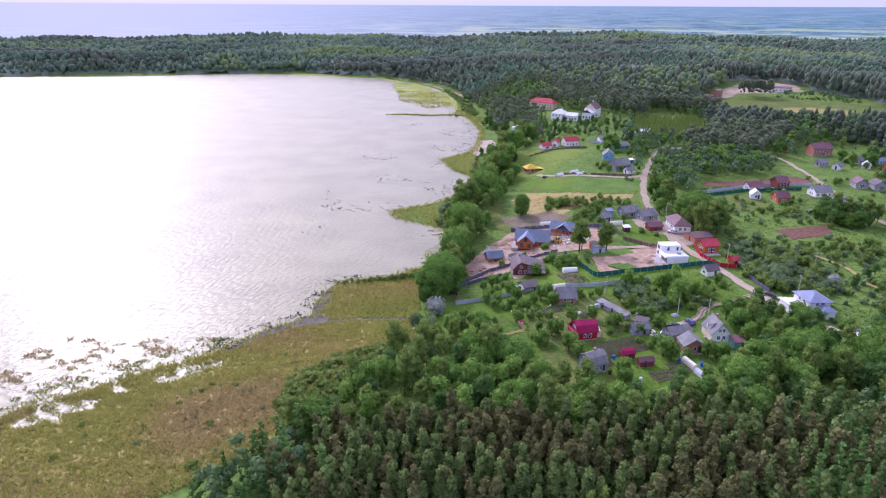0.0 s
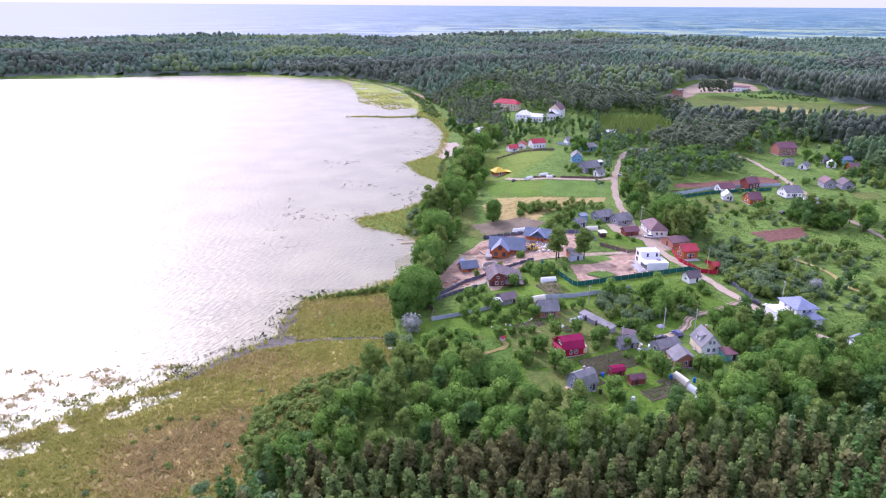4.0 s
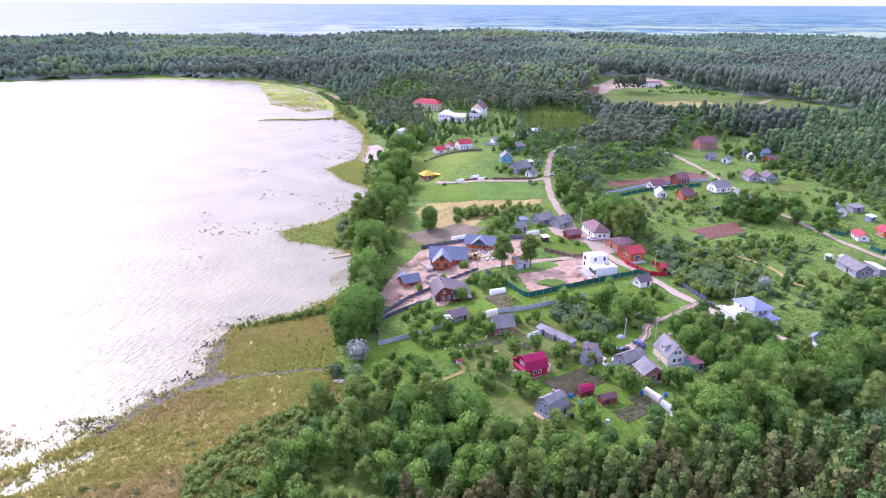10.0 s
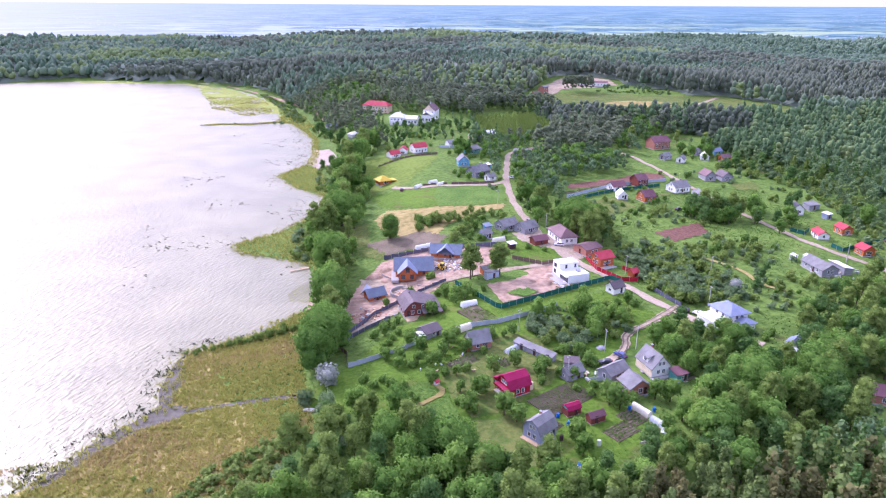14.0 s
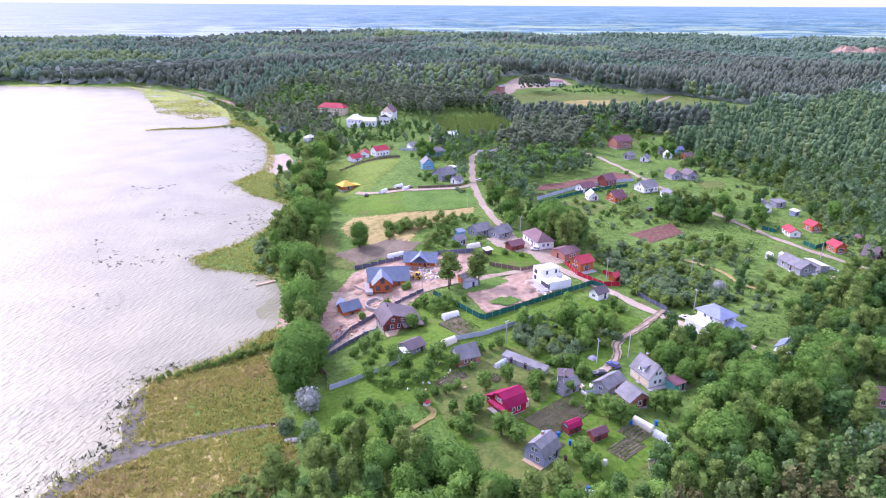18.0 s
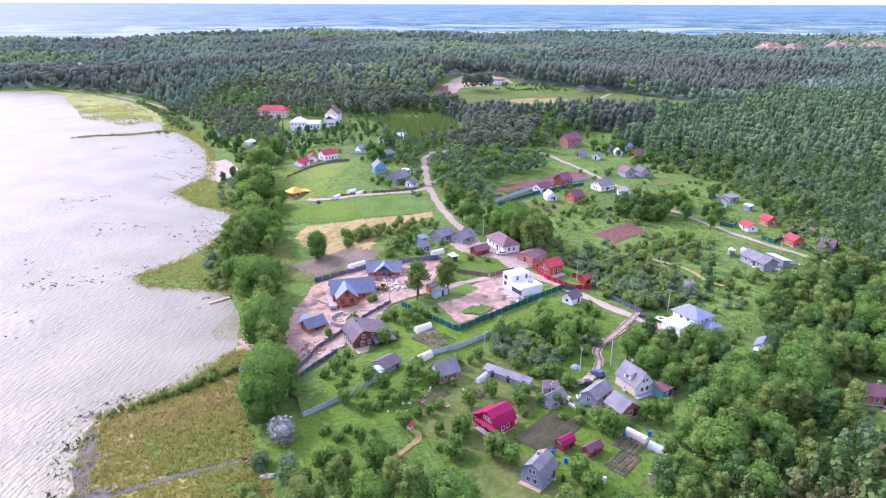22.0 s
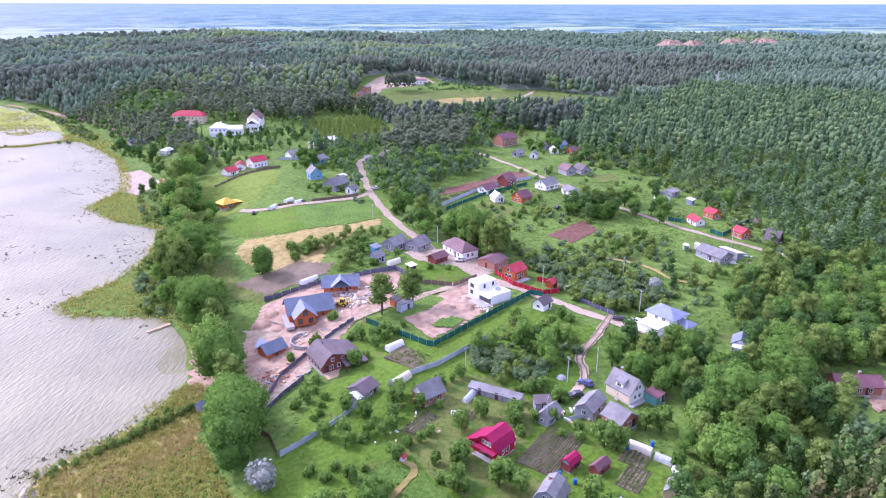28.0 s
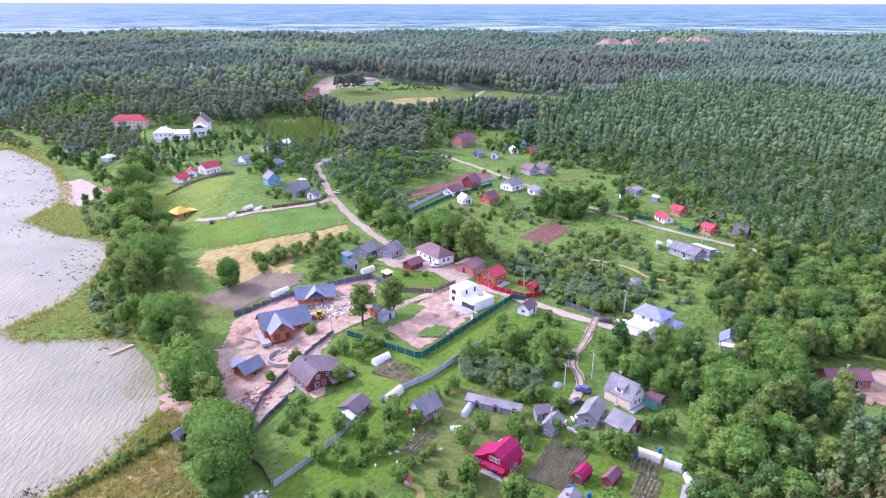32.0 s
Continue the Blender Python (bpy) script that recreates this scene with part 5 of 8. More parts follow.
def house(name, x, y, turn, L, W, wall_h, roof_h, wall, roof, label, kind="gable", windows=(), door=None, chimney=None, trim=TRIM,
          over=0.4, plinth=0.35, gable=None, category="house", group="", z=None, sink=0.0, size=1.0):
    """A building: plinth, walls with their gables, roof, windows, door and chimney. L runs along the ridge."""
    root = thing(name, x, y, turn, label, category, group, z=z, sink=sink)
    root.scale = (size, size, size)
    if plinth:
        part("foundation", Solid().box(-L / 2 - 0.06, -W / 2 - 0.06, -0.9, L / 2 + 0.06, W / 2 + 0.06, plinth), PLINTH, root)
    if kind == "hip":
        part("wall", Solid().box(-L / 2, -W / 2, plinth, L / 2, W / 2, wall_h), wall, root)
        a, b, e = L / 2 + over, W / 2 + over, wall_h - 0.1
        r = max(0.0, L / 2 - W / 2)
        s = Solid().add([(-a, -b, e), (a, -b, e), (a, b, e), (-a, b, e), (-a, -b, e + 0.14), (a, -b, e + 0.14), (a, b, e + 0.14), (-a, b, e + 0.14), (-r, 0, wall_h + roof_h), (r, 0, wall_h + roof_h)],
                        [(3, 2, 1, 0), (0, 1, 5, 4), (1, 2, 6, 5), (2, 3, 7, 6), (3, 0, 4, 7), (4, 5, 9, 8), (6, 7, 8, 9), (5, 6, 9), (7, 4, 8)])
        part("roof", s, roof, root)
    elif kind == "flat":
        part("wall", Solid().box(-L / 2, -W / 2, plinth, L / 2, W / 2, wall_h), wall, root)
        part("roof", Solid().box(-L / 2 + 0.2, -W / 2 + 0.2, wall_h, L / 2 - 0.2, W / 2 - 0.2, wall_h + 0.05), roof, root)
        p = Solid().box(-L / 2, -W / 2, wall_h, L / 2, -W / 2 + 0.2, wall_h + 0.35).box(-L / 2, W / 2 - 0.2, wall_h, L / 2, W / 2, wall_h + 0.35)
        p.box(-L / 2, -W / 2 + 0.2, wall_h, -L / 2 + 0.2, W / 2 - 0.2, wall_h + 0.35).box(L / 2 - 0.2, -W / 2 + 0.2, wall_h, L / 2, W / 2 - 0.2, wall_h + 0.35)
        part("parapet", p, wall, root)
    else:
        prof = roof_profile(kind, W, wall_h, roof_h, over)
        ys, zs = [q[0] for q in prof], [q[1] for q in prof]
        under = [(v, float(np.interp(v, ys, zs)) - 0.02) for v in sorted({-W / 2, W / 2, *[q for q in ys if abs(q) < W / 2]})]
        outline = [(W / 2, plinth), *under[::-1], (-W / 2, plinth)]
        part("wall", Solid().extrude(outline[::-1], -L / 2, L / 2), wall, root)
        if gable is not None:
            tri = [(v, w) for v, w in under]
            low = max(tri[0][1], tri[-1][1])
            tri = [(-W / 2 + 0.02, low), *[(v, w) for v, w in tri[1:-1]], (W / 2 - 0.02, low)]
            for s in (-1, 1):
                part("gable", Solid().extrude(tri[::-1], min(s * L / 2, s * (L / 2 + 0.05)), max(s * L / 2, s * (L / 2 + 0.05))), gable, root)
        sheet = prof + [(v, w + 0.16) for v, w in prof[::-1]]
        part("roof", Solid().extrude(sheet, -L / 2 - over, L / 2 + over), roof, root)
        if kind in ("gable", "gambrel"):
            top = wall_h + roof_h + 0.13
            part("ridge_cap", Solid().extrude([(-0.22, top - 0.1), (0.22, top - 0.1), (0, top + 0.06)], -L / 2 - over, L / 2 + over), roof, root)
            for s in (-1, 1):
                e = s * (L / 2 + over)
                barge = [(v, w - 0.12) for v, w in prof] + [(v, w + 0.10) for v, w in prof[::-1]]
                part("bargeboard", Solid().extrude(barge, min(e, e + s * 0.05), max(e, e + s * 0.05)), roof, root)
    for side, along, zz, w, hh in windows:
        put_window(root, side, along, zz, w, hh, L, W, trim)
    if door:
        side, along = door
        reach = (L if side % 2 == 0 else W) / 2
        d = part("door", Solid().box(-0.02, -0.45, 0, 0.06, 0.45, 2.0), DARKTRIM, root, at=pose(0, 0, 0, 0, 0, side * 90) @ pose(reach, along, plinth))
        part("handle", Solid().box(0.06, 0.3, 0.95, 0.1, 0.36, 1.1), METAL, d)
        part("step", Solid().box(0.06, -0.6, -0.5, 0.7, 0.6, -0.1), PLINTH, root, at=pose(0, 0, 0, 0, 0, side * 90) @ pose(reach, along, plinth))
    if chimney:
        cx, cy, ch, cm = chimney
        c = part("chimney", Solid().box(cx - 0.28, cy - 0.28, wall_h * 0.8, cx + 0.28, cy + 0.28, wall_h + roof_h + ch), cm, root)
        part("cap", Solid().box(cx - 0.36, cy - 0.36, wall_h + roof_h + ch, cx + 0.36, cy + 0.36, wall_h + roof_h + ch + 0.12), METAL, c)
    return root


def lean_to(root, x0, y0, x1, y1, z0, z1, low_side, roof, post=WOOD, wall=None):
    """A porch under a single slope; low_side is x+, x-, y+ or y-."""
    zs = {"x+": (z1, z0, z0, z1), "x-": (z0, z1, z1, z0), "y+": (z1, z1, z0, z0), "y-": (z0, z0, z1, z1)}[low_side]
    c = [(x0, y0), (x1, y0), (x1, y1), (x0, y1)]
    s = Solid().add([(a, b, z) for (a, b), z in zip(c, zs)] + [(a, b, z + 0.12) for (a, b), z in zip(c, zs)], [(3, 2, 1, 0), (4, 5, 6, 7), (0, 1, 5, 4), (1, 2, 6, 5), (2, 3, 7, 6), (3, 0, 4, 7)])
    part("porch_roof", s, roof, root)
    for (a, b), z in zip(c, zs):
        a, b = a + 0.2 * (1 if a == min(x0, x1) else -1), b + 0.2 * (1 if b == min(y0, y1) else -1)
        part("post", Solid().box(a - 0.07, b - 0.07, -0.4, a + 0.07, b + 0.07, z), post, root)
    if wall:
        part("porch_wall", Solid().box(x0 + 0.25, y0 + 0.25, -0.4, x1 - 0.25, y1 - 0.25, 1.0), wall, root)


def rows_of(side, n, span, z, w=0.9, h=1.2):
    return [(side, (k - (n - 1) / 2) * span / max(n, 1), z, w, h) for k in range(n)]


# dachas in the south of the village
g = house("gambrel_house", 42.6, 166.6, 27, 6.6, 6.0, 2.9, 3.4, BLUEGREY, SLATE, "weathered blue-grey dacha under a grey gambrel roof", "gambrel",
          rows_of(2, 2, 3.6, 1.1) + rows_of(2, 2, 2.0, 3.6, 0.7, 1.1) + rows_of(3, 2, 3.6, 1.1), (3, 2.0), (1.0, 0.8, 0.5, BRICK), size=0.88)
part("deck", Solid().box(-4.6, -2.9, -0.5, -3.36, 2.9, 0.25), WOOD, g, "pale plank deck along the front")
p = house("crimson_house", 43.8, 185.8, 13, 6.6, 6.0, 2.7, 3.2, REDWALL, CRIMSON, "crimson dacha with a steep crimson metal roof", "gambrel",
          rows_of(2, 3, 4.2, 1.1) + rows_of(2, 3, 2.8, 3.4, 0.6, 1.0) + rows_of(3, 2, 3.4, 1.1), (2, 0.0), None, size=0.95)
part("side_wing", Solid().extrude([(2.9, 0.2), (5.6, 0.2), (5.6, 2.2), (2.9, 3.7)], -3.0, 2.4), REDWALL, p)
part("wing_roof", Solid().extrude([(1.9, 4.35), (6.1, 2.05), (6.1, 2.2), (1.9, 4.5)], -3.5, 2.8), CRIMSON, p, "lower crimson roof over the side wing")
for wy in (3.7, 4.9):
    w = part("window", Solid().box(-3.07, wy - 0.45, 0.95, -3.0, wy + 0.45, 2.0), TRIM, p)
    part("pane", Solid().box(-3.1, wy - 0.36, 1.05, -3.07, wy + 0.36, 1.9), GLASS, w)
part("annex", Solid().box(3.36, -2.2, -0.4, 5.0, 1.6, 2.4), CREAM, p, "cream-coloured annex at the back end")
part("terrace", Solid().box(-4.6, -3.2, -0.5, -3.38, 3.2, 0.2), PLINTH, p)
lean_to(p, -4.5, -3.0, -3.4, 3.0, 2.3, 2.6, "x-", CRIMSON, REDWALL)
b = house("two_storey_house", 84.2, 184.6, 92, 8.2, 6.4, 3.3, 3.6, WHITE, SLATE, "two-storey white and cream house with grey slate roof", "gable",
          rows_of(2, 2, 2.6, 3.9, 0.8, 1.1) + rows_of(2, 2, 3.6, 1.2) + rows_of(1, 4, 7.0, 1.2) + rows_of(3, 3, 7.0, 1.2), (1, 0.0), (2.2, -0.6, 0.7, BRICK), size=0.9)
part("front_panel", Solid().box(-3.9, 3.2, 0.36, 3.9, 3.26, 2.9), CREAM, b, "cream-coloured front boarding")
dm = part("dormer", Solid().box(-1.2, 0.8, 3.8, 1.2, 2.9, 5.3), WHITE, b)
put_window(b, 1, 0.0, 4.0, 1.2, 1.0, 8.2, 5.8, TRIM)
part("dormer_roof", Solid().extrude([(0.2, 6.2), (3.2, 5.25), (3.2, 5.4), (0.2, 6.35)], -1.5, 1.5), SLATE, b)
part("terrace", Solid().box(-5.6, -3.6, -0.6, -4.3, 3.6, 0.25), PLINTH, b)
house("brick_garage", 74.0, 177.2, 92, 5.6, 6.2, 2.5, 2.1, BRICK, SLATE, "brick outbuilding with a pale slate gable roof", "gable", rows_of(1, 2, 3.0, 1.0) + rows_of(2, 1, 1, 1.0), (2, 1.5), over=0.3, category="outbuilding")
house("low_house", 72.2, 184.8, 20, 7.4, 4.6, 2.4, 1.5, GREYWOOD, SLATE, "low grey wooden house with a grey slate roof", "gable", rows_of(3, 2, 4.0, 0.9) + rows_of(2, 1, 1, 0.9), (3, 0.0), over=0.3)
house("grey_shed", 61.4, 187.8, 15, 5.6, 3.4, 2.1, 1.5, GREYWOOD, SLATE, "weathered grey plank shed with gable roof", "gable", rows_of(2, 1, 1, 0.9, 0.6, 0.7), (3, 1.0), plinth=0.1, over=0.3, category="shed")
house("black_shed", 63.6, 192.4, -28, 4.0, 2.6, 1.8, 0.7, GREYWOOD, BROWNROOF, "small dark-roofed plank shed", "shed", (), (3, 0.0), plinth=0.1, over=0.2, category="shed")
house("red_shed", 53.8, 172.6, 11, 3.9, 2.4, 1.8, 1.1, BROWNLOG, CRIMSON, "small red-brown shed with teal end and crimson roof", "gambrel", (), (3, 0.5), plinth=0.1, over=0.15, gable=TEAL, category="shed", group="red garden sheds")
house("red_shed", 58.0, 168.2, 9, 4.2, 2.3, 1.8, 0.9, BROWNLOG, PLUMROOF, "small red-brown shed with dark red roof", "gable", (), (3, -0.5), plinth=0.1, over=0.2, category="shed", group="red garden sheds")
house("teal_shed", 88.4, 178.8, 8, 3.8, 3.2, 2.1, 0.6, TEAL, PLUMROOF, "teal painted shed with a brown sheet roof", "shed", rows_of(3, 1, 1, 0.9, 0.6, 0.6), (3, 1.0), plinth=0.1, over=0.2, category="shed")
house("pale_shed", 65.0, 155.0, 25, 4.2, 2.6, 2.0, 1.0, WOOD, SLATE, "small wooden shed with pale slate roof", "gable", (), (3, 0.0), plinth=0.1, over=0.25, category="shed")
for k in range(3):
    house("row_shed", 54.4 + 2.3 * k, 206.2 - 4.0 * k, -60, 4.4, 2.2, 1.6, 0.5, GREYWOOD, SLATE, "low grey plank shed in a row of three", "shed", (), (3, 0.8), plinth=0.05, over=0.2, category="shed", group="row of sheds")
d = house("dacha", 42.4, 210.8, 6, 6.2, 4.8, 2.6, 2.7, BRICK, SLATE, "brick dacha with white gable and grey slate roof", "gable", rows_of(2, 2, 2.4, 1.0) + rows_of(3, 2, 4.0, 1.0) + rows_of(2, 1, 1, 3.2, 0.6, 0.8), (3, 1.5), None, gable=WHITE)
part("veranda", Solid().box(-4.2, -1.6, -0.4, -3.12, 1.4, 1.2), LOG, d, "orange plank veranda wall")
e = house("l_shaped_shed", 31.0, 223.6, 22, 5.6, 5.2, 2.2, 1.3, GREYWOOD, BROWNROOF, "grey plank shed with dark metal roof", "gable", rows_of(3, 1, 1, 1.0), (3, 1.5), plinth=0.1, category="shed")
part("side_wing", Solid().box(-5.0, -2.4, -0.4, -2.86, 1.0, 1.7), GREYWOOD, e)
part("side_roof", Solid().extrude([(-2.8, 1.6), (-0.7, 2.5), (1.4, 1.6), (1.4, 1.75), (-0.7, 2.65), (-2.8, 1.75)], -5.2, -2.9), POLY, e, "pale sheet roof of the wing")
# log houses on the shore
bl = house("brown_log_house", 33.3, 245.0, 90, 9.6, 12.2, 2.7, 2.9, BROWNLOG, BROWNROOF, "large dark red-brown log house with brown metal roof", "knee",
           [(2, -3.4, 1.0, 0.9, 1.2), (2, -1.2, 1.0, 0.9, 1.2), (2, -3.0, 3.3, 0.8, 0.9), (2, 0.0, 3.2, 0.8, 0.8)] + rows_of(1, 4, 8, 0.9, 0.8, 1.1) + rows_of(3, 3, 8, 1.0), (2, -4.8), None, over=0.6)
part("flue", Solid().tube(1.6, 3.0, 4.5, 6.3, 0.16, n=8), RUBBER, bl, "black metal stove pipe")
part("terrace", Solid().box(-8.2, -6.0, -0.5, -4.86, 6.0, 0.22), WOOD, bl, "plank terrace along the front")
lean_to(bl, -8.2, -6.2, -4.9, 0.6, 2.3, 2.9, "x-", BROWNROOF, BROWNLOG)
lg = house("log_house", 39.6, 278.2, -12, 14.0, 8.4, 3.2, 3.4, LOG, BLUEROOF, "large orange log house with blue-grey metal roof", "gable", rows_of(3, 3, 11, 1.1) + rows_of(0, 2, 4, 1.1) + rows_of(2, 2, 4, 1.1) + rows_of(2, 1, 1, 4.0), (3, -3.0), None, over=0.7, trim=LOG)
wing = part("front_wing", Solid().extrude([(-5.6, 0.3), (0.6, 0.3), (0.6, 3.4), (-2.5, 6.2), (-5.6, 3.4)], -8.2, -3.0, axis=1), LOG, lg)
part("wing_roof", Solid().extrude([(-6.3, 2.9), (-2.5, 6.3), (1.3, 2.9), (1.3, 3.1), (-2.5, 6.5), (-6.3, 3.1)], -8.9, -1.0, axis=1), PALEROOF, lg, "paler metal roof over the front wing")
for wx, wz in ((-4.2, 1.0), (-0.9, 1.0), (-2.5, 3.6)):
    w = part("window", Solid().box(wx - 0.75, -8.28, wz - 0.1, wx + 0.75, -8.2, wz + 1.7), DARKTRIM, lg)
    part("pane", Solid().box(wx - 0.62, -8.32, wz, wx + 0.62, -8.28, wz + 1.6), GLASS, w)
part("terrace", Solid().box(-8.6, -7.8, -0.7, -5.9, 2.0, 0.3), PLINTH, lg)
l2 = house("log_house", 55.0, 286.0, -24, 11.5, 6.2, 2.7, 2.4, LOG, BLUEROOF, "unfinished orange log guest house with blue-grey roof", "gable", rows_of(3, 3, 9, 1.0) + rows_of(0, 1, 1, 1.0), (3, 2.0), None, over=0.8, trim=LOG)
part("cross_roof", Solid().extrude([(-3.4, 2.6), (0.0, 5.3), (3.4, 2.6), (3.4, 2.75), (0.0, 5.45), (-3.4, 2.75)], -5.2, 0.5, axis=1), PALEROOF, l2)
for wx in (-2.6, 2.6):
    part("post", Solid().box(wx - 0.12, -5.0, -0.5, wx + 0.12, -4.76, 3.1), LOG, l2)
bh = house("bath_house", 21.6, 264.0, 15, 6.4, 4.6, 2.3, 1.9, LOG, BLUEROOF, "small orange log bath house with blue-grey roof", "gable", rows_of(3, 2, 4, 1.0), (3, 0.0), None, over=0.6, trim=LOG)
part("cross_roof", Solid().extrude([(-3.0, 2.2), (-1.0, 4.3), (1.0, 2.2), (1.0, 2.36), (-1.0, 4.46), (-3.0, 2.36)], 0.2, 4.2, axis=1), PALEROOF, bh)
part("front_wing", Solid().box(-2.4, 2.3, -0.4, 0.4, 3.8, 2.3), LOG, bh)
# the new white house
mh = house("white_cube_house", 91.4, 246.6, 3, 8.4, 6.6, 3.0, 0, WHITE, FLATROOF, "new white flat-roofed house with a taller block behind", "flat", rows_of(0, 2, 4.4, 0.9, 1.0, 1.7), None, None, trim=DARKTRIM, plinth=0.3)
part("tall_block", Solid().box(-4.2, 3.32, -0.5, 3.4, 8.3, 5.2), WHITE, mh)
part("tall_roof", Solid().box(-4.0, 3.5, 5.2, 3.2, 8.1, 5.26), FLATROOF, mh)
pr = Solid().box(-4.2, 3.32, 5.2, 3.4, 3.5, 5.5).box(-4.2, 8.1, 5.2, 3.4, 8.3, 5.5).box(-4.2, 3.5, 5.2, -4.0, 8.1, 5.5).box(3.2, 3.5, 5.2, 3.4, 8.1, 5.5)
part("tall_parapet", pr, WHITE, mh)
for yy, zz, ww, hh in ((6.4, 3.4, 1.6, 1.2), (6.6, 1.0, 1.2, 1.3), (-0.2, 0.6, 5.4, 1.9)):
    w = part("window", Solid().box(-4.26, yy - ww / 2 - 0.1, zz - 0.1, -4.2, yy + ww / 2 + 0.1, zz + hh + 0.1), DARKTRIM, mh)
    part("pane", Solid().box(-4.29, yy - ww / 2, zz, -4.26, yy + ww / 2, zz + hh), GLASS, w)
for xx in (-1.5, 2.2):
    w = part("window", Solid().box(xx - 0.4, 3.24, 3.4, xx + 0.4, 3.32, 4.8), DARKTRIM, mh)
    part("pane", Solid().box(xx - 0.32, 3.2, 3.48, xx + 0.32, 3.24, 4.72), GLASS, w)
part("rooftop_unit", Solid().box(1.0, -0.5, 3.05, 2.2, 0.7, 3.9), METAL, mh, "grey rooftop box")
part("terrace", Solid().box(-7.6, -3.2, -0.8, -4.22, 8.0, 0.35), PLINTH, mh, "bare concrete terrace slab")
part("terrace_canopy", Solid().box(-5.2, -3.3, 2.7, -4.22, 3.3, 2.98), WHITE, mh)
house("pink_hip_house", 105.6, 285.8, 88, 13.6, 7.2, 3.3, 2.8, WHITE, MAUVEROOF, "long white house with a dusty pink hipped roof", "hip", rows_of(1, 4, 11, 1.2) + rows_of(2, 2, 4, 1.2) + rows_of(3, 4, 11, 1.2), (1, 2.0), None, over=0.6)
house("flat_outbuilding", 108.8, 269.6, 15, 8.2, 7.6, 2.8, 1.2, BRICK, MAUVEROOF, "low brick outbuilding with a mauve sheet roof", "gable", rows_of(3, 2, 4, 1.0), (2, 0.0), over=0.3, category="outbuilding")
og = house("orange_house", 108.2, 256.8, 10, 6.2, 5.8, 3.7, 1.8, LOG, REDROOF, "orange timber house with bright red roof", "gable", rows_of(2, 2, 3.6, 1.2) + rows_of(3, 2, 3.8, 1.2) + rows_of(2, 1, 1, 3.3), (3, 0.0), None, over=0.5)
part("terrace", Solid().box(-3.0, -5.0, -0.5, 3.2, -2.96, 0.2), PLINTH, og)
gz = house("red_gazebo", 113.6, 243.6, 20, 3.0, 2.6, 2.0, 1.0, LOG, REDROOF, "small red-roofed garden gazebo", "gable", (), (3, 0.0), plinth=0.1, over=0.4, category="gazebo")
house("white_shed", 100.4, 233.2, 15, 5.0, 4.0, 2.4, 1.7, WHITE, BROWNROOF, "small white cabin with brown roof", "gable", rows_of(2, 1, 1, 1.0, 1.1, 0.8), (3, 1.0), over=0.3, plinth=0.15, category="cabin")
lb = house("pale_blue_house", 122.6, 202.8, 95, 8.8, 7.0, 4.8, 2.0, WHITE, PALEROOF, "two-storey white house with pale blue metal roof", "hip", rows_of(1, 3, 7, 1.1) + rows_of(1, 2, 5, 3.4) + rows_of(2, 2, 4, 1.1) + rows_of(2, 2, 4, 3.4, 0.9, 1.0), (1, 2.0), None, over=0.7)
part("front_wing", Solid().box(-7.8, -3.4, -0.5, -4.42, 1.4, 2.8), WHITE, lb)
part("wing_roof", Solid().add([(-8.3, -3.9, 2.7), (-4.0, -3.9, 2.7), (-4.0, 1.9, 2.7), (-8.3, 1.9, 2.7), (-8.3, -3.9, 2.85), (-4.0, -3.9, 2.85), (-4.0, 1.9, 2.85), (-8.3, 1.9, 2.85), (-6.3, -1.0, 4.0), (-4.0, -1.0, 4.0)], [(3, 2, 1, 0), (0, 1, 5, 4), (2, 3, 7, 6), (3, 0, 4, 7), (4, 5, 9, 8), (6, 7, 8, 9), (7, 4, 8), (1, 2, 6, 9, 5)]), PALEROOF, lb)
part("garage", Solid().box(-2.6, 3.52, -0.5, 4.2, 8.4, 2.6), WHITE, lb, "flat white garage beside the house")
part("garage_roof", Solid().box(-2.8, 3.5, 2.6, 4.4, 8.6, 2.75), FLATROOF, lb)
sg = house("grey_blue_cabin", 129.6, 182.4, 28, 5.6, 4.6, 2.4, 1.6, WHITE, BLUEROOF, "small whitewashed cabin with blue-grey roof", "gable", rows_of(3, 2, 3, 0.9, 0.7, 0.9), None, None, over=0.3, plinth=0.1, category="cabin")
lean_to(sg, -5.0, -2.0, -2.6, 2.0, 2.1, 2.4, "x-", POLY, DARKTRIM)
# homes along the far road
house("plum_house", 181.4, 350.8, 12, 7.6, 7.4, 4.2, 2.8, BROWNLOG, PLUMROOF, "two-storey dark house with plum roof and balcony", "gable", rows_of(3, 3, 6, 1.2) + rows_of(3, 3, 6, 3.1, 0.8, 1.0), (3, 1.0), (1, 0.8, 0.6, BRICK), size=0.9)
house("plum_cabin", 165.8, 346.6, 8, 8.0, 6.0, 2.6, 1.9, WHITE, PLUMROOF, "low house with dark plum roof", "gable", rows_of(3, 2, 5, 1.0) + rows_of(2, 2, 3, 1.0), (3, 0.0))
house("white_cabin", 160.2, 331.8, 75, 5.6, 4.8, 2.4, 2.2, WHITE, POLY, "small white cabin with pale steep roof", "gable", rows_of(2, 1, 1, 1.0) + rows_of(1, 2, 3, 1.0), (2, 1.2), over=0.3)
house("brick_house", 170.0, 325.2, 4, 7.2, 7.6, 3.2, 2.9, LOG, PLUMROOF, "orange brick house with dark red roof and porch", "gable", rows_of(2, 2, 4, 1.1) + rows_of(3, 2, 4, 1.1) + rows_of(2, 1, 1, 3.6), (3, 1.5), (1.2, 0.8, 0.6, BRICK), gable=LOG, size=0.9)
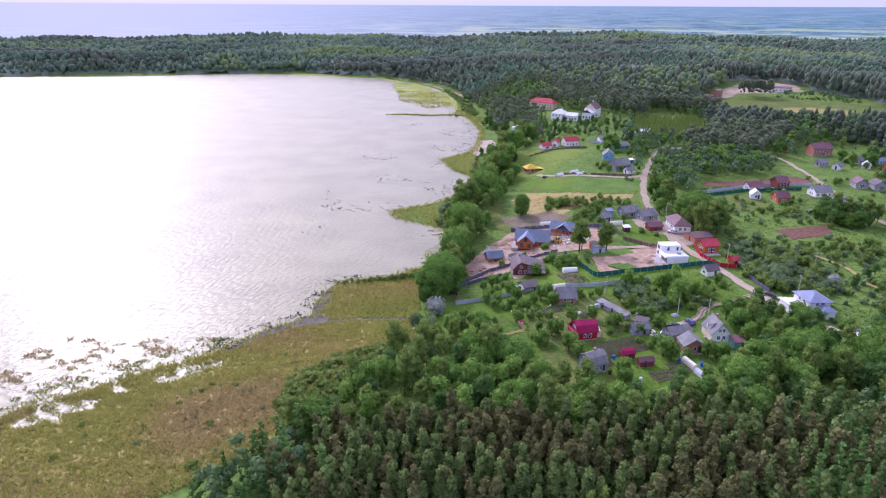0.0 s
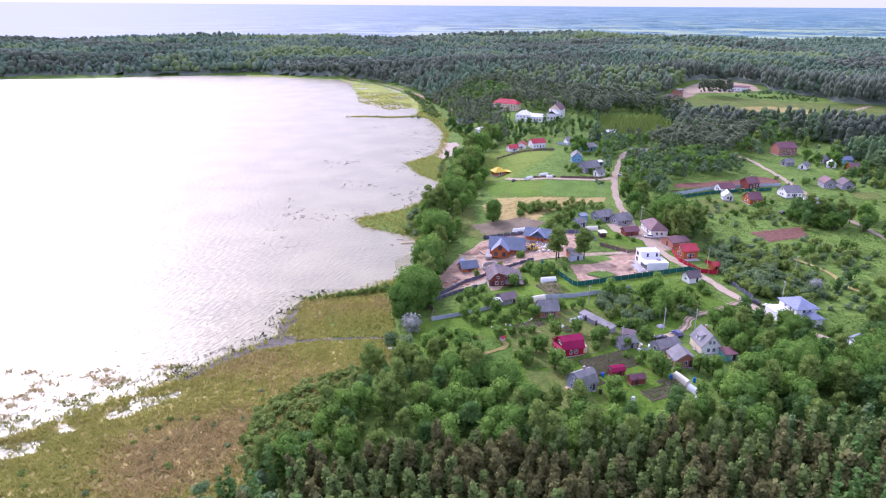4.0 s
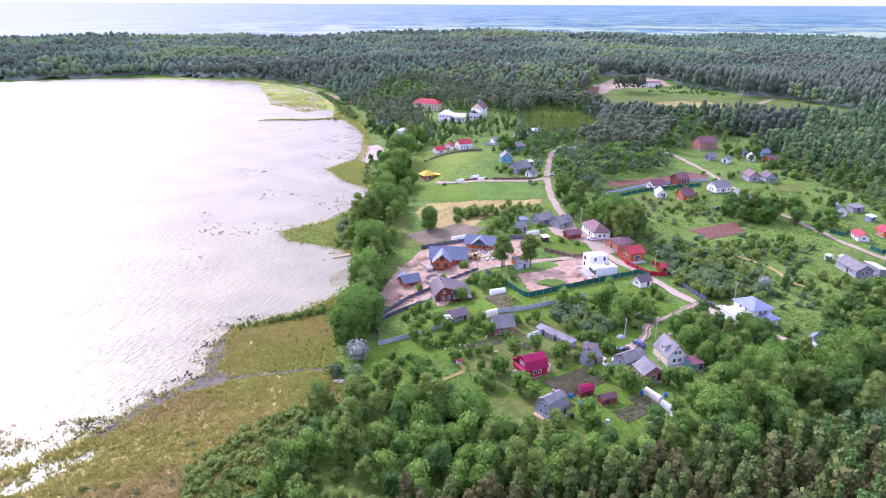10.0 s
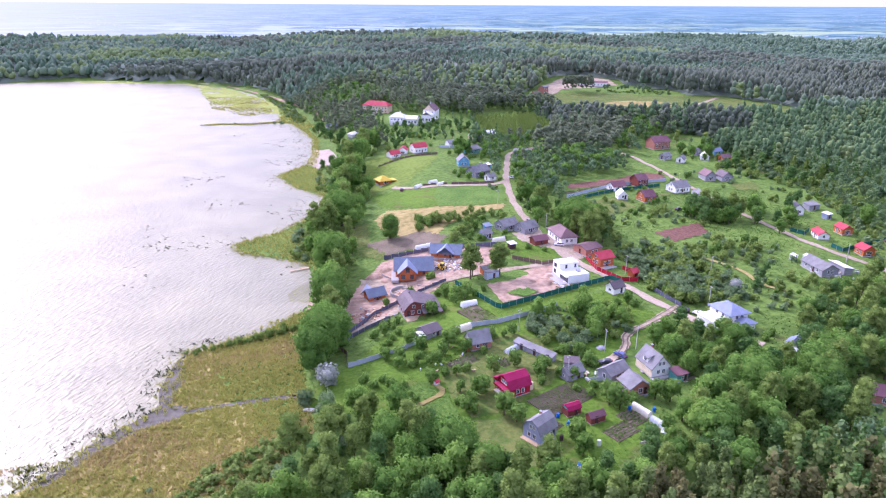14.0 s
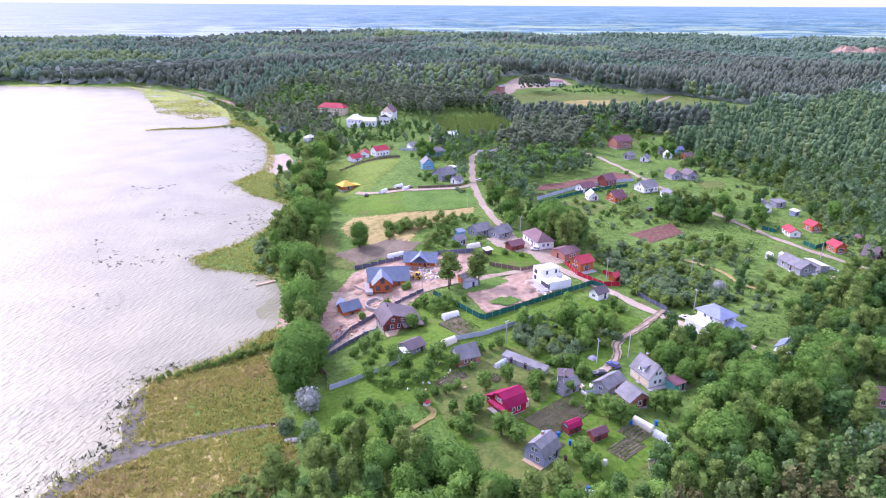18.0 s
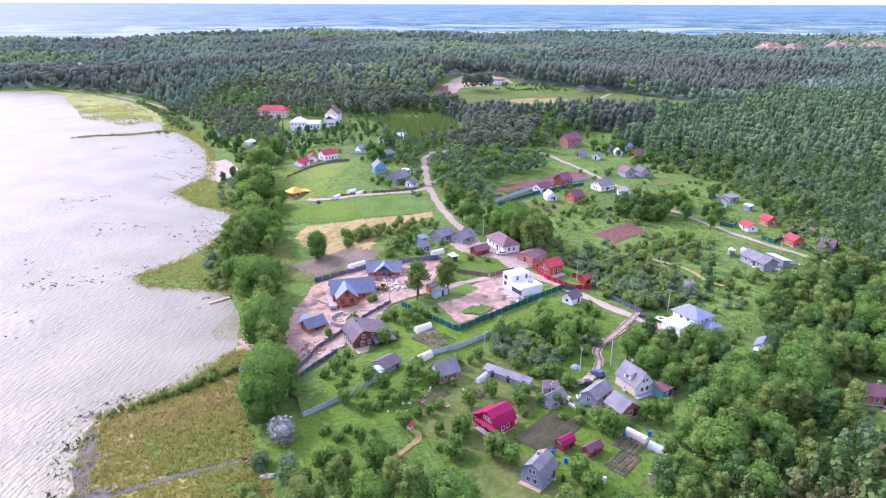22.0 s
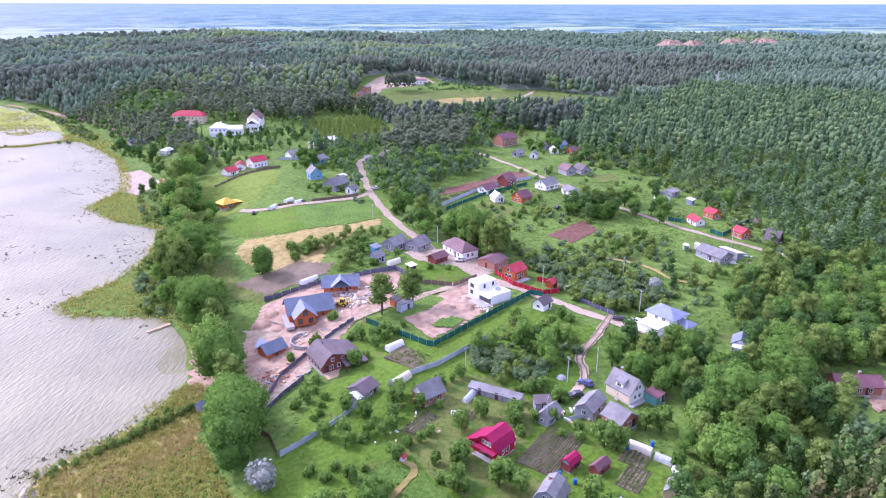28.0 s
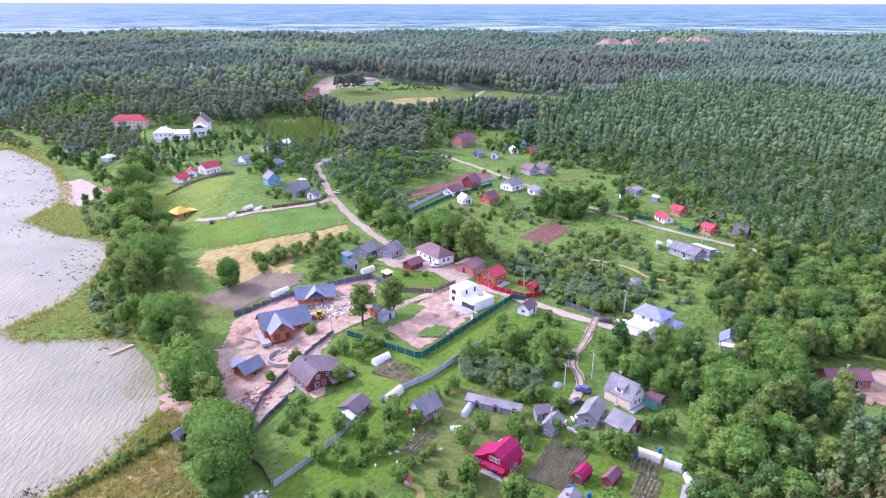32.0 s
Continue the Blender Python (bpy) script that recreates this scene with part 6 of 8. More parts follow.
house("white_house", 194.8, 335.0, 5, 10.0, 8.4, 3.4, 2.8, WHITE, SLATE, "large white house with grey roof", "gable", rows_of(3, 4, 9, 1.1) + rows_of(2, 2, 4, 1.1) + rows_of(2, 1, 1, 3.8), (3, 0.0), (2, 0.8, 0.6, BRICK), size=0.9)
house("white_annex", 197.8, 320.4, 70, 8.2, 6.4, 2.6, 1.4, WHITE, SLATE, "white outbuilding with grey sheet roof", "gable", rows_of(1, 2, 5, 1.0), (1, 0.0), over=0.3, category="outbuilding")
house("double_house", 224.5, 351.0, 80, 8.0, 6.0, 2.8, 2.4, GREYWOOD, MAUVEROOF, "dark timber house with faded red roof", "gable", rows_of(2, 2, 3, 1.0), (2, 0.0))
house("double_house", 232.5, 347.6, 80, 8.0, 6.0, 2.6, 2.2, GREYWOOD, BROWNROOF, "dark timber house with grey-brown roof", "gable", rows_of(2, 2, 3, 1.0), (2, 0.0))
house("plum_hall", 242.3, 427.0, 5, 12.5, 9.0, 4.8, 3.0, BRICK, PLUMROOF, "long brick house with plum roof at the wood", "gable", rows_of(3, 5, 11, 1.2) + rows_of(3, 5, 11, 3.2, 0.8, 0.9), (3, 0.5), (2, 1, 0.6, BRICK))
for hx, hy, ht, hw, hr, hl in ((256, 403, 10, GREYWOOD, SLATE, "grey shed with slate roof among gardens"), (267, 400, 5, BLUEWALL, PALEROOF, "blue shed with pale roof among gardens"), (252, 391, 60, WHITE, POLY, "white garden cabin among trees"),
                               (261, 384, 0, LOG, MAUVEROOF, "small orange garden cabin"), (229, 398, 15, GREYWOOD, SLATE, "weathered shed beside the road"), (234, 389, 40, WHITE, SLATE, "small pale cabin beside the road"), (228, 440, 30, BRICK, PLUMROOF, "small brick cabin at the wood's edge")):
    house("garden_cabin", hx, hy, ht, 6.0, 4.6, 2.4, 1.8, hw, hr, hl, "gable", rows_of(3, 2, 4, 1.0), (2, 0.0), over=0.3, category="cabin", group="garden cabins")
house("grey_white_house", 225.2, 287.0, 70, 6.0, 5.2, 3.2, 2.0, WHITE, SLATE, "white and grey house with a stepped roof", "gable", rows_of(1, 2, 4, 1.0) + rows_of(2, 2, 3, 1.0), (2, 0.0))
house("grey_shed", 237.4, 290.4, 5, 6.6, 4.0, 2.4, 0.7, GREYWOOD, SLATE, "grey flat-roofed shed by the meadow", "shed", (), (3, 0.0), over=0.3, plinth=0.1, category="shed")
house("white_shed", 233.6, 277.0, 15, 3.6, 2.8, 2.2, 0.4, BLUEGREY, FLATROOF, "small blue shed with white roof", "shed", (), (3, 0.0), over=0.3, plinth=0.1, category="shed")
house("red_roof_house", 211.0, 257.4, 68, 8.0, 5.0, 2.5, 1.5, WHITE, REDROOF, "long white house with red roof", "gable", rows_of(1, 3, 7, 1.0) + rows_of(2, 1, 1, 1.0), (1, 0.5), size=0.9)
house("orange_cabin", 224.4, 258.8, 80, 6.2, 5.2, 3.0, 1.6, LOG, REDROOF, "orange timber cabin with red roof", "gable", rows_of(2, 2, 3, 1.0) + rows_of(1, 2, 4, 1.0), (2, 0.0), group="orange cabins", size=0.9)
house("orange_cabin", 212.4, 236.6, 78, 6.0, 5.2, 3.0, 1.7, LOG, REDROOF, "orange timber cabin with red roof beside the fence", "gable", rows_of(2, 2, 3, 1.0) + rows_of(1, 2, 4, 1.0), (2, 0.0), group="orange cabins", size=0.9)
house("dark_a_frame", 219.0, 226.4, 100, 6.0, 5.4, 1.2, 4.2, DARKTRIM, BROWNROOF, "dark steep-roofed cabin at the wood's edge", "gable", rows_of(2, 1, 1, 1.4), (2, 0.0), size=0.9)
house("red_gazebo", 231.0, 242.0, 20, 2.6, 2.6, 1.9, 1.2, BROWNLOG, PLUMROOF, "small dark red gazebo by the fence", "hip", (), (3, 0.0), plinth=0.1, category="gazebo")
house("grey_farmhouse", 182.4, 228.2, 84, 11.4, 6.6, 2.6, 1.9, GREYWOOD, SLATE, "long weathered grey farmhouse in the meadow", "gable", rows_of(1, 3, 9, 1.0) + rows_of(2, 2, 3, 1.0), (1, 1.0))
house("lean_shed", 190.0, 226.0, 84, 8.0, 3.6, 2.2, 0.6, GREYWOOD, POLY, "low shed with pale patched roof", "shed", (), (3, 0.0), over=0.3, plinth=0.05, category="shed")
for cx, cy in ((182.0, 240.4), (186.4, 238.4)):
    house("white_hutch", cx, cy, 20, 2.8, 2.0, 1.5, 0.5, WHITE, FLATROOF, "small white hut beside the farmhouse", "shed", (), (3, 0.0), over=0.1, plinth=0.05, category="shed", group="white huts")
house("eastern_house", 134.0, 153.6, -38, 11.0, 5.4, 2.8, 1.7, BRICK, PLUMROOF, "long brick house with dusty plum roof among trees", "gable", rows_of(3, 3, 8, 1.0), (3, 2.0), (1.0, 0.6, 0.6, BRICK))
drape("bare_yard", [(128, 147), (136, 139), (150, 138), (154, 147), (142, 154)], SAND, "reddish bare yard among the trees", "yard", 0.3, step=2.0)
# north of the field
house("grey_double_house", 88.4, 306.0, 20, 8.2, 6.4, 2.4, 2.2, GREYWOOD, SLATE, "grey wooden house with a slate double roof", "gable", rows_of(2, 2, 3, 1.0) + rows_of(3, 2, 5, 1.0), (3, 0.0))
house("grey_double_house", 95.4, 300.4, 20, 8.0, 6.6, 2.4, 2.2, GREYWOOD, SLATE, "grey wooden house with slate roof by the lane", "gable", rows_of(2, 2, 3, 1.0) + rows_of(3, 2, 5, 1.0), (3, 0.0), (1, 0.5, 0.6, BRICK))
house("teal_shed", 79.0, 304.6, 12, 3.0, 2.6, 2.8, 0.5, BLUEWALL, BLUEROOF, "tall narrow blue-green shed", "shed", (), (3, 0.0), plinth=0.1, category="shed")
house("grey_cabin", 75.4, 297.0, 12, 4.4, 3.6, 2.6, 1.6, BLUEGREY, SLATE, "small grey cabin with slate roof", "gable", rows_of(3, 1, 1, 1.0), (3, 1.2), over=0.3, category="cabin")
house("brown_shed", 94.4, 284.6, 10, 6.2, 4.2, 2.3, 1.3, BROWNLOG, PLUMROOF, "brown open-fronted barn with dark roof", "gable", (), (3, 0.0), over=0.5, plinth=0.1, category="shed")
house("white_kiosk", 81.6, 282.6, 10, 2.6, 2.2, 2.2, 0.3, DARKTRIM, FLATROOF, "small dark kiosk with white roof", "shed", (), (3, 0.0), over=0.4, plinth=0.1, category="shed")
house("silver_trailer", 63.6, 257.2, 8, 5.0, 2.4, 2.5, 0.2, GREYFENCE, SLATE, "grey metal site cabin beside the trees", "shed", (), (3, 0.5), over=0.1, plinth=0.1, category="cabin")
house("brick_hut", 62.8, 261.6, 8, 3.0, 2.6, 2.4, 0.8, LOG, SLATE, "small brick hut behind the site cabin", "gable", (), (3, 0.0), over=0.3, plinth=0.1, category="shed")
house("blue_house", 105.0, 420.6, 80, 9.0, 6.4, 3.4, 2.9, BLUEWALL, SLATE, "bright blue house with grey roof", "gable", rows_of(1, 2, 6, 1.2) + rows_of(2, 2, 4, 1.2) + rows_of(2, 1, 1, 3.8), (1, 0.5), gable=BLUEWALL)
house("grey_house", 106.0, 395.4, 22, 11.0, 8.0, 3.0, 3.0, GREYWOOD, SLATE, "grey wooden house with a broad slate roof", "gable", rows_of(3, 3, 9, 1.1) + rows_of(2, 2, 4, 1.1), (3, 1.0), (2, 0.8, 0.6, BRICK))
house("white_cabin", 109.0, 383.6, 20, 5.0, 4.6, 2.4, 1.5, WHITE, SLATE, "small white cabin with grey roof behind the hedge", "gable", rows_of(3, 1, 1, 1.0), (2, 0.0), over=0.3, category="cabin")
house("blue_shed", 116.4, 409.0, 15, 3.4, 3.0, 2.3, 0.4, BLUEWALL, FLATROOF, "small pale blue shed", "shed", (), (3, 0.0), over=0.2, plinth=0.1, category="shed")
house("grey_flat_shop", 148.5, 433.0, -25, 11.0, 6.0, 3.0, 0.6, GREYWOOD, SLATE, "low grey flat-roofed shop at the lane", "shed", rows_of(3, 3, 9, 1.0), (3, 0.0), over=0.3, category="shop")
house("pink_roof_house", 70.0, 455.0, 20, 8.0, 7.0, 2.8, 2.2, WHITE, REDROOF, "white cottage with pinkish red roof", "gable", rows_of(3, 2, 5, 1.0), (3, 0.0), size=0.86, group="red-roofed cottages")
house("pink_roof_house", 77.5, 460.0, 70, 7.0, 6.0, 3.4, 2.2, WHITE, REDROOF, "white cottage with red cross roof", "gable", rows_of(2, 2, 3, 1.0), (2, 0.0), size=0.86, group="red-roofed cottages")
house("pink_roof_house", 88.0, 462.0, 15, 11.0, 8.0, 4.4, 2.6, WHITE, REDROOF, "larger white house with pinkish red roof", "gable", rows_of(3, 4, 10, 1.2) + rows_of(2, 2, 4, 1.2), (3, 1.0), size=0.86, group="red-roofed cottages")
yh = house("yellow_pavilion", 55.5, 417.0, 15, 7.0, 6.4, 2.6, 2.6, LOG, YELLOWROOF, "timber pavilion with bright yellow roof", "hip", rows_of(3, 2, 4, 1.0), (3, 0.0), over=0.8, category="pavilion")
lean_to(yh, 3.6, -4.0, 8.0, 2.6, 2.0, 2.5, "x+", YELLOWROOF)
house("red_boathouse", 38.0, 466.0, 80, 9.0, 5.0, 4.0, 1.6, BROWNLOG, REDROOF, "dark red boathouse at the beach", "gable", rows_of(1, 2, 5, 1.2), (2, 0.0))
wv = house("white_manor", 97.0, 563.0, -28, 12.0, 9.0, 5.4, 3.4, WHITE, FLATROOF, "white resort villa with a pale hipped roof", "hip", rows_of(3, 4, 11, 1.0) + rows_of(3, 4, 11, 3.2, 0.9, 1.1) + rows_of(2, 3, 8, 1.0), (3, 0.0), (1.5, 0.8, 0.6, WHITE))
part("low_wing", Solid().box(6.02, -4.2, -0.6, 16.0, 3.6, 4.4), WHITE, wv, "long white wing beside the villa")
part("wing_roof", Solid().extrude([(-4.8, 4.3), (-0.3, 6.6), (4.2, 4.3), (4.2, 4.45), (-0.3, 6.75), (-4.8, 4.45)], 6.02, 16.6), FLATROOF, wv, "pale sheet roof over the wing")
for wx in (7.6, 10.0, 12.4, 14.8):
    w = part("window", Solid().box(wx - 0.6, -4.28, 1.2, wx + 0.6, -4.2, 3.0), TRIM, wv)
    part("pane", Solid().box(wx - 0.48, -4.31, 1.3, wx + 0.48, -4.28, 2.9), GLASS, w)
part("glass_front", Solid().box(-4.6, -6.2, -0.6, 4.6, -4.52, 2.8), WHITE, wv, "glazed white veranda of the villa")
wm = house("white_tower_house", 126.0, 571.0, 62, 15.0, 10.0, 8.0, 4.6, WHITE, MAUVEROOF, "tall white resort house with rosy roof", "gable", rows_of(1, 5, 14, 1.2) + rows_of(1, 5, 14, 3.6) + rows_of(1, 5, 14, 6.0, 0.9, 1.1) + rows_of(2, 3, 8, 1.2) + rows_of(2, 3, 8, 3.6) + rows_of(2, 3, 8, 6.0), (2, 0.0), (3, 1, 1, WHITE), gable=CREAM)
part("front_wing", Solid().box(-17.0, -4.0, -0.6, -7.52, 4.0, 5.6), WHITE, wm, "lower white wing of the resort house")
part("wing_roof", Solid().extrude([(-4.6, 5.4), (0.0, 8.0), (4.6, 5.4), (4.6, 5.55), (0.0, 8.15), (-4.6, 5.55)], -17.6, -7.52), FLATROOF, wm, "pale roof of the lower wing")
for wy in (-2.6, 0.0, 2.6):
    w = part("window", Solid().box(-17.08, wy - 0.6, 1.4, -17.0, wy + 0.6, 3.2), TRIM, wm)
    part("pane", Solid().box(-17.11, wy - 0.48, 1.5, -17.08, wy + 0.48, 3.1), GLASS, w)
house("red_roof_hall", 91.0, 618.0, -35, 24.0, 9.0, 6.4, 3.6, CREAM, REDROOF, "long cream resort hall with red roof in the pines", "hip", rows_of(3, 8, 22, 1.5) + rows_of(3, 8, 22, 4.0), (3, 0.0))
house("grey_pavilion", 55.0, 620.0, 10, 16.0, 6.0, 2.8, 1.8, GREYWOOD, BLUEROOF, "low grey lakeside pavilion", "gable", rows_of(3, 5, 14, 1.0), (3, 0.0))
house("white_pavilion", 62.0, 566.0, 30, 8.0, 6.0, 2.6, 1.8, WHITE, FLATROOF, "white lakeside pavilion with pale roof", "hip", rows_of(3, 2, 4, 1.0), (3, 0.0))
for hx, hy, ht, hw, hr, hl in ((114, 470, 10, WHITE, SLATE, "pale cottage among garden trees"), (120, 449, 25, TEAL, SLATE, "teal cottage behind the lane"), (136, 487, 15, CREAM, POLY, "cream cottage with white roof"), (148, 493, 15, WHITE, FLATROOF, "white cottage at the pine wood")):
    house("cottage", hx, hy, ht, 9.0, 6.5, 3.0, 2.0, hw, hr, hl, "gable", rows_of(3, 3, 7, 1.1), (3, 0.0), category="cottage", group="cottages by the pines")
house("far_block", 268, 668, 35, 9, 6, 7.0, 1.0, BRICK, SLATE, "brick block at a far clearing", "gable", rows_of(3, 3, 8, 1.5) + rows_of(3, 3, 8, 4.4), (3, 0.0))
house("far_block", 343, 706, -28, 30, 9, 4.4, 1.2, WHITE, PLUMROOF, "long low farm hall at a far clearing", "gable", rows_of(3, 8, 28, 1.5), (3, 0.0))
house("far_shed", 252, 650, 20, 8, 6, 3.6, 2.2, LOG, MAUVEROOF, "small far cottage with a faded rosy roof", "gable", rows_of(3, 2, 5, 1.2), (3, 0.0))

house("boat_shed", -3.0, 247.6, 25, 3.2, 2.4, 2.0, 0.8, GREYWOOD, BLUEROOF, "small grey shore shed with blue-grey roof", "gable", (), (3, 0.0), over=0.3, plinth=0.1, category="shed")


# ---- fences ----
def fence(name, line, high, mat, label, step=2.5, post_mat=METAL, group=""):
    """Sheet or board fence: a panel between each two posts."""
    x0, y0 = line[0]
    root = thing(name, x0, y0, 0, label, "fence", group)
    zr = root.matrix_basis.translation.z
    for (xa, ya), (xb, yb) in zip(line[:-1], line[1:]):
        n = max(1, round(math.hypot(xb - xa, yb - ya) / step))
        ang = math.degrees(math.atan2(yb - ya, xb - xa))
        run = math.hypot(xb - xa, yb - ya) / n
        pan = Solid().box(0.05, -0.03, 0.08, run - 0.05, 0.03, high).mesh("panel", mat)
        pst = Solid().box(-0.05, -0.05, -0.6, 0.05, 0.05, high + 0.06).mesh("post", post_mat)
        for k in range(n):
            u = k / n
            x, y = xa + (xb - xa) * u, ya + (yb - ya) * u
            z = min(ground_z(x, y), ground_z(xa + (xb - xa) * (k + 1) / n, ya + (yb - ya) * (k + 1) / n))
            m = pose(x - x0, y - y0, z - zr, 0, 0, ang)
            part("panel", pan, None, root, at=m)
            part("post", pst, None, root, at=m)
    return root


fence("sheet_fence", [(50, 258), (56.5, 233.5), (58, 232), (104, 243), (106, 239)], 1.9, GREENFENCE, "dark green profiled sheet fence round the sandy plot", 3.0)
fence("sheet_fence", [(4.5, 213), (12.5, 214.5)], 1.7, GREYFENCE, "pale grey sheet fence of a shore garden", 2.5)
fence("board_fence", [(4.2, 213.5), (5.5, 222), (2.5, 232)], 1.5, BROWNFENCE, "rusty brown fence beside the big tree", 2.5)
fence("sheet_fence", [(12.5, 214.6), (17, 215.6), (22, 217), (27, 219.5)], 1.6, GREYFENCE, "short weathered grey garden fence", 2.5)
fence("sheet_fence", [(37.5, 222), (44, 223), (53, 222.5), (72, 226.5), (76, 228)], 1.7, GREYFENCE, "long pale blue-grey sheet fence between gardens", 2.5)
fence("sheet_fence", [(2, 231), (13, 242.5), (19, 249.5), (27, 254), (39, 259.6), (48, 262.4)], 1.7, DARKFENCE, "dark slate sheet fence along the lane", 3.0)
fence("board_fence", [(3.2, 227.6), (9, 234.6), (15.4, 239.2), (23, 243.2)], 1.4, DARKFENCE, "low dark fence of the shore garden", 2.5)
fence("sheet_fence", [(32, 299), (44, 296.5), (50, 295), (62, 290), (77, 286), (77.5, 277)], 2.0, DARKFENCE, "dark slate sheet fence behind the log houses", 3.0)
fence("sheet_fence", [(105, 263.5), (103.4, 252), (107, 240.5), (112.5, 238.4), (116, 243), (113, 250)], 1.8, REDFENCE, "bright red sheet fence round the orange house", 2.5)
fence("board_fence", [(86, 262.5), (97, 263.8)], 1.6, BROWNFENCE, "brown board fence beside the white house", 2.5)
fence("board_fence", [(86, 263), (77.5, 272)], 1.6, BROWNFENCE, "brown board fence of the grass plot", 2.5)
fence("sheet_fence", [(134, 340), (163, 351), (190, 353.6), (200, 353)], 1.8, GREYFENCE, "long pale blue sheet fence along the ploughed strip", 4.0)
fence("sheet_fence", [(132, 334), (160, 343), (191, 345.5)], 1.7, GREENFENCE, "dark green fence behind the cabins", 4.0)
fence("sheet_fence", [(206.5, 247), (206.2, 241), (235, 246)], 1.8, GREENFENCE, "dark green fence between the orange cabins", 4.0)
fence("sheet_fence", [(204.4, 267), (206.8, 261.5), (212, 264.5)], 1.8, GREENFENCE, "dark green fence beside the road", 4.0)
fence("board_fence", [(86, 381.5), (97, 379), (109, 377.2)], 1.3, BROWNFENCE, "dark board fence along the driveway", 4.0)
fence("board_fence", [(72, 389), (84, 383)], 1.3, BROWNFENCE, "dark board fence beside the greenhouses", 4.0)
fence("board_fence", [(58, 444), (72, 448), (90, 452), (98, 452)], 1.4, BROWNFENCE, "dark fence before the red-roofed cottages", 4.0)
fence("sheet_fence", [(104, 470), (118, 462), (134, 452)], 1.8, GREYFENCE, "pale green-grey fence behind the gardens", 4.0)
fence("panel_fence", [(61.8, 192.6), (63.4, 190.6)], 1.5, GREYFENCE, "pale blue panels beside the sheds", 1.3)
fence("panel_fence", [(65.0, 184.6), (68.6, 183.6)], 1.2, GREYFENCE, "pale blue board fence by the low house", 1.8)
fence("sheet_fence", [(113.6, 231), (114.2, 224), (115.2, 216.4)], 1.6, DARKFENCE, "dark grey fence along the lane", 2.5)


# ---- greenhouses, beds, vehicles, odds and ends ----
def greenhouse(x, y, turn, L, W, H, cover, label):
    root = thing("greenhouse", x, y, turn, label, "greenhouse", "greenhouses")
    arc = [(W / 2 * math.cos(a), H * math.sin(a)) for a in np.linspace(0, math.pi, 9)]
    part("cover", Solid().extrude(arc + [(u * 0.97, w * 0.97) for u, w in arc[::-1]], -L / 2, L / 2), cover, root)
    for s in (-1, 1):
        e = part("end_wall", Solid().extrude(arc, s * L / 2 - 0.02, s * L / 2 + 0.02), cover, root)
        part("door", Solid().box(s * L / 2 - 0.05, -0.4, 0.05, s * L / 2 + 0.05, 0.4, min(1.8, H * 0.85)), TRIM, e)
    for k in range(max(2, round(L / 1.5)) + 1):
        u = -L / 2 + L * k / max(2, round(L / 1.5))
        part("rib", Solid().extrude([(a * 1.012, b * 1.012) for a, b in arc] + [(a * 0.96, b * 0.96) for a, b in arc[::-1]], u - 0.03, u + 0.03), TRIM, root)
    part("base_board", Solid().box(-L / 2, -W / 2 - 0.04, -0.2, L / 2, -W / 2 + 0.02, 0.15).box(-L / 2, W / 2 - 0.02, -0.2, L / 2, W / 2 + 0.04, 0.15), WOOD, root)
    return root


greenhouse(48.8, 238.4, 8, 5.4, 2.4, 2.0, POLY, "milky arched greenhouse at the vegetable bed")
greenhouse(41.4, 222.0, 18, 5.6, 2.4, 2.0, PALEPOLY, "cream arched greenhouse beside the fence")
greenhouse(51.4, 205.6, 28, 5.8, 1.8, 1.4, GREYPOLY, "milky low greenhouse on the lawn")
greenhouse(44.6, 201.8, -35, 2.6, 1.4, 0.9, POLY, "small white cold frame on a bed")
greenhouse(70.6, 168.0, -72, 5.2, 2.0, 1.7, PALEPOLY, "cream arched greenhouse at the kitchen garden")
greenhouse(71.8, 162.6, -72, 3.8, 1.9, 1.5, GREYPOLY, "milky arched greenhouse at the kitchen garden")
greenhouse(70.6, 158.2, 50, 3.2, 1.8, 1.5, GREYPOLY, "grey-white arched greenhouse beside the trees")
greenhouse(79.4, 291.6, 10, 5.4, 2.4, 1.9, PALEPOLY, "pale greenish greenhouse behind the cabin")
greenhouse(49.0, 299.6, 14, 7.0, 2.2, 1.8, POLY, "milky greenhouse behind the log house")
greenhouse(78.0, 390.0, 25, 5.0, 2.4, 1.8, POLY, "milky greenhouse in the far garden")
greenhouse(80.6, 384.4, 20, 4.2, 2.2, 1.4, POLY, "white low greenhouse in the far garden")
greenhouse(69.0, 388.0, 40, 5.0, 2.4, 1.8, POLY, "milky greenhouse beside the driveway")
greenhouse(47.0, 152.6, -40, 3.2, 1.1, 0.8, POLY, "white film tunnel at the garden's end")


